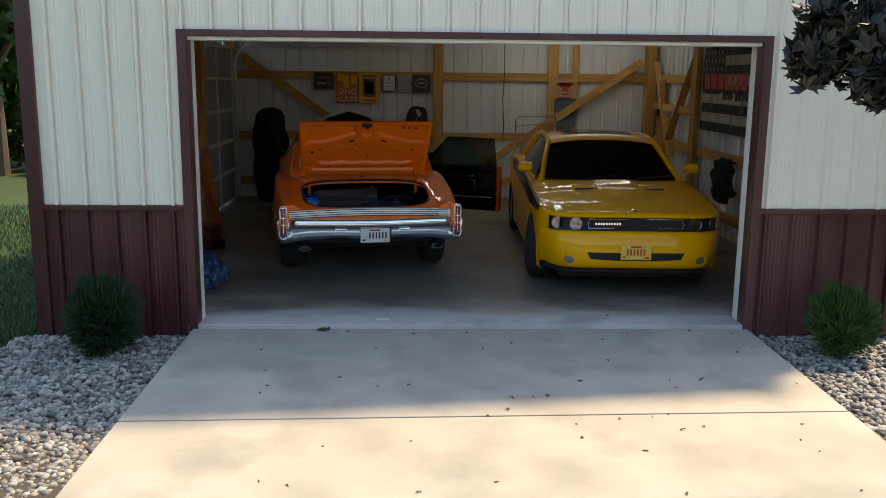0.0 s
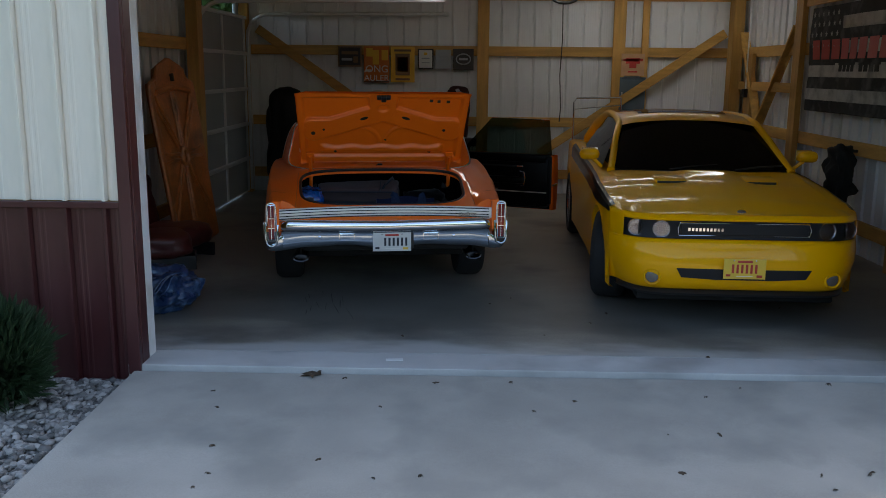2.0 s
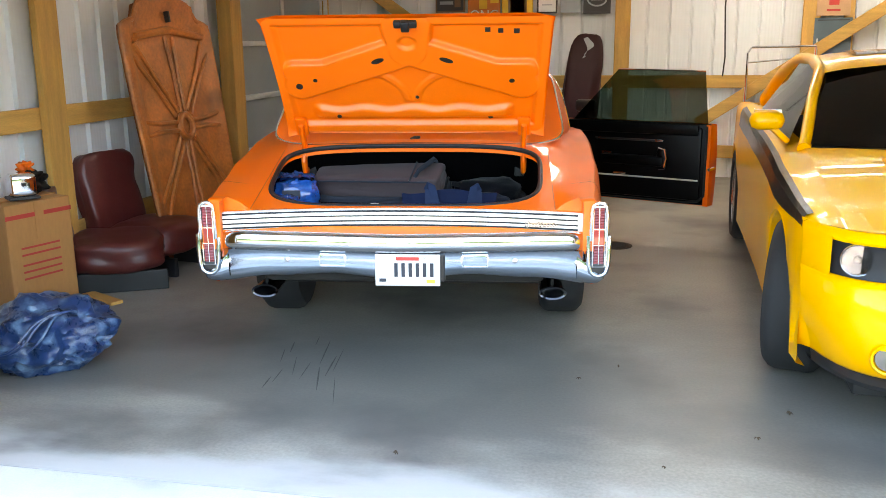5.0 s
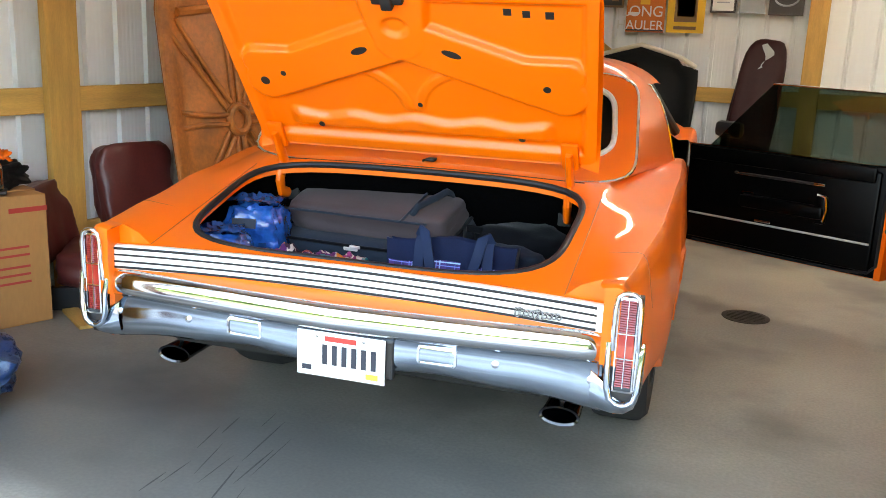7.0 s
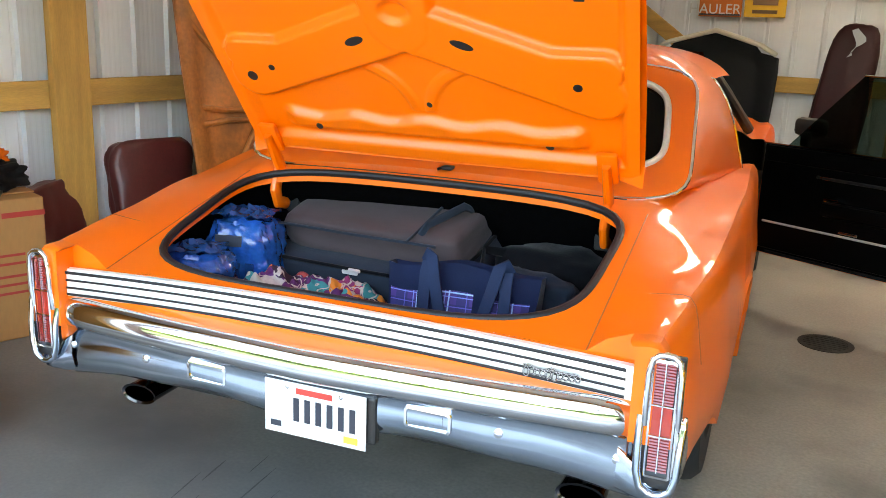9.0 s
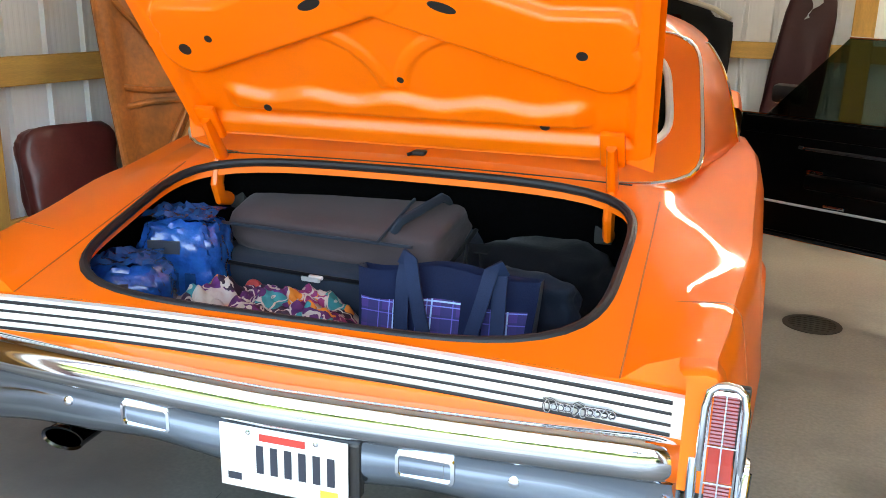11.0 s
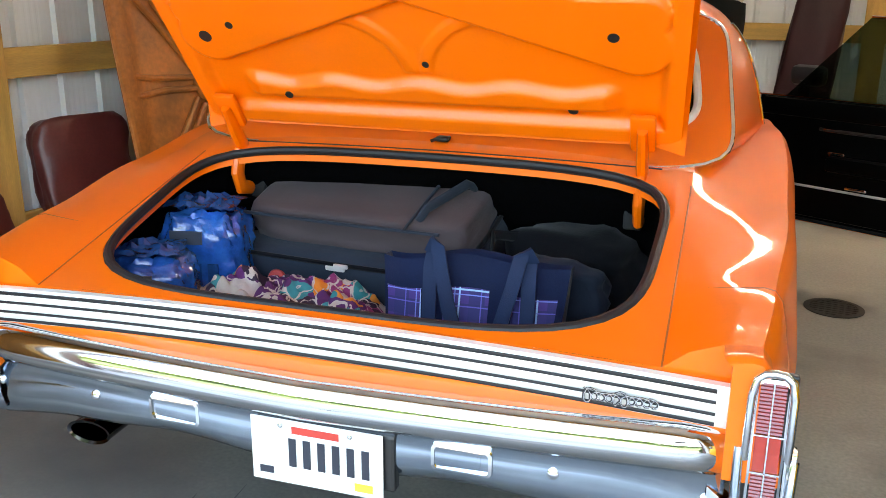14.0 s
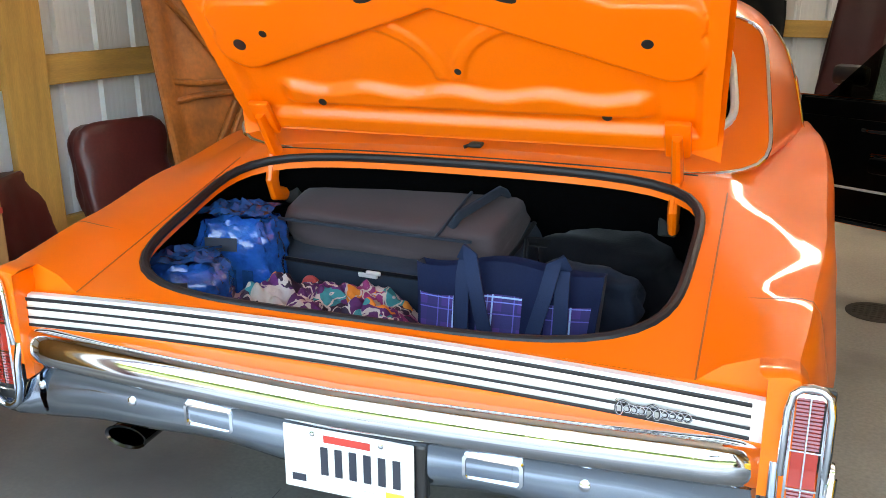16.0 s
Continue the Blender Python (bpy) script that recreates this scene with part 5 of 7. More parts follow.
for k in range(5):
    z0 = 0.03 + k * 0.51
    pan = part("section", bx(GX - 0.03, GX, GA, GB, z0, z0 + 0.505, 0.004), M_DOORPANEL, gd)
    part("rail", bx(GX, GX + 0.05, GA, GB, z0 + 0.47, z0 + 0.515, 0.005), M_RUNG, pan)
    for y in (GA + 0.03, (GA + GB) / 2, GB - 0.03):
        part("stile", bx(GX, GX + 0.022, y - 0.03, y + 0.03, z0 + 0.01, z0 + 0.468, 0.004), M_RUNG, pan)
    part("rail", bx(GX, GX + 0.02, GA, GB, z0, z0 + 0.009), M_RUNG, pan)
for y in (GA - 0.03, GB + 0.03):
    bm = bmesh.new()
    pts = [(GX + 0.05, y, 0.05), (GX + 0.05, y, 2.3)] + [(GX + 0.05 + 0.32 * (1 - math.cos(a)), y, 2.3 + 0.32 * math.sin(a)) for a in [radians(15 * i) for i in range(1, 7)]] + [(-0.62, y, 2.64)]
    tube(bm, pts, 0.026, 6)
    tube(bm, [(-0.70, y, 2.62), (-0.70, y, 3.02)], 0.012, 6)
    part("track", bm, M_RUNG, gd)

# ---- lamps ----
def shop_light(x0, x1, y, z, lit, label):
    lamp = thing("shop_light", label, "ceiling light", group="shop lights")
    part("housing", bx(x0, x1, y - 0.06, y + 0.06, z + 0.03, z + 0.075, 0.012), M_WHITE, lamp)
    em = bpy.data.materials.new("lit_tube")
    em.use_nodes = True
    b = em.node_tree.nodes["Principled BSDF"]
    b.inputs["Emission Color"].default_value = (0.95, 0.97, 1.0, 1)
    b.inputs["Emission Strength"].default_value = LAMP
    for dy in (-0.03, 0.03):
        bm = bmesh.new()
        tube(bm, [(x0 + 0.03, y + dy, z + 0.01), (x1 - 0.03, y + dy, z + 0.01)], 0.0095, 10)
        part("tube", bm, em if lit else M_WHITE, lamp)
    for x in (x0 + 0.1, x1 - 0.1):
        bm = bmesh.new()
        tube(bm, [(x, y, z + 0.07), (x, y, 3.02)], 0.004, 6)
        part("chain", bm, M_RUNG, lamp)
    return lamp


shop_light(-1.1, 1.3, 4.7, 2.88, True, "lit white tube light hung close under the ceiling")
shop_light(0.95, 3.35, 6.7, 2.91, True, "lit tube light hung high near the back wall")

# cord reel hung from the ceiling
reel = thing("cord_reel", "dark hanging cord reel with a dangling black cable", "cord reel")
bm = bmesh.new()
tube(bm, [(0.77 + 0.15 * math.cos(2 * math.pi * k / 20), 5.0, 2.68 + 0.07 * math.sin(2 * math.pi * k / 20)) for k in range(20)], 0.018, 8, closed=True)
tube(bm, [(0.77, 5.0, 2.74), (0.77, 5.0, 3.02)], 0.01, 6)
part("drum", bm, M_BLACK, reel)
bm = bmesh.new()
tube(bm, [(0.75, 5.0, 2.62), (0.76, 5.02, 2.2), (0.74, 5.0, 1.8), (0.76, 4.99, 1.4), (0.75, 5.0, 1.25)], 0.006, 6)
part("cable", bm, M_RUBBER, reel)

# ---- back wall pictures ----
M_PAPERW = plain("white_print", (0.72, 0.72, 0.70), 0.6)
M_PAPERY = plain("yellow_print", (0.80, 0.47, 0.04), 0.55)
M_PAPERO = plain("orange_print", (0.62, 0.16, 0.02), 0.55)
M_PAPERK = plain("dark_print", (0.035, 0.03, 0.03), 0.55)
M_PAPERG = plain("grey_print", (0.36, 0.38, 0.40), 0.55)
M_PAPERB = plain("brown_print", (0.20, 0.11, 0.05), 0.55)
PY = GY - 0.052


def picture(name, label, x0, x1, z0, z1, face, bars, frame_m=None, cat="poster"):
    p = thing(name, label, cat, group="pictures on the back wall")
    d = 0.018 if frame_m else 0.006
    part("board", bx(x0, x1, PY - d, PY, z0, z1, 0.002), frame_m or face, p)
    if frame_m:
        part("print", bx(x0 + 0.02, x1 - 0.02, PY - d - 0.003, PY - d, z0 + 0.02, z1 - 0.02), face, p)
    w, h = x1 - x0, z1 - z0
    for a, b, c, e, m_ in bars:
        part("print_mark", bx(x0 + a * w, x0 + b * w, PY - d - 0.006, PY - d - 0.003, z0 + c * h, z0 + e * h), m_, p)
    return p, d


picture("framed_print", "dark brown framed sign with pale marks", -2.255, -1.905, 1.877, 2.177, M_PAPERK, [(0.15, 0.85, 0.6, 0.75, M_PAPERB), (0.15, 0.6, 0.3, 0.42, M_PAPERG), (0.65, 0.85, 0.2, 0.5, M_PAPERB)], M_PAPERB, "sign")
lh, d = picture("poster", "orange and red poster with white block lettering", -1.874, -1.495, 1.650, 2.175, M_PAPERO, [(0.1, 0.35, 0.72, 0.95, M_PAPERY), (0.35, 0.6, 0.5, 0.9, M_PAPERY), (0.7, 0.95, 0.62, 0.9, M_PAPERY), (0.05, 0.3, 0.3, 0.36, M_PAPERW), (0.02, 0.98, 0.02, 0.05, M_PAPERK)])


def lettering(parent, text, x, z, size, y, material, turn=None):
    cu = bpy.data.curves.new("lettering", 'FONT')
    cu.body, cu.size, cu.extrude = text, size, 0.002
    cu.align_x = 'RIGHT'
    ob = bpy.data.objects.new("lettering", cu)
    scene.collection.objects.link(ob)
    dg = bpy.context.evaluated_depsgraph_get()
    me = bpy.data.meshes.new_from_object(ob.evaluated_get(dg))
    bpy.data.objects.remove(ob)
    me.materials.clear()
    me.materials.append(material)
    o = new("lettering", me)
    o.matrix_world = Matrix.Translation((x, y, z)) @ (turn or pose(0, 0, 0, 90))
    o.parent = parent
    return o


lettering(lh, "LONG", -1.51, 1.80, 0.145, PY - 0.011, M_PAPERW)
lettering(lh, "HAULER", -1.50, 1.675, 0.125, PY - 0.011, M_PAPERW)
picture("poster", "yellow poster with a brown framed panel", -1.474, -1.118, 1.655, 2.165, M_PAPERY, [(0.2, 0.8, 0.2, 0.82, M_PAPERB), (0.27, 0.73, 0.3, 0.72, M_PAPERY), (0.33, 0.67, 0.36, 0.5, M_PAPERK), (0.33, 0.67, 0.54, 0.66, M_PAPERW), (0.15, 0.85, 0.88, 0.94, M_PAPERB), (0.2, 0.8, 0.06, 0.12, M_PAPERB)])
picture("framed_certificate", "white certificate in a thin dark frame", -1.072, -0.838, 1.850, 2.146, M_PAPERW, [(0.4, 0.6, 0.7, 0.82, M_PAPERY), (0.25, 0.75, 0.5, 0.56, M_PAPERG), (0.25, 0.75, 0.3, 0.34, M_PAPERG)], M_PAPERK, "picture")
picture("framed_certificate", "grey certificate in a thin grey frame", -0.808, -0.578, 1.853, 2.135, M_PAPERG, [(0.2, 0.8, 0.6, 0.66, M_DOORPANEL), (0.2, 0.8, 0.4, 0.44, M_DOORPANEL)], M_PAPERG, "picture")
oval, d = picture("framed_print", "black framed picture with a pale oval emblem", -0.548, -0.243, 1.840, 2.15, M_PAPERK, [], M_PAPERK, "picture")
bm = bmesh.new()
tube(bm, [(-0.395 + 0.105 * math.cos(2 * math.pi * k / 28), PY - 0.024, 2.0 + 0.075 * math.sin(2 * math.pi * k / 28)) for k in range(28)], 0.009, 6, closed=True)
part("oval_band", bm, M_PAPERG, oval)
part("print_mark", bx(-0.46, -0.33, PY - 0.027, PY - 0.0215, 1.985, 2.015), M_PAPERG, oval)
PY = GY - 0.095
emb, d = picture("poster", "small tan print with a red winged emblem", 1.93, 2.27, 1.78, 2.10, mat("tan_print", (0.55, 0.33, 0.18), 0.6, var=0.15), [(0.2, 0.8, 0.55, 0.8, M_INKR), (0.08, 0.92, 0.66, 0.76, M_INKR), (0.35, 0.65, 0.35, 0.55, M_INKR), (0.3, 0.7, 0.15, 0.22, M_INKR)])
picture("wall_panel", "plain blue-grey metal panel box on the wall", 1.92, 2.30, 1.28, 1.76, mat("blue_grey_steel", (0.10, 0.14, 0.17), 0.5, var=0.15), [(0.08, 0.92, 0.94, 0.96, M_PAPERK), (0.08, 0.12, 0.4, 0.55, M_RUNG)], None, "panel box")

# chrome tube rack at the back wall
rack = thing("tube_rack", "thin chrome tube rack against the back wall", "rack")
bm = bmesh.new()
tube(bm, [(1.22, 7.5, 0.0), (1.22, 7.5, 1.40), (1.26, 7.5, 1.46), (1.90, 7.5, 1.47)], 0.013, 8)
part("frame", bm, M_CHROME, rack)
bm = bmesh.new()
tube(bm, [(1.90, 7.5, 1.47), (1.90, 7.5, 0.0)], 0.013, 8)
part("frame", bm, M_CHROME, rack)
bm = bmesh.new()
tube(bm, [(1.22, 7.5, 1.30), (1.90, 7.5, 1.36)], 0.009, 8)
part("crossbar", bm, M_CHROME, rack)

# ---- spare hoods ----
M_RUST = mat("faded_orange_underside", (0.58, 0.19, 0.045), 0.38, var=0.5, scale=2.2, fine=40, bump=0.1, stains=(0.17, 0.07, 0.025), stain_scale=2.4)
M_PRIMER = mat("black_primer", (0.003, 0.003, 0.0035), 0.6, spec=0.25, var=0.4, scale=3, fine=50, bump=0.1)
M_CREAMEDGE = plain("cream_edge", (0.70, 0.66, 0.55), 0.5)


def spare_hood(name, label, m, w, h, peak, material, edge, ribs=True):
    """A hood standing on its rear edge, inner side towards -y of m."""
    hd = thing(name, label, "car hood", m, group="spare hoods")
    n = 24

    def half(v):
        return w / 2 * (0.94 + 0.06 * sstep(0, 0.75 * h, v)) * (1 - 0.06 * sstep(0.9 * h, h, v))

    def topz(x):
        return h + peak * (1 - abs(x) / (w / 2)) - (0.09 if abs(x) > w * 0.36 else 0)

    bm = bmesh.new()
    xs_ = [-1 + 2 * i / n for i in range(n + 1)]
    rows = []
    for j in range(25):
        q = j / 24
        row = []
        for t in xs_:
            x = t * w / 2
            z = topz(x) * q
            x = t * half(z)
            e = min(w / 2 - abs(x), z, topz(x) - z)
            dep = 0.035 * sstep(0.05, 0.13, e)
            ang = math.atan2(z - h * 0.52, x)
            r = math.hypot(x, (z - h * 0.52))
            row.append((x, dep, z))
        rows.append(row)
    strip(bm, rows)
    strip(bm, [[(x, 0.055, z) for x, y, z in r] for r in rows[::-1]])
    spart("panel", bm, material, hd, angle=50)
    border = [r[0] for r in rows] + rows[-1] + [r[-1] for r in rows[::-1]] + rows[0][::-1]
    bm = bmesh.new()
    tube(bm, [(x, 0.02, z) for x, y, z in border[::2]], 0.022, 8, closed=True, flat=0.8)
    spart("rim", bm, edge, hd)
    if ribs:
        c = (0, 0.01, h * 0.52)
        for px, pz in ((-0.42, 0.86), (0.42, 0.86), (-0.42, 0.17), (0.42, 0.17), (-0.46, 0.53), (0.46, 0.53), (0.0, 0.9), (0.0, 0.12)):
            for off in (-0.03, 0.03):
                dx, dz = px * w, (pz - 0.52) * h
                ln = math.hypot(dx, dz)
                ox, oz = -dz / ln * off, dx / ln * off
                bm = bmesh.new()
                tube(bm, [(c[0] + ox + dx * 0.16, 0.022, c[2] + oz + dz * 0.16), (c[0] + ox + dx * 0.6, 0.022, c[2] + oz + dz * 0.6), (c[0] + ox * 1.8 + dx, 0.026, c[2] + oz * 1.8 + dz)], 0.017, 8, flat=0.9)
                spart("rib", bm, material, hd)
        bm = bmesh.new()
        tube(bm, [(0.085 * math.cos(a), 0.018, h * 0.52 + 0.085 * math.sin(a)) for a in [2 * math.pi * k / 20 for k in range(20)]], 0.026, 8, closed=True)
        spart("hub", bm, material, hd)
        bm = bmesh.new()
        tube(bm, [(-0.38 * w, 0.015, h * 0.90), (0, 0.012, h * 0.93), (0.38 * w, 0.015, h * 0.90)], 0.03, 8)
        spart("latch_rail", bm, edge, hd)
        part("latch", bx(-0.012, 0.012, -0.02, 0.02, h * 0.96, h * 0.96 + 0.08, 0.005), M_BLACK, hd)
    return hd


spare_hood("car_hood", "faded orange spare hood, inner ribs showing, leaning on the wall",
           Matrix.Translation((-3.15, 3.62, 0.03)) @ pose(0, 0, 0, 0, 0, 86) @ pose(0, 0, 0, -8, 0, 0), 1.16, 1.76, 0.16, M_RUST, M_RUST)
spare_hood("car_hood", "black spare hood with a cream edge against the back wall",
           Matrix.Translation((-1.64, 7.25, 0.02)) @ pose(0, 0, 0, -14, 0, 0), 1.10, 1.42, 0.13, M_PRIMER, M_PRIMER, ribs=False)
bm = bmesh.new()
tube(bm, [(-0.54, -0.005, 1.36), (-0.40, -0.005, 1.44), (-0.2, -0.005, 1.50), (0.0, -0.005, 1.555), (0.2, -0.005, 1.50), (0.40, -0.005, 1.44), (0.54, -0.005, 1.36)], 0.022, 8)
spart("cream_edge", bm, M_CREAMEDGE, bpy.data.objects["car_hood.001"], "cream painted top edge")

# ---- loose seats ----
M_MAROONV = mat("maroon_vinyl", (0.115, 0.022, 0.019), 0.40, var=0.3, scale=4, fine=70, bump=0.12)


def pad(name, parent, x0, x1, y0, y1, z0, z1, m, material, label="", puff=0.025, p=5.0):
    """A soft cushion: a rounded box."""
    bm = bmesh.new()
    bmesh.ops.create_cube(bm, size=2)
    bmesh.ops.subdivide_edges(bm, edges=bm.edges[:], cuts=9, use_grid_fill=True)
    for v in bm.verts:
        c = v.co
        r = (abs(c.x) ** p + abs(c.y) ** p + abs(c.z) ** p) ** (-1 / p)
        c = c * r
        nse = noise.noise(Vector((c.x * 2 + x0 * 7, c.y * 2, c.z * 2))) * puff
        v.co = m @ Vector(((x0 + x1) / 2 + c.x * ((x1 - x0) / 2 + nse), (y0 + y1) / 2 + c.y * ((y1 - y0) / 2 + nse), (z0 + z1) / 2 + c.z * ((z1 - z0) / 2 + nse * 0.6)))
    return spart(name, bm, material, parent, label, angle=80)


def loose_seat(label, m, w=0.55, top=0.86):
    st = thing("loose_seat", label, "car seat", m, group="loose car seats")
    pad("seat_cushion", st, -w / 2, w / 2, -0.28, 0.28, 0.12, 0.34, Matrix(), M_MAROONV)
    pad("backrest", st, -w / 2 + 0.02, w / 2 - 0.02, 0.20, 0.36, 0.28, top, pose(0, 0.04, 0, -10, 0, 0), M_MAROONV, p=8)
    for s in (-1, 1):
        part("rail", bx(s * w * 0.36 - 0.02, s * w * 0.36 + 0.02, -0.3, 0.3, 0.0, 0.13, 0.006), M_BLACK, st)
    return st


loose_seat("maroon vinyl bucket seat taken out of a car", Matrix.Translation((-3.19, 2.92, 0)) @ pose(0, 0, 0, 0, 0, 80))
loose_seat("maroon vinyl car seat tipped against the box", Matrix.Translation((-3.22, 2.47, 0.0)) @ pose(0, 0, 0, 0, 0, 118), 0.62, 0.70)
mb = thing("loose_seat", "maroon seat shell with a pale torn strip, leaning at the wall", "car seat", Matrix.Translation((-0.62, 7.2, 0.02)) @ pose(0, 0, 0, -8, 6, 0))
pad("shell", mb, -0.20, 0.20, -0.09, 0.09, 0.0, 1.62, Matrix(), mat("dark_maroon_vinyl", (0.035, 0.008, 0.009), 0.5, spec=0.2, var=0.3), p=4)
bm = bmesh.new()
strip(bm, [[(-0.02 + 0.03 * math.sin(z * 23), -0.105 - 0.012 * math.sin(z * 14), z), (0.03 + 0.045 * math.sin(z * 31), -0.11, z + 0.02)] for z in [1.34 + 0.03 * i for i in range(8)]])
strip(bm, [[(0.03 + 0.045 * math.sin(z * 31), -0.107, z + 0.02), (-0.02 + 0.03 * math.sin(z * 23), -0.102 - 0.012 * math.sin(z * 14), z)] for z in [1.34 + 0.03 * i for i in range(8)]])
part("torn_strip", bm, M_DOORPANEL, mb, "pale torn metal strip")
# covered upholstery stack in the corner
cov = thing("covered_stack", "tall stack under a black cover in the corner", "covered stack", Matrix.Translation((-2.92, 7.25, 0)))
pad("cover", cov, -0.26, 0.26, -0.3, 0.3, 0.0, 1.58, Matrix(), M_PRIMER, puff=0.10, p=3.5)

# ---- box with a toaster on it ----
M_CARD = mat("tan_cardboard", (0.46, 0.215, 0.07), 0.75, var=0.16, scale=3, fine=60, bump=0.08, stretch=(1, 1, 0.3))
bo = thing("cardboard_box", "tall tan cardboard box with a red band near the top", "box", Matrix.Translation((-3.47, 1.86, 0)) @ pose(0, 0, 0, 0, 0, 74))
part("carton", bx(-0.22, 0.22, -0.18, 0.07, 0.0, 0.665, 0.008), M_CARD, bo)
part("red_band", bx(-0.221, 0.221, -0.1815, -0.180, 0.58, 0.605), M_INKR, bo)
part("tape", bx(-0.03, 0.03, -0.182, -0.180, 0.45, 0.665), M_CARD, bo)
for z in (0.22, 0.26, 0.30, 0.36, 0.40):
    part("print_bar", bx(-0.14, 0.12, -0.1815, -0.180, z, z + 0.012), M_INKR, bo)
part("flap", bx(-0.22, 0.22, -0.06, 0.07, 0.666, 0.672), M_CARD, bo)
to = thing("toaster", "small chrome and black toaster on the box", "toaster", Matrix.Translation((-3.40, 1.82, 0.673)) @ pose(0, 0, 0, 0, 0, 50))
pad("shell", to, -0.075, 0.075, -0.06, 0.06, 0.012, 0.15, Matrix(), M_CHROME, puff=0.0, p=6)
part("base", bx(-0.085, 0.085, -0.065, 0.065, 0.0, 0.016, 0.005), M_BLACK, to)
part("lever", bx(-0.012, 0.012, -0.075, -0.058, 0.08, 0.10, 0.003), M_BLACK, to)
rg = thing("rag", "crumpled black cloth bundle on the box", "cloth", Matrix.Translation((-3.47, 1.98, 0.673)))
pad("cloth", rg, -0.09, 0.09, -0.09, 0.09, 0.0, 0.14, Matrix(), M_PRIMER, puff=0.05, p=2.6)
og = thing("work_glove", "small orange glove on the cloth bundle", "glove", Matrix.Translation((-3.47, 1.96, 0.80)))
pad("palm", og, -0.05, 0.04, -0.03, 0.04, 0.0, 0.07, Matrix(), M_ORANGE, puff=0.03, p=2.4)

# ---- blue bundle by the jamb ----
M_BLUE = mat("blue_plastic", (0.010, 0.035, 0.11), 0.28, var=0.4, scale=9, fine=60, bump=0.5, stains=(0.14, 0.24, 0.36), stain_scale=11)
tp = thing("tarp_bundle", "crumpled blue plastic tarp bundle on the floor", "tarp", Matrix.Translation((-2.74, 1.02, 0)))
bm = bmesh.new()
bmesh.ops.create_icosphere(bm, subdivisions=5, radius=1)
for v in bm.verts:
    c = v.co.copy()
    k = 1 + 0.22 * noise.noise(c * 2.2) + 0.12 * abs(noise.noise(c * 6)) + 0.05 * noise.noise(c * 15)
    v.co = Vector((c.x * 0.31 * k, c.y * 0.27 * k, max(0.0, 0.15 + c.z * 0.19 * k)))
spart("tarp", bm, M_BLUE, tp, angle=50)
for k in range(7):
    bm = bmesh.new()
    a0 = random.random() * 6.28
    pts = [(0.30 * math.cos(a0 + 0.12 * i) * (0.75 + 0.05 * math.sin(i)), -0.18 + 0.16 * math.sin(a0 + 0.2 * i), 0.24 + 0.08 * math.sin(a0 + i * 0.4)) for i in range(9)]
    tube(bm, pts, 0.006, 6)
    part("cord", bm, M_BLUE, tp)

# ---- floor drain ----
dr = thing("floor_drain", "round dark cast-iron floor drain cover", "drain", Matrix.Translation((-0.05, 4.14, 0.0)))
M_IRON = mat("cast_iron", (0.05, 0.042, 0.036), 0.7, 0.5, var=0.4, scale=12, fine=80, bump=0.3)
part("ring", lathe(bmesh.new(), [(0.135, 0.001), (0.135, 0.005), (0.11, 0.006), (0.108, 0.002)], 32), M_IRON, dr)
for k in range(7):
    y = -0.09 + 0.03 * k
    hw = math.sqrt(max(0.0, 0.108 ** 2 - y * y))
    part("bar", bx(-hw, hw, y - 0.008, y + 0.008, 0.001, 0.0055), M_IRON, dr)

# ---- right wall ----
fl = thing("wall_flag", "distressed black, white and red printed flag banner on the wall", "flag")
FX = WX - 0.135
M_FLAGK = mat("black_cloth", (0.03, 0.03, 0.032), 0.85, var=0.5, scale=7, fine=70, bump=0.2, stains=(0.12, 0.12, 0.12), stain_scale=5)
M_FLAGW = mat("pale_cloth", (0.50, 0.49, 0.48), 0.85, var=0.3, scale=7, fine=70, bump=0.2, stains=(0.2, 0.2, 0.2), stain_scale=5)
F0, F1, FZ0, FZ1 = 2.80, 4.92, 1.42, 2.56


def wave(y, z):
    return FX + 0.012 * math.sin(y * 5) + 0.008 * math.sin(z * 9 + y * 2)


def cloth(y0, y1, z0, z1, off):
    bm = bmesh.new()
    ny, nz = max(2, int((y1 - y0) / 0.06)), max(2, int((z1 - z0) / 0.06))
    for o, rev in ((off, False), (off - 0.002, True)):
        rows = [[(wave(y0 + (y1 - y0) * i / ny, z0 + (z1 - z0) * j / nz) - o, y0 + (y1 - y0) * i / ny, z0 + (z1 - z0) * j / nz) for i in range(ny + 1)] for j in range(nz + 1)]
        strip(bm, rows[::-1] if rev else rows)
    return bm


spart("cloth", cloth(F0, F1, FZ0, FZ1, 0.0), M_FLAGK, fl)
SH = (FZ1 - FZ0) / 9
for k in range(1, 8, 2):
    z = FZ0 + SH * k
    spart("stripe", cloth(F0, F1 if z < FZ0 + 4.6 * SH else F1 - 0.85, z, z + SH, 0.004), M_FLAGW, fl)
for r in range(4):
    for c in range(6):
        y, z = F1 - 0.10 - 0.125 * c - (0.05 if r % 2 else 0), FZ1 - 0.08 - 0.11 * r
        bm = bmesh.new()
        outline(bm, [((0.032 if k % 2 == 0 else 0.014) * math.cos(math.pi / 2 + k * math.pi / 5), (0.032 if k % 2 == 0 else 0.014) * math.sin(math.pi / 2 + k * math.pi / 5)) for k in range(10)], 0.002, Matrix.Translation((wave(y, z) - 0.006, y, z)) @ pose(0, 0, 0, 90, 0, -90))
        part("star", bm, M_FLAGW, fl)
for k in range(8):
    y = F1 - 0.14 - 0.235 * k
    spart("print_bar", cloth(y - 0.19, y, FZ0 + 0.57, FZ0 + 0.78, 0.009), M_INKR, fl)
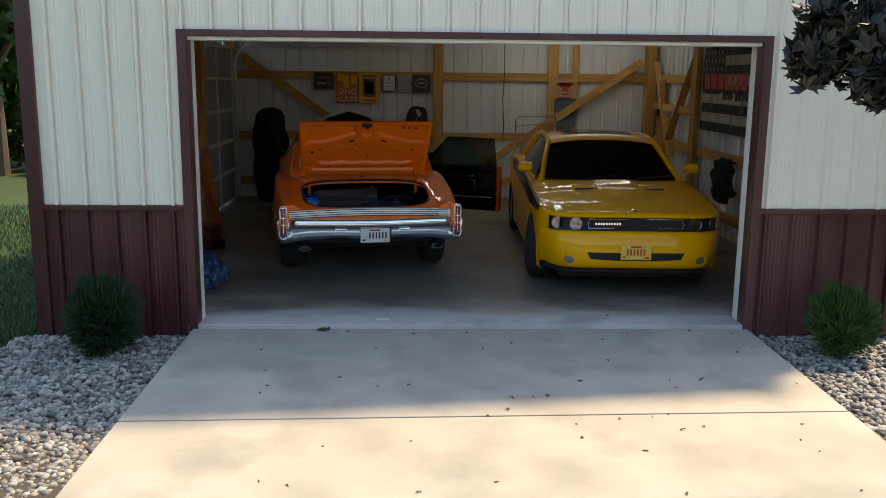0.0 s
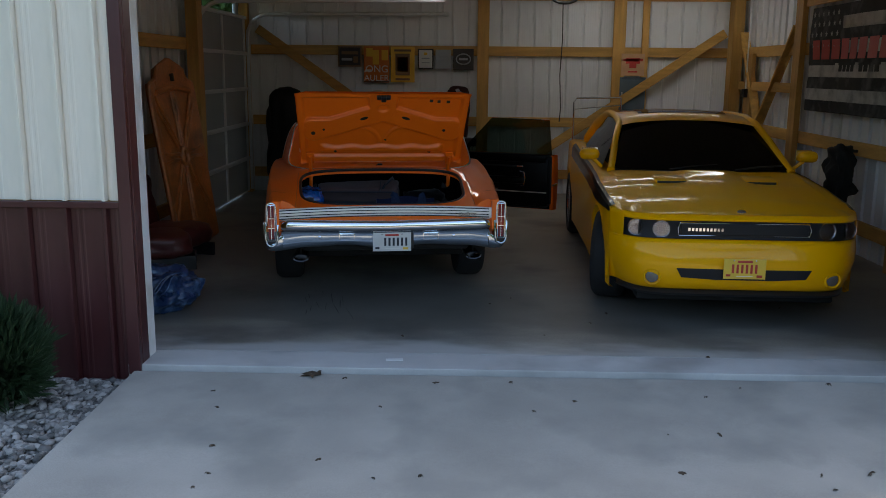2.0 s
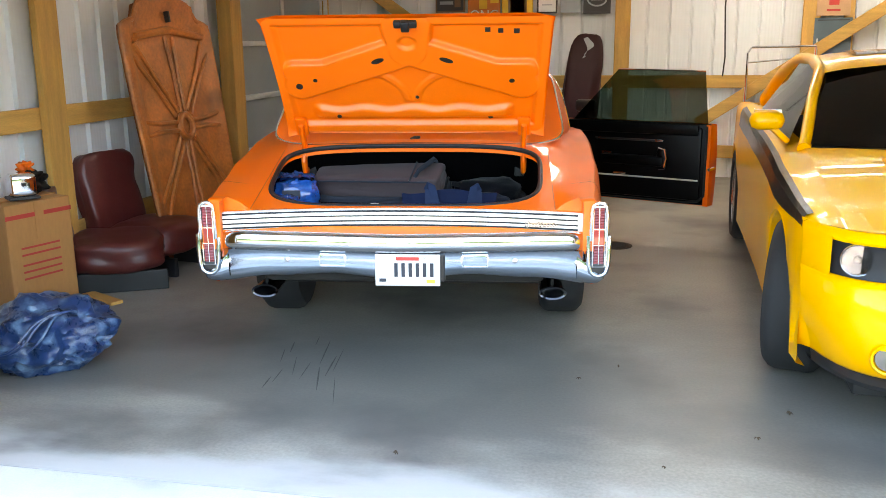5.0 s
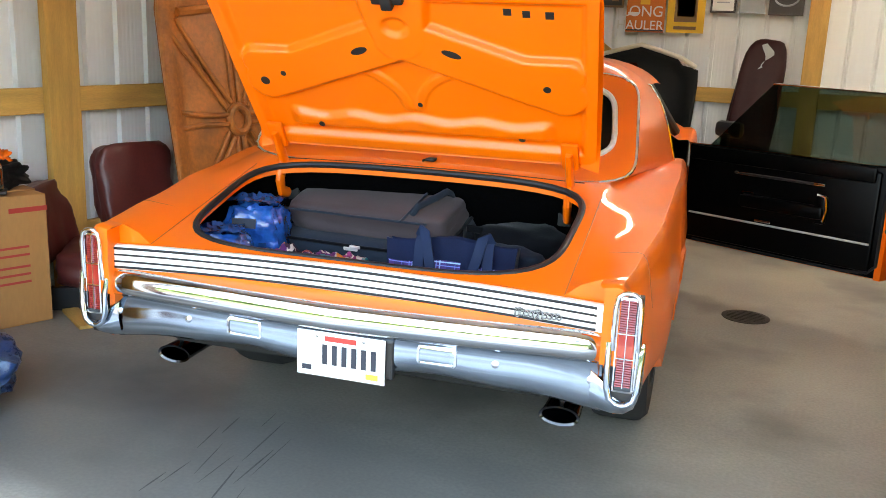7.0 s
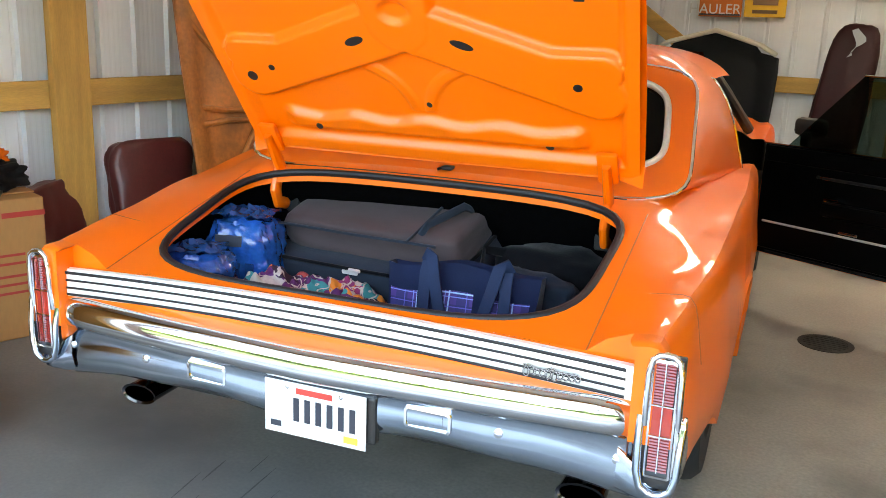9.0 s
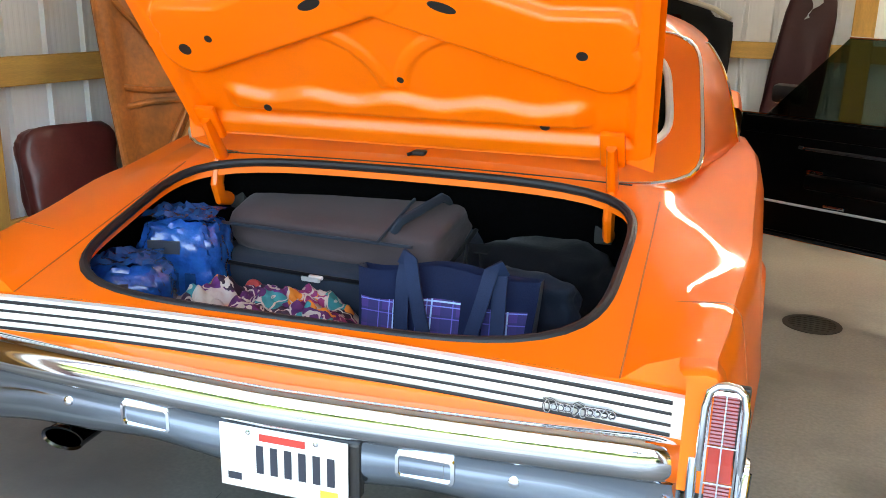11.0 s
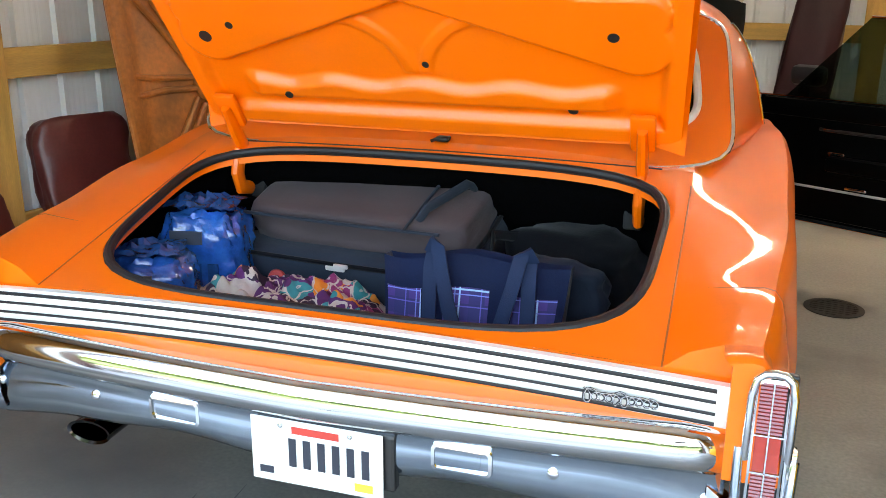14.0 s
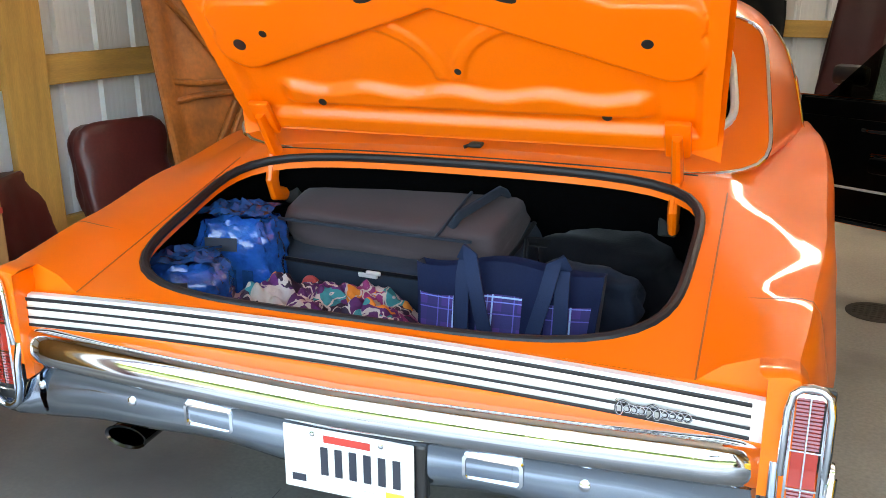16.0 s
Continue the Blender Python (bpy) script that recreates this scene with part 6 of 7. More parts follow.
for k in range(12):
    y = F1 - 0.72 - 0.112 * k
    spart("print_bar", cloth(y - 0.085, y, FZ0 + 0.44, FZ0 + 0.53, 0.009), M_FLAGK if k % 5 else M_FLAGW, fl)
sw = thing("switch_box", "small dark electrical box on a pine post", "switch box")
part("case", bx(WX - 0.19, WX - 0.131, 7.1, 7.2, 1.5, 1.62, 0.006), M_BLACK, sw)
part("conduit", tube(bmesh.new(), [(WX - 0.15, 7.15, 1.62), (WX - 0.15, 7.15, 2.9)], 0.01, 8), M_RUNG, sw)
part("backing_board", bx(WX - 0.132, WX - 0.081, 7.0, 7.3, 0.9, 2.1, 0.004), M_WOOD, sw)
hz = thing("hanging_jacket", "dark work jacket hanging on the side wall", "jacket")
pad("jacket", hz, WX - 0.34, WX - 0.15, 3.35, 3.75, 0.55, 1.12, Matrix(), mat("dark_cloth", (0.010, 0.012, 0.012), 0.85, var=0.3), puff=0.10, p=3)
part("hook", bx(WX - 0.30, WX - 0.08, 3.53, 3.57, 1.05, 1.08, 0.005), M_BLACK, hz)

# dark tyre scuffs on the floor
M_SCUFF = mat("tyre_scuff", (0.085, 0.08, 0.075), 0.6, var=0.5, scale=20, fine=90, bump=0.05)


vs, fs = [], []
for k in range(12):
    x0, y0 = -1.55 + 0.16 * math.sin(k * 2.7) + 0.012 * k, 1.65 - 0.055 * k
    ln, w_ = 0.14 + 0.22 * math.sin(k * 1.7) ** 2, 0.0022 + 0.002 * math.sin(k * 4.1) ** 2
    ang = 0.20 + 0.10 * math.sin(k * 3.3)
    o = len(vs)
    for i in range(7):
        q = i / 6
        taper = w_ * math.sin(math.pi * (0.08 + 0.84 * q))
        px, py = x0 + math.sin(ang) * ln * q, y0 - math.cos(ang) * ln * q
        vs += [(px - taper, py, 0.0008), (px + taper, py, 0.0008)]
    fs += [(o + 2 * i, o + 2 * i + 2, o + 2 * i + 3, o + 2 * i + 1) for i in range(6)]
me = bpy.data.meshes.new("tyre_scuffs")
me.from_pydata(vs, [], fs)
me.materials.append(M_SCUFF)
tagged(new("tyre_scuffs", me), "dark rubber scuff marks on the garage floor", "floor marks", kind="stuff")
bd = thing("floor_board", "short loose pine board on the floor", "board", Matrix.Translation((-3.12, 2.08, 0.001)) @ pose(0, 0, 0, 0, 0, 62))
part("plank", bx(-0.04, 0.04, -0.17, 0.17, 0, 0.02, 0.003), M_WOODY, bd)

# ---- luggage in the trunk ----
MCM = Matrix.Translation((-0.95, 1.097, 0)) @ pose(0, 0, 0, 0, 0, 8.3)
TF = 0.562
M_GREY = mat("grey_nylon", (0.062, 0.045, 0.048), 0.75, spec=0.15, var=0.15, scale=5, fine=260, bump=0.25, sheen=0.08)
M_SLATE = mat("slate_nylon", (0.018, 0.026, 0.040), 0.75, spec=0.12, var=0.2, scale=5, fine=260, bump=0.25, sheen=0.08)
M_NAVY = mat("navy_canvas", (0.006, 0.012, 0.040), 0.8, spec=0.12, var=0.25, scale=6, fine=220, bump=0.25, sheen=0.1)
M_STRAP = mat("navy_webbing", (0.012, 0.024, 0.062), 0.75, spec=0.2, var=0.2, scale=8, fine=300, bump=0.3)
M_BLACKN = mat("black_nylon", (0.003, 0.0033, 0.0045), 0.85, spec=0.08, var=0.3, scale=6, fine=200, bump=0.3, sheen=0.08)


def local(x, y, z=TF, rz=0, rx=0):
    return MCM @ Matrix.Translation((x, y, z)) @ pose(0, 0, 0, rx, 0, rz)


su = thing("suitcase", "soft grey suitcase with a slate lower half lying flat", "suitcase", local(-0.20, 0.935, TF + 0.065, -5, 15), group="luggage in the trunk")
pad("lower_shell", su, -0.36, 0.36, -0.22, 0.30, 0.0, 0.155, Matrix(), M_SLATE, puff=0.004, p=16)
pad("upper_shell", su, -0.335, 0.35, -0.14, 0.30, 0.14, 0.262, Matrix(), M_GREY, puff=0.010, p=12)
bm = bmesh.new()
tube(bm, [(-0.345, -0.215, 0.15), (0.0, -0.222, 0.152), (0.345, -0.215, 0.15), (0.36, 0.0, 0.15), (0.355, 0.28, 0.15)], 0.007, 8)
part("zip", bm, M_BLACKN, su)
bm = bmesh.new()
tube(bm, [(-0.31, -0.17, 0.255), (0.0, -0.185, 0.262), (0.30, -0.17, 0.256)], 0.005, 8)
part("piping", bm, M_SLATE, su)
bm = bmesh.new()
tube(bm, [(0.20, -0.18, 0.262), (0.20, 0.05, 0.268), (0.195, 0.26, 0.262)], 0.005, 8)
part("seam", bm, M_SLATE, su)
bm = bmesh.new()
box(bm, -0.03, 0.03, -0.232, -0.222, 0.135, 0.15, 0.004)
box(bm, 0.0, 0.045, -0.238, -0.228, 0.15, 0.162, 0.004)
spart("zip_pull", bm, M_SILVER, su, "bright metal zip pull")
bm = bmesh.new()
tube(bm, [(0.22, -0.12, 0.262), (0.24, -0.10, 0.292), (0.30, 0.05, 0.297), (0.31, 0.09, 0.264)], 0.014, 8, flat=0.5)
spart("handle", bm, M_SLATE, su)


# plaid tote
def plaid(name):
    m = bpy.data.materials.new(name)
    m.use_nodes = True
    nt = m.node_tree
    n, l = nt.nodes, nt.links
    b = n["Principled BSDF"]
    b.inputs["Roughness"].default_value = 0.8
    tc = n.new("ShaderNodeTexCoord")
    sep = n.new("ShaderNodeSeparateXYZ")
    l.new(tc.outputs["Object"], sep.inputs[0])
    col = None
    base = n.new("ShaderNodeRGB")
    base.outputs[0].default_value = (0.060, 0.028, 0.18, 1)
    col = base.outputs[0]

    def band(axis, period, width, phase, colour, soft):
        nonlocal col
        mul = n.new("ShaderNodeMath")
        mul.operation = 'MULTIPLY_ADD'
        l.new(sep.outputs[axis], mul.inputs[0])
        mul.inputs[1].default_value, mul.inputs[2].default_value = 1 / period, phase + 50
        fr = n.new("ShaderNodeMath")
        fr.operation = 'FRACT'
        l.new(mul.outputs[0], fr.inputs[0])
        lt = n.new("ShaderNodeMath")
        lt.operation = 'LESS_THAN'
        l.new(fr.outputs[0], lt.inputs[0])
        lt.inputs[1].default_value = width
        k = n.new("ShaderNodeMath")
        k.operation = 'MULTIPLY'
        l.new(lt.outputs[0], k.inputs[0])
        k.inputs[1].default_value = soft
        mx = n.new("ShaderNodeMix")
        mx.data_type = 'RGBA'
        l.new(k.outputs[0], mx.inputs[0])
        l.new(col, mx.inputs[6])
        mx.inputs[7].default_value = (*colour, 1)
        col = mx.outputs[2]

    band("X", 0.10, 0.42, 0.05, (0.018, 0.022, 0.11), 0.75)
    band("Z", 0.10, 0.42, 0.30, (0.018, 0.022, 0.11), 0.75)
    for axis, ph in (("X", 0.32), ("Z", 0.55)):
        band(axis, 0.10, 0.045, ph, (0.40, 0.62, 0.90), 0.85)
        band(axis, 0.10, 0.030, ph + 0.12, (0.22, 0.30, 0.80), 0.75)
        band(axis, 0.10, 0.030, ph + 0.42, (0.16, 0.14, 0.60), 0.6)
    l.new(col, b.inputs["Base Color"])
    ns = n.new("ShaderNodeTexNoise")
    ns.inputs["Scale"].default_value = 210
    l.new(tc.outputs["Object"], ns.inputs["Vector"])
    bp = n.new("ShaderNodeBump")
    bp.inputs["Strength"].default_value, bp.inputs["Distance"].default_value = 0.25, 0.004
    l.new(ns.outputs[0], bp.inputs["Height"])
    l.new(bp.outputs[0], b.inputs["Normal"])
    return m


M_PLAID = plaid("blue_plaid")
tb = thing("tote_bag", "navy canvas tote bag with purple plaid front panels", "tote bag", local(0.19, 0.645, TF, 3, -8), group="luggage in the trunk")


def tote_skin(u, v, front):
    """u -1..1 across, v 0..1 up."""
    w = 0.225 + 0.02 * v
    y = (-0.085 + 0.03 * v) if front else (0.085 - 0.04 * v)
    y += 0.010 * math.sin(u * 6 + v * 3) * v
    return (u * w, y + (0.02 if front else -0.02) * (u ** 4), v * (0.225 + 0.012 * math.cos(u * 4)))


bm = bmesh.new()
NU = 24
loop = lambda v, k: [(tote_skin(-1 + 2 * i / NU, v, True)[0] * k, tote_skin(-1 + 2 * i / NU, v, True)[1], tote_skin(-1 + 2 * i / NU, v, True)[2]) for i in range(NU + 1)] + [(tote_skin(1 - 2 * i / NU, v, False)[0] * k, tote_skin(1 - 2 * i / NU, v, False)[1], tote_skin(1 - 2 * i / NU, v, False)[2]) for i in range(NU + 1)]
strip(bm, [loop(v / 8, 1.0) for v in range(9)] + [[(x, y * 0.7, z - 0.01) for x, y, z in loop(1.0, 0.97)], [(x, y * 0.6, 0.08) for x, y, z in loop(0.5, 0.9)]], closed=True)
spart("body", bm, M_NAVY, tb, angle=60)
for u0, u1 in ((-0.96, -0.55), (-0.30, 0.20), (0.46, 0.92)):
    bm = bmesh.new()
    rows = []
    for j in range(7):
        v = 0.02 + 0.63 * j / 6
        rows.append([(tote_skin(u0 + (u1 - u0) * i / 8, v, True)[0], tote_skin(u0 + (u1 - u0) * i / 8, v, True)[1] - 0.003, tote_skin(u0 + (u1 - u0) * i / 8, v, True)[2]) for i in range(9)])
    strip(bm, rows)
    spart("plaid_panel", bm, M_PLAID, tb, "purple and blue plaid cloth panel")
def ribbon(bm, pts, width, thick=0.004):
    """A flat strap along pts, its width across x."""
    rows = []
    for i, p in enumerate(pts):
        a, b = Vector(pts[max(0, i - 1)]), Vector(pts[min(len(pts) - 1, i + 1)])
        d = (b - a).normalized()
        side = Vector((d.z, 0, -d.x))
        side = side.normalized() if side.length > 0.2 else Vector((1, 0, 0))
        out = side.cross(d).normalized() * thick
        p = Vector(p)
        rows.append([p - side * width / 2 - out, p + side * width / 2 - out, p + side * width / 2 + out, p - side * width / 2 + out])
    strip(bm, rows, closed=True)
    return bm


for ps in (((-0.115, -0.050, 0.232), (-0.100, -0.066, 0.262), (-0.088, -0.082, 0.250), (-0.072, -0.096, 0.19), (-0.050, -0.106, 0.11), (-0.020, -0.112, 0.02)),
           ((0.150, -0.045, 0.225), (0.138, -0.064, 0.252), (0.124, -0.082, 0.240), (0.110, -0.096, 0.17), (0.090, -0.106, 0.09), (0.070, -0.112, 0.01)),
           ((-0.100, -0.092, 0.01), (-0.104, -0.088, 0.10), (-0.106, -0.080, 0.20), (-0.104, -0.066, 0.235)),
           ((0.150, -0.092, 0.01), (0.150, -0.088, 0.10), (0.148, -0.080, 0.19), (0.146, -0.064, 0.228))):
    spart("strap", ribbon(bmesh.new(), ps, 0.036), M_STRAP, tb, "navy webbing strap", angle=60)


# flowered cloth bag
def floral(name):
    m = bpy.data.materials.new(name)
    m.use_nodes = True
    nt = m.node_tree
    n, l = nt.nodes, nt.links
    b = n["Principled BSDF"]
    b.inputs["Roughness"].default_value = 0.75
    tc = n.new("ShaderNodeTexCoord")
    wob = n.new("ShaderNodeTexNoise")
    wob.inputs["Scale"].default_value = 12
    l.new(tc.outputs["Object"], wob.inputs["Vector"])
    mixv = n.new("ShaderNodeMix")
    mixv.data_type = 'VECTOR'
    mixv.inputs[0].default_value = 0.10
    l.new(tc.outputs["Object"], mixv.inputs[4])
    l.new(wob.outputs["Color"], mixv.inputs[5])
    v = n.new("ShaderNodeTexVoronoi")
    v.inputs["Scale"].default_value = 21
    l.new(mixv.outputs[1], v.inputs["Vector"])
    sep = n.new("ShaderNodeSeparateColor")
    l.new(v.outputs["Color"], sep.inputs[0])
    r = n.new("ShaderNodeValToRGB")
    r.color_ramp.interpolation = 'CONSTANT'
    cols = [(0.0, (0.075, 0.008, 0.085)), (0.36, (0.02, 0.006, 0.025)), (0.51, (0.42, 0.36, 0.33)), (0.57, (0.01, 0.20, 0.21)), (0.66, (0.22, 0.02, 0.12)), (0.76, (0.62, 0.20, 0.02)), (0.82, (0.42, 0.38, 0.32)), (0.87, (0.09, 0.012, 0.12))]
    e = r.color_ramp.elements
    e[0].position, e[0].color = cols[0][0], (*cols[0][1], 1)
    e[1].position, e[1].color = cols[1][0], (*cols[1][1], 1)
    for p, c in cols[2:]:
        q = e.new(p)
        q.color = (*c, 1)
    l.new(sep.outputs[0], r.inputs[0])
    # ring marks inside the blooms
    rg_ = n.new("ShaderNodeMath")
    rg_.operation = 'SINE'
    ml = n.new("ShaderNodeMath")
    ml.operation = 'MULTIPLY'
    ml.inputs[1].default_value = 13
    l.new(v.outputs["Distance"], ml.inputs[0])
    l.new(ml.outputs[0], rg_.inputs[0])
    lt = n.new("ShaderNodeMath")
    lt.operation = 'GREATER_THAN'
    lt.inputs[1].default_value = 0.82
    l.new(rg_.outputs[0], lt.inputs[0])
    mx = n.new("ShaderNodeMix")
    mx.data_type = 'RGBA'
    l.new(lt.outputs[0], mx.inputs[0])
    l.new(r.outputs[0], mx.inputs[6])
    mx.inputs[7].default_value = (0.45, 0.39, 0.34, 1)
    l.new(mx.outputs[2], b.inputs["Base Color"])
    return m


fb = thing("flowered_bag", "crumpled purple, white and teal flowered cloth bag", "cloth bag", local(-0.36, 0.53, TF, 4), group="luggage in the trunk")
bm = bmesh.new()
bmesh.ops.create_grid(bm, x_segments=90, y_segments=50, size=1)
for v in bm.verts:
    x, y = v.co.x, v.co.y
    f = max(0, 1 - (abs(x) ** 2.6)) ** 0.5 * max(0, 1 - abs(y) ** 2.6) ** 0.5
    p = Vector((x * 3.2, y * 1.8, 0))
    h = 0.165 * f * (0.75 + 0.55 * noise.noise(p * 0.9 + Vector((3, 1, 0)))) + 0.045 * f * abs(noise.noise(p * 2.3)) + 0.018 * f * noise.noise(p * 6)
    v.co = Vector((x * 0.36 * (1 + 0.08 * noise.noise(Vector((y * 2, 5, 0)))), y * 0.165 * (1 + 0.12 * noise.noise(Vector((x * 2, 9, 0)))), max(0.0, h) + 0.002))
spart("cloth", bm, floral("flowered_cloth"), fb, angle=80)
bm = bmesh.new()
tube(bm, [(0.19, -0.06, 0.03), (0.23, -0.075, 0.05), (0.27, -0.07, 0.03)], 0.012, 8, flat=0.5)
spart("handle", bm, mat("tan_leather", (0.45, 0.16, 0.04), 0.5, var=0.2), fb, "tan leather handle")

# blue ice packs in film
M_ICE = mat("blue_film", (0.003, 0.075, 0.34), 0.14, var=0.55, scale=16, fine=60, bump=0.9, coat=0.8, stains=(0.008, 0.11, 0.38), stain_scale=13)
M_CLEAR = mat("clear_film", (0.006, 0.05, 0.17), 0.25, spec=0.3, var=0.4, scale=14, fine=70, bump=0.5)


def bottle_pack(label, m, w, d, h, clear):
    pk = thing("bottle_pack", label, "bottle pack", m, group="bottle packs")
    bm = bmesh.new()
    bmesh.ops.create_cube(bm, size=2)
    bmesh.ops.subdivide_edges(bm, edges=bm.edges[:], cuts=15, use_grid_fill=True)
    for v in bm.verts:
        c = v.co
        c = c * (abs(c.x) ** 4 + abs(c.y) ** 4 + abs(c.z) ** 4) ** (-0.25)
        k = 1 + 0.12 * noise.noise(c * 2.6 + Vector((w * 40, 0, 0))) + 0.10 * abs(noise.noise(c * 5.5)) + 0.05 * noise.noise(c * 11) - 0.10 * sstep(0.2, 1.0, c.z)
        v.co = Vector((c.x * w / 2 * k, c.y * d / 2 * k, max(0, h / 2 + c.z * h / 2 * k)))
    spart("film", bm, M_ICE, pk, angle=40)
    bm = bmesh.new()
    bmesh.ops.create_grid(bm, x_segments=14, y_segments=14, size=1)
    for v in bm.verts:
        k = Vector((v.co.x * 2.5 + w * 30, v.co.y * 2.5, 1))
        v.co = Vector((v.co.x * w * 0.42, v.co.y * d * 0.42, h * 0.98 + 0.016 * abs(noise.noise(k)) + 0.045 * (1 - v.co.length_squared / 2) * abs(noise.noise(k * 1.7))))
    spart("film_top", bm, M_CLEAR, pk, "clear crinkled film", angle=20)
    part("label_bar", bx(-w * 0.28, w * 0.1, -d * 0.53, -d * 0.50, h * 0.68, h * 0.80), M_INK, pk)
    for k in range(3):
        part("label_bar", bx(-w * 0.25 + k * w * 0.2, -w * 0.13 + k * w * 0.2, -d * 0.545, -d * 0.51, h * 0.30, h * 0.5), M_CLEAR, pk)
    return pk


bottle_pack("blue film-wrapped bottle pack, partly crushed", local(-0.66, 0.44, TF, 30), 0.25, 0.19, 0.225, False)
bottle_pack("tall blue film-wrapped bottle pack", local(-0.615, 0.67, TF, 12), 0.24, 0.20, 0.305, True)

# dark backpack and small things
bk = thing("backpack", "black nylon backpack lying behind the tote", "backpack", local(0.38, 1.0, TF, -10), group="luggage in the trunk")
pad("main_pouch", bk, -0.18, 0.2, -0.16, 0.2, 0.0, 0.25, Matrix(), M_BLACKN, puff=0.05, p=3)
pad("front_pouch", bk, -0.15, 0.16, -0.23, -0.10, 0.02, 0.19, Matrix(), M_SLATE, puff=0.03, p=3)
bm = bmesh.new()
tube(bm, [(-0.12, -0.12, 0.22), (-0.16, -0.2, 0.24), (-0.14, -0.26, 0.16), (-0.1, -0.25, 0.06)], 0.016, 8, flat=0.4)
spart("strap", bm, M_BLACKN, bk)
part("zip_pull", bx(0.02, 0.03, -0.24, -0.225, 0.14, 0.17, 0.003), M_CHROME, bk)
# bundle takes the same near-black liner colour as the trunk well
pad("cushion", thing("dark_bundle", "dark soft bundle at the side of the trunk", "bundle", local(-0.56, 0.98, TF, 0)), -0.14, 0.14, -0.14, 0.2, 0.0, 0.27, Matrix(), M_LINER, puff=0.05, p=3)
rt = thing("strap_reel", "small red ratchet strap reel beside the suitcase", "strap reel", local(-0.42, 0.735, TF, 0))
spart("reel", lathe(bmesh.new(), [(0.032, 0), (0.036, 0.01), (0.036, 0.035), (0.03, 0.045)], 18, Matrix.Translation((0, 0, 0.075)) @ pose(0, 0, 0, 70) @ Matrix.Scale(0.8, 4)), M_INKR, rt)
part("foot", bx(-0.03, 0.03, -0.02, 0.03, 0.0, 0.08, 0.008), M_RUBBER, rt)

# ---- outside ----
M_STONE = mat("river_stone", (0.215, 0.205, 0.19), 0.7, var=0.25, scale=30, fine=160, bump=0.2)


def per_island(m, lo, hi):
    """Varies the value of a material stone by stone."""
    nt = m.node_tree
    n, l = nt.nodes, nt.links
    b = n["Principled BSDF"]
    src = b.inputs["Base Color"].links[0].from_socket
    g = n.new("ShaderNodeNewGeometry")
    mr = n.new("ShaderNodeMapRange")
    mr.inputs[3].default_value, mr.inputs[4].default_value = lo, hi
    l.new(g.outputs["Random Per Island"], mr.inputs[0])
    h = n.new("ShaderNodeHueSaturation")
    l.new(mr.outputs[0], h.inputs["Value"])
    l.new(src, h.inputs["Color"])
    l.new(h.outputs[0], b.inputs["Base Color"])


per_island(M_STONE, 0.35, 2.0)


def scatter(name, label, cat, pts_fn, count, proto, material, smooth=False):
    """Many small pieces in one mesh. pts_fn gives a matrix a piece."""
    vs, fs = [], []
    pv, pf = proto
    for k in range(count):
        m = pts_fn(k)
        if m is None:
            continue
        o = len(vs)
        vs.extend((m @ Vector(p))[:] for p in pv)
        fs.extend([tuple(i + o for i in f) for f in pf])
    me = bpy.data.meshes.new(name)
    me.from_pydata(vs, [], fs)
    me.materials.append(material)
    if smooth:
        for p in me.polygons:
            p.use_smooth = True
    ob = new(name, me)
    return tagged(ob, label, cat, kind="stuff")


bm = bmesh.new()
bmesh.ops.create_icosphere(bm, subdivisions=1, radius=1)
for v in bm.verts:
    v.co *= 1 + 0.22 * noise.noise(v.co * 1.7)
STONE = ([tuple(v.co) for v in bm.verts], [tuple(w.index for w in f.verts) for f in bm.faces])
bm.free()
for s in (-1, 1):
    edge_l = 5.0 if s > 0 else 3.95
    bed = link_mesh("gravel_bed", bx(*sorted((s * 2.44, s * edge_l)), -6.0, Y0 - 0.02, -0.32, -0.15), M_SOIL)
    tagged(bed, "dark soil bed under the stones", "bed", kind="structure")

    def place(k, s=s):
        u = random.random()
        x = 2.45 + random.random() * ((edge_l - 2.5) if s > 0 else 1.48)
        y = Y0 - 0.03 - 4.2 * random.random() ** 1.15
        if s < 0 and x > 3.95:
            return None
        r = 0.014 + 0.020 * random.random() ** 1.7
        return Matrix.Translation((s * x, y, -0.135 + 0.035 * random.random() - 0.018 * (-y - 0.3))) @ Euler((random.gauss(0, 0.35), random.gauss(0, 0.35), random.random() * 6)).to_matrix().to_4x4() @ Matrix.Diagonal((r * 1.35, r, r * 0.65, 1))

    scatter("gravel", "pale grey and tan river stones beside the drive", "gravel", place, 12000 if s < 0 else 13000, STONE, M_STONE, True)

# evergreen shrubs
M_NEEDLE = mat("dark_needles", (0.022, 0.052, 0.016), 0.7, var=0.4, scale=20, fine=80, bump=0.0)
M_NEEDLE2 = mat("green_needles", (0.045, 0.10, 0.02), 0.7, var=0.4, scale=20, fine=80, bump=0.0)
M_BARK = mat("bark", (0.09, 0.06, 0.04), 0.9, var=0.4, scale=10, fine=60, bump=0.6)
SPRIG = ([(0, 0, 0), (0.010, 0, 0.045), (-0.010, 0, 0.045), (0, 0.010, 0.045), (0, -0.010, 0.045), (0, 0, 0.11)], [(0, 1, 5), (0, 5, 2), (0, 3, 5), (0, 5, 4)])


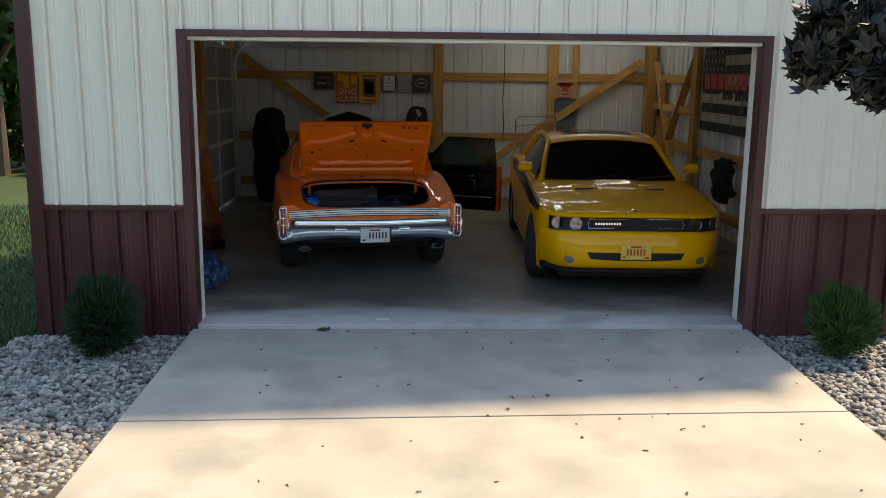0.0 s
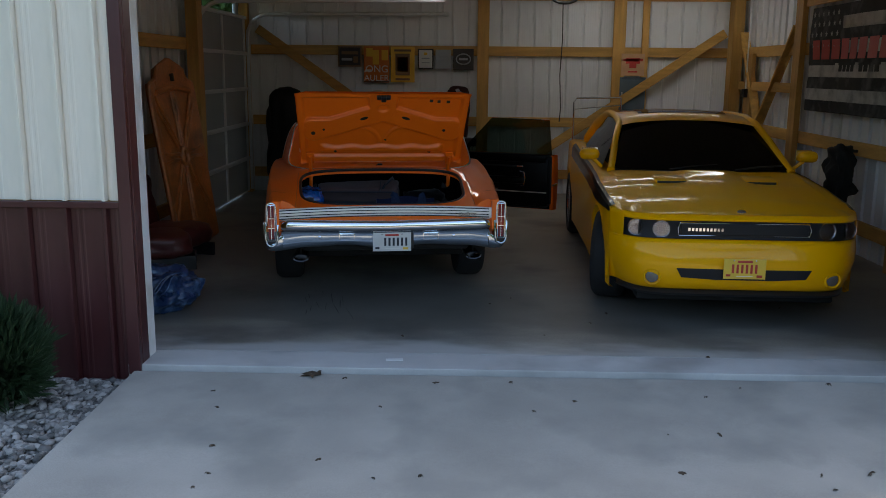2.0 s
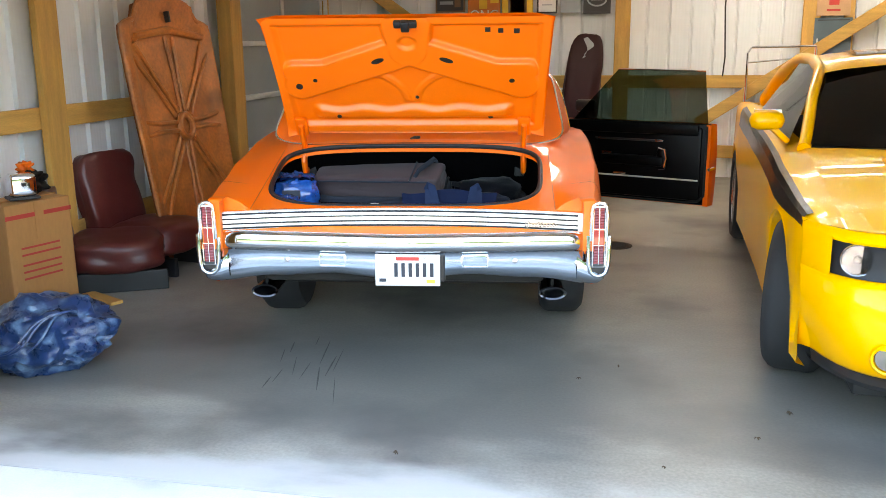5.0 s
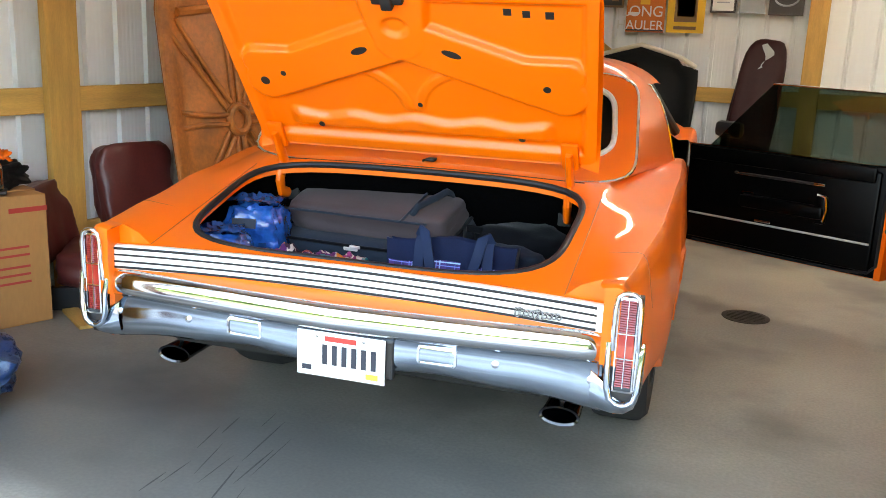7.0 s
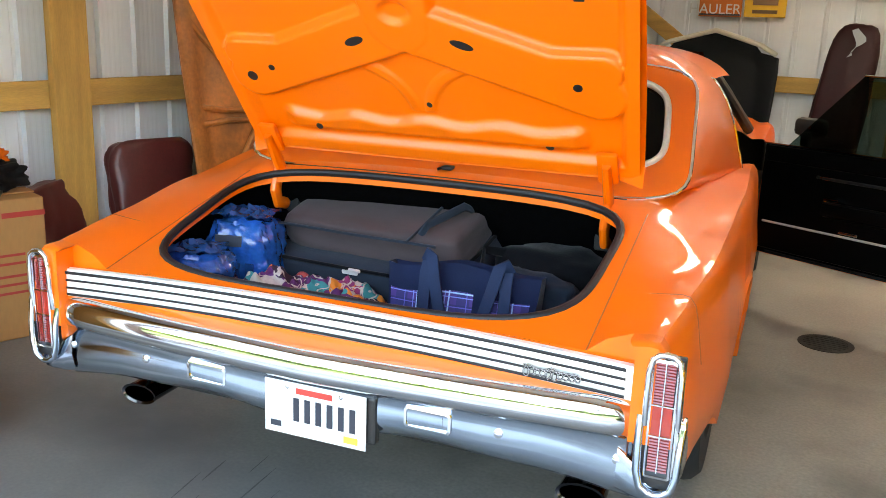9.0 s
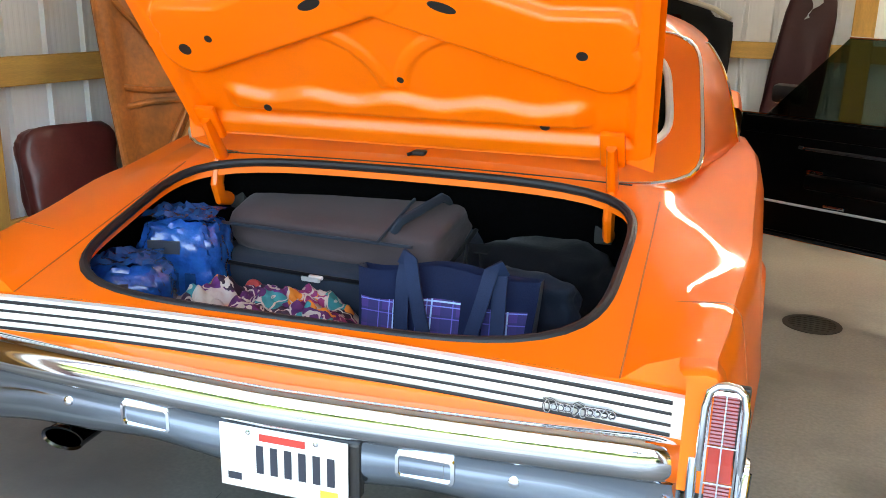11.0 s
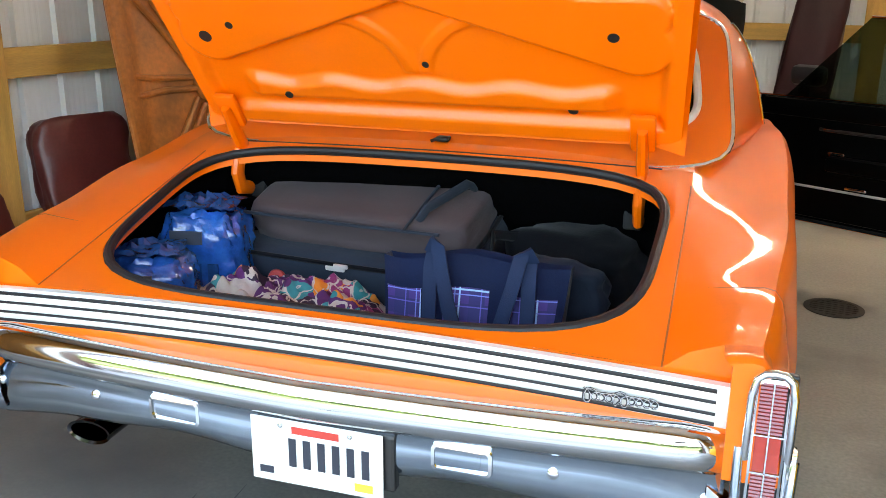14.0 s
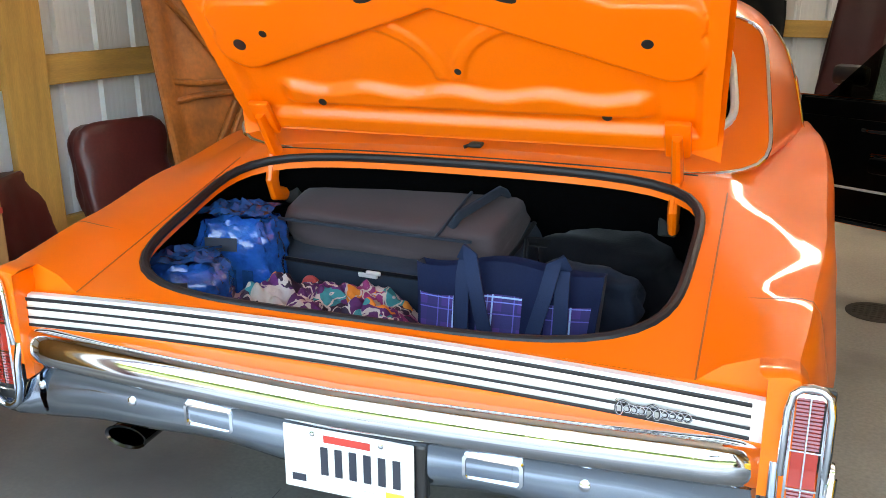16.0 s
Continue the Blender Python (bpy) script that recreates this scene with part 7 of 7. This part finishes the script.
def shrub(label, x, y, r, h, material, upright):
    sh = thing("shrub", label, "shrub", Matrix.Translation((x, y, -0.14)), group="shrubs beside the opening")
    bm = bmesh.new()
    for k in range(7):
        a = k * 0.9
        tube(bm, [(0, 0, 0), (0.05 * math.cos(a), 0.05 * math.sin(a), h * 0.3), (r * 0.6 * math.cos(a), r * 0.6 * math.sin(a), h * 0.7)], [0.014, 0.01, 0.004], 6)
    part("stem", bm, M_BARK, sh)
    vs, fs = [], []
    for k in range(5200):
        d = Vector((random.gauss(0, 1), random.gauss(0, 1), random.gauss(0, 1))).normalized()
        q = random.random() ** 0.45
        lump = 0.82 + 0.30 * noise.noise(d * 2.4 + Vector((x, 0, 0)))
        p = Vector((d.x * r * q * lump, d.y * r * q * lump, h * 0.5 + d.z * h * 0.5 * q * lump))
        if p.z < 0.02:
            continue
        up = (d * (0.55 if upright else 1.0) + Vector((random.gauss(0, 0.35), random.gauss(0, 0.35), 0.75 + random.gauss(0, 0.3)))).normalized()
        m = Matrix.Translation(p) @ up.to_track_quat('Z', 'Y').to_matrix().to_4x4() @ Matrix.Scale(0.55 + 0.6 * random.random(), 4)
        o = len(vs)
        vs.extend((m @ Vector(c))[:] for c in SPRIG[0])
        fs.extend([tuple(i + o for i in f) for f in SPRIG[1]])
    me = bpy.data.meshes.new("foliage")
    me.from_pydata(vs, [], fs)
    me.materials.append(material)
    ob = new("foliage", me)
    ob.parent = sh
    tagged(ob, kind="stuff")
    return sh


shrub("dark green rounded evergreen shrub in the stone bed", -3.03, -0.80, 0.30, 0.66, M_NEEDLE, False)
shrub("bright green spiky evergreen shrub in the stone bed", 3.02, -0.85, 0.29, 0.60, M_NEEDLE2, True)

# lawn blades near the path
BLADE = ([(-0.004, 0, 0), (0.004, 0, 0), (0.002, 0.008, 0.035), (0, 0.02, 0.06)], [(0, 1, 2), (0, 2, 3)])


def blade(k):
    x, y = -3.98 - 7 * random.random() ** 1.4, -4.0 + 12 * random.random()
    return Matrix.Translation((x, y, -0.22)) @ pose(0, 0, 0, random.uniform(-25, 25), random.uniform(-25, 25), random.uniform(0, 360)) @ Matrix.Scale(0.8 + 0.7 * random.random(), 4)


M_GRASS = mat("grass_blades", (0.035, 0.085, 0.016), 0.7, var=0.4, scale=2, fine=20, bump=0.0)
scatter("grass", "short green lawn grass beside the building", "grass", blade, 60000, BLADE, M_GRASS)

# trees
M_LEAFD = mat("dark_maple_leaf", (0.022, 0.020, 0.016), 0.45, var=0.4, scale=8, fine=40, bump=0.0)
M_LEAFG = mat("green_leaf", (0.045, 0.095, 0.02), 0.5, var=0.45, scale=3, fine=30, bump=0.0)
MAPLE = ([(0, 0, 0), (0.03, 0.02, 0.004), (0.065, 0.01, -0.006), (0.045, 0.045, 0.004), (0.06, 0.085, -0.008), (0.025, 0.07, 0.004), (0, 0.125, -0.012), (-0.025, 0.07, 0.004), (-0.06, 0.085, -0.008), (-0.045, 0.045, 0.004), (-0.065, 0.01, -0.006), (-0.03, 0.02, 0.004)],
         [(0, 1, 2, 3), (0, 3, 4, 5), (0, 5, 6, 7), (0, 7, 8, 9), (0, 9, 10, 11)])


def leaves(parent, centres, count, size, material, proto):
    vs, fs = [], []
    for k in range(count):
        c, r = random.choice(centres)
        d = Vector((random.gauss(0, 1), random.gauss(0, 1), random.gauss(0, 1)))
        p = Vector(c) + d.normalized() * r * random.random() ** 0.5
        m = Matrix.Translation(p) @ pose(0, 0, 0, random.uniform(60, 200), random.uniform(-50, 50), random.uniform(0, 360)) @ Matrix.Scale(size * (0.6 + 0.7 * random.random()), 4)
        o = len(vs)
        vs.extend((m @ Vector(q))[:] for q in proto[0])
        fs.extend([tuple(i + o for i in f) for f in proto[1]])
    me = bpy.data.meshes.new("crown")
    me.from_pydata(vs, [], fs)
    me.materials.append(material)
    ob = new("crown", me)
    ob.parent = parent
    tagged(ob, kind="stuff")
    return ob


def tree(name, label, x, y, h, limbs, centres, count, size, material, proto=MAPLE, r0=0.14):
    tr = thing(name, label, name.replace("_", " "), Matrix.Translation((x, y, -0.22)), group="" if name == "maple_tree" else "trees and bushes across the lawn")
    bm = bmesh.new()
    tube(bm, [(0, 0, 0), (0.03, 0.02, h * 0.2), (-0.03, 0.05, h * 0.5), (0.04, 0, h * 0.95)], [r0 * 1.3, r0, r0 * 0.75, r0 * 0.2], 10)
    spart("trunk", bm, M_BARK, tr)
    for pts in limbs:
        bm = bmesh.new()
        n_ = len(pts)
        tube(bm, pts, [r0 * 0.45 * (1 - 0.85 * i / (n_ - 1)) for i in range(n_)], 8)
        spart("limb", bm, M_BARK, tr)
    leaves(tr, centres, count, size, material, proto)
    return tr


TX, TY = 5.35, -2.2
near = [((-3.42, -0.22, 2.72), 0.16), ((-3.2, -0.3, 2.8), 0.2), ((-3.0, -0.1, 2.85), 0.22), ((-3.1, -0.35, 2.62), 0.18), ((-2.75, -0.2, 2.75), 0.22), ((-2.95, -0.25, 2.98), 0.22), ((-2.5, 0, 3.0), 0.3), ((-3.35, -0.2, 2.92), 0.16)]
near = [((a - 0.22, b - 0.42, c - 0.27), r) for (a, b, c), r in near]
crown = near * 2 + [((random.uniform(1.2, 3.6), random.uniform(-1.4, 1.6), random.uniform(3.4, 6.0)), 0.6) for k in range(16)]
tree("maple_tree", "dark-leaved maple whose branch hangs beside the wall", TX, TY, 5.6,
     [[(0, 0, 2.2), (-1.0, 0, 2.9), (-2.3, -0.4, 2.9), (-3.35, -0.6, 2.58)], [(0, 0, 2.8), (0.8, 0.6, 3.8), (1.2, 1.0, 4.8)], [(0, 0, 3.2), (1.2, 0.7, 4.2), (2.4, 1.0, 5.2)], [(0, 0, 3.0), (1.0, -0.9, 4.0), (2.2, -1.3, 4.9)]], crown, 2600, 0.95, M_LEAFD)
CLUMP = ([(0, 0, 0), (0.10, 0.05, 0.02), (0.03, 0.16, -0.03), (-0.09, 0.07, 0.02), (0.02, 0.06, 0.10)], [(0, 1, 2), (0, 2, 3), (0, 4, 1), (0, 3, 4)])
for k in range(16):
    x, y = -9.0 - 2.4 * (k % 6) - random.random() * 2, 9 + (k // 6) * 7 + random.random() * 4 + (k % 6) * 1.2
    hh = 6 + 3 * random.random()
    cs = [((random.gauss(0, 1.1), random.gauss(0, 1.1), hh * (0.30 + 0.62 * random.random())), 0.8) for q in range(16)]
    tree("tree", "full green shade tree across the lawn", x, y, hh, [[(0, 0, hh * 0.35), (0.8, 0.4, hh * 0.6), (1.2, 0.6, hh * 0.8)], [(0, 0, hh * 0.4), (-0.8, -0.3, hh * 0.65), (-1.1, -0.5, hh * 0.8)]], cs, 2300, 2.0, M_LEAFG, CLUMP, 0.2)
for k in range(7):
    x, y = -6.6 - 1.5 * k, 13 + 0.6 * k
    cs = [((random.gauss(0, 0.5), random.gauss(0, 0.5), 0.25 + 0.9 * random.random()), 0.4) for q in range(8)]
    tree("bush", "leafy green bush at the edge of the lawn", x, y, 1.1, [[(0, 0, 0.1), (0.3, 0.1, 0.6), (0.4, 0.2, 0.9)]], cs, 900, 1.0, M_LEAFG, CLUMP, 0.05)

# far belt of woods right round


def far_leaf(k):
    a = random.random() * 2 * math.pi
    r = 55 + 14 * random.random()
    top = 7 + 4 * noise.noise(Vector((a * 5, 0, 0))) + 2 * noise.noise(Vector((a * 17, 3, 0)))
    return Matrix.Translation((r * math.cos(a), r * math.sin(a), -0.2 + top * random.random() ** 0.8)) @ pose(0, 0, 0, random.uniform(0, 360), random.uniform(0, 360), random.uniform(0, 360)) @ Matrix.Scale(9 + 6 * random.random(), 4)


scatter("far_woods", "distant belt of green trees round the lawn", "woods", far_leaf, 9000, CLUMP, M_LEAFG)

# leaf litter on the drive and floor
M_LITTER = mat("dry_leaf", (0.07, 0.045, 0.025), 0.8, var=0.5, scale=30, fine=90, bump=0.1)


def litter(k):
    x, y = random.uniform(-2.3, 2.3), -0.35 - 4.5 * random.random()
    if k % 9 == 0:
        y = random.uniform(-0.25, 1.6)
    z = (drive_z(y) if y < -0.32 else 0.0) + 0.004
    return Matrix.Translation((x, y, z)) @ pose(0, 0, 0, random.uniform(-15, 15), random.uniform(-15, 15), random.uniform(0, 360)) @ Matrix.Diagonal((0.08 + 0.2 * random.random(), 0.12 + 0.55 * random.random() ** 2, 1, 1))


scatter("leaf_litter", "small dry leaf bits scattered on the concrete", "leaf litter", litter, 75, MAPLE, M_LITTER)
lf = thing("dead_leaf", "curled dark dead leaf lying at the door seam", "leaf", Matrix.Translation((-1.24, -0.37, drive_z(-0.37) + 0.004)) @ pose(0, 0, 0, 0, 0, 70))
bm = bmesh.new()
for f in MAPLE[1]:
    bm.faces.new([bm.verts.new(Vector(MAPLE[0][i]) * 1.3 + Vector((0, 0, 0.02 * abs(MAPLE[0][i][0]) * 10))) for i in f])
part("blade", bm, M_LITTER, lf)
wp = thing("paper_scrap", "small scrap of white paper on the threshold", "paper", Matrix.Translation((-0.80, -0.16, 0.003)) @ pose(0, 0, 0, 0, 0, 6))
part("sheet", bx(-0.055, 0.055, -0.022, 0.022, 0, 0.004, 0.001), M_PAPERW, wp)
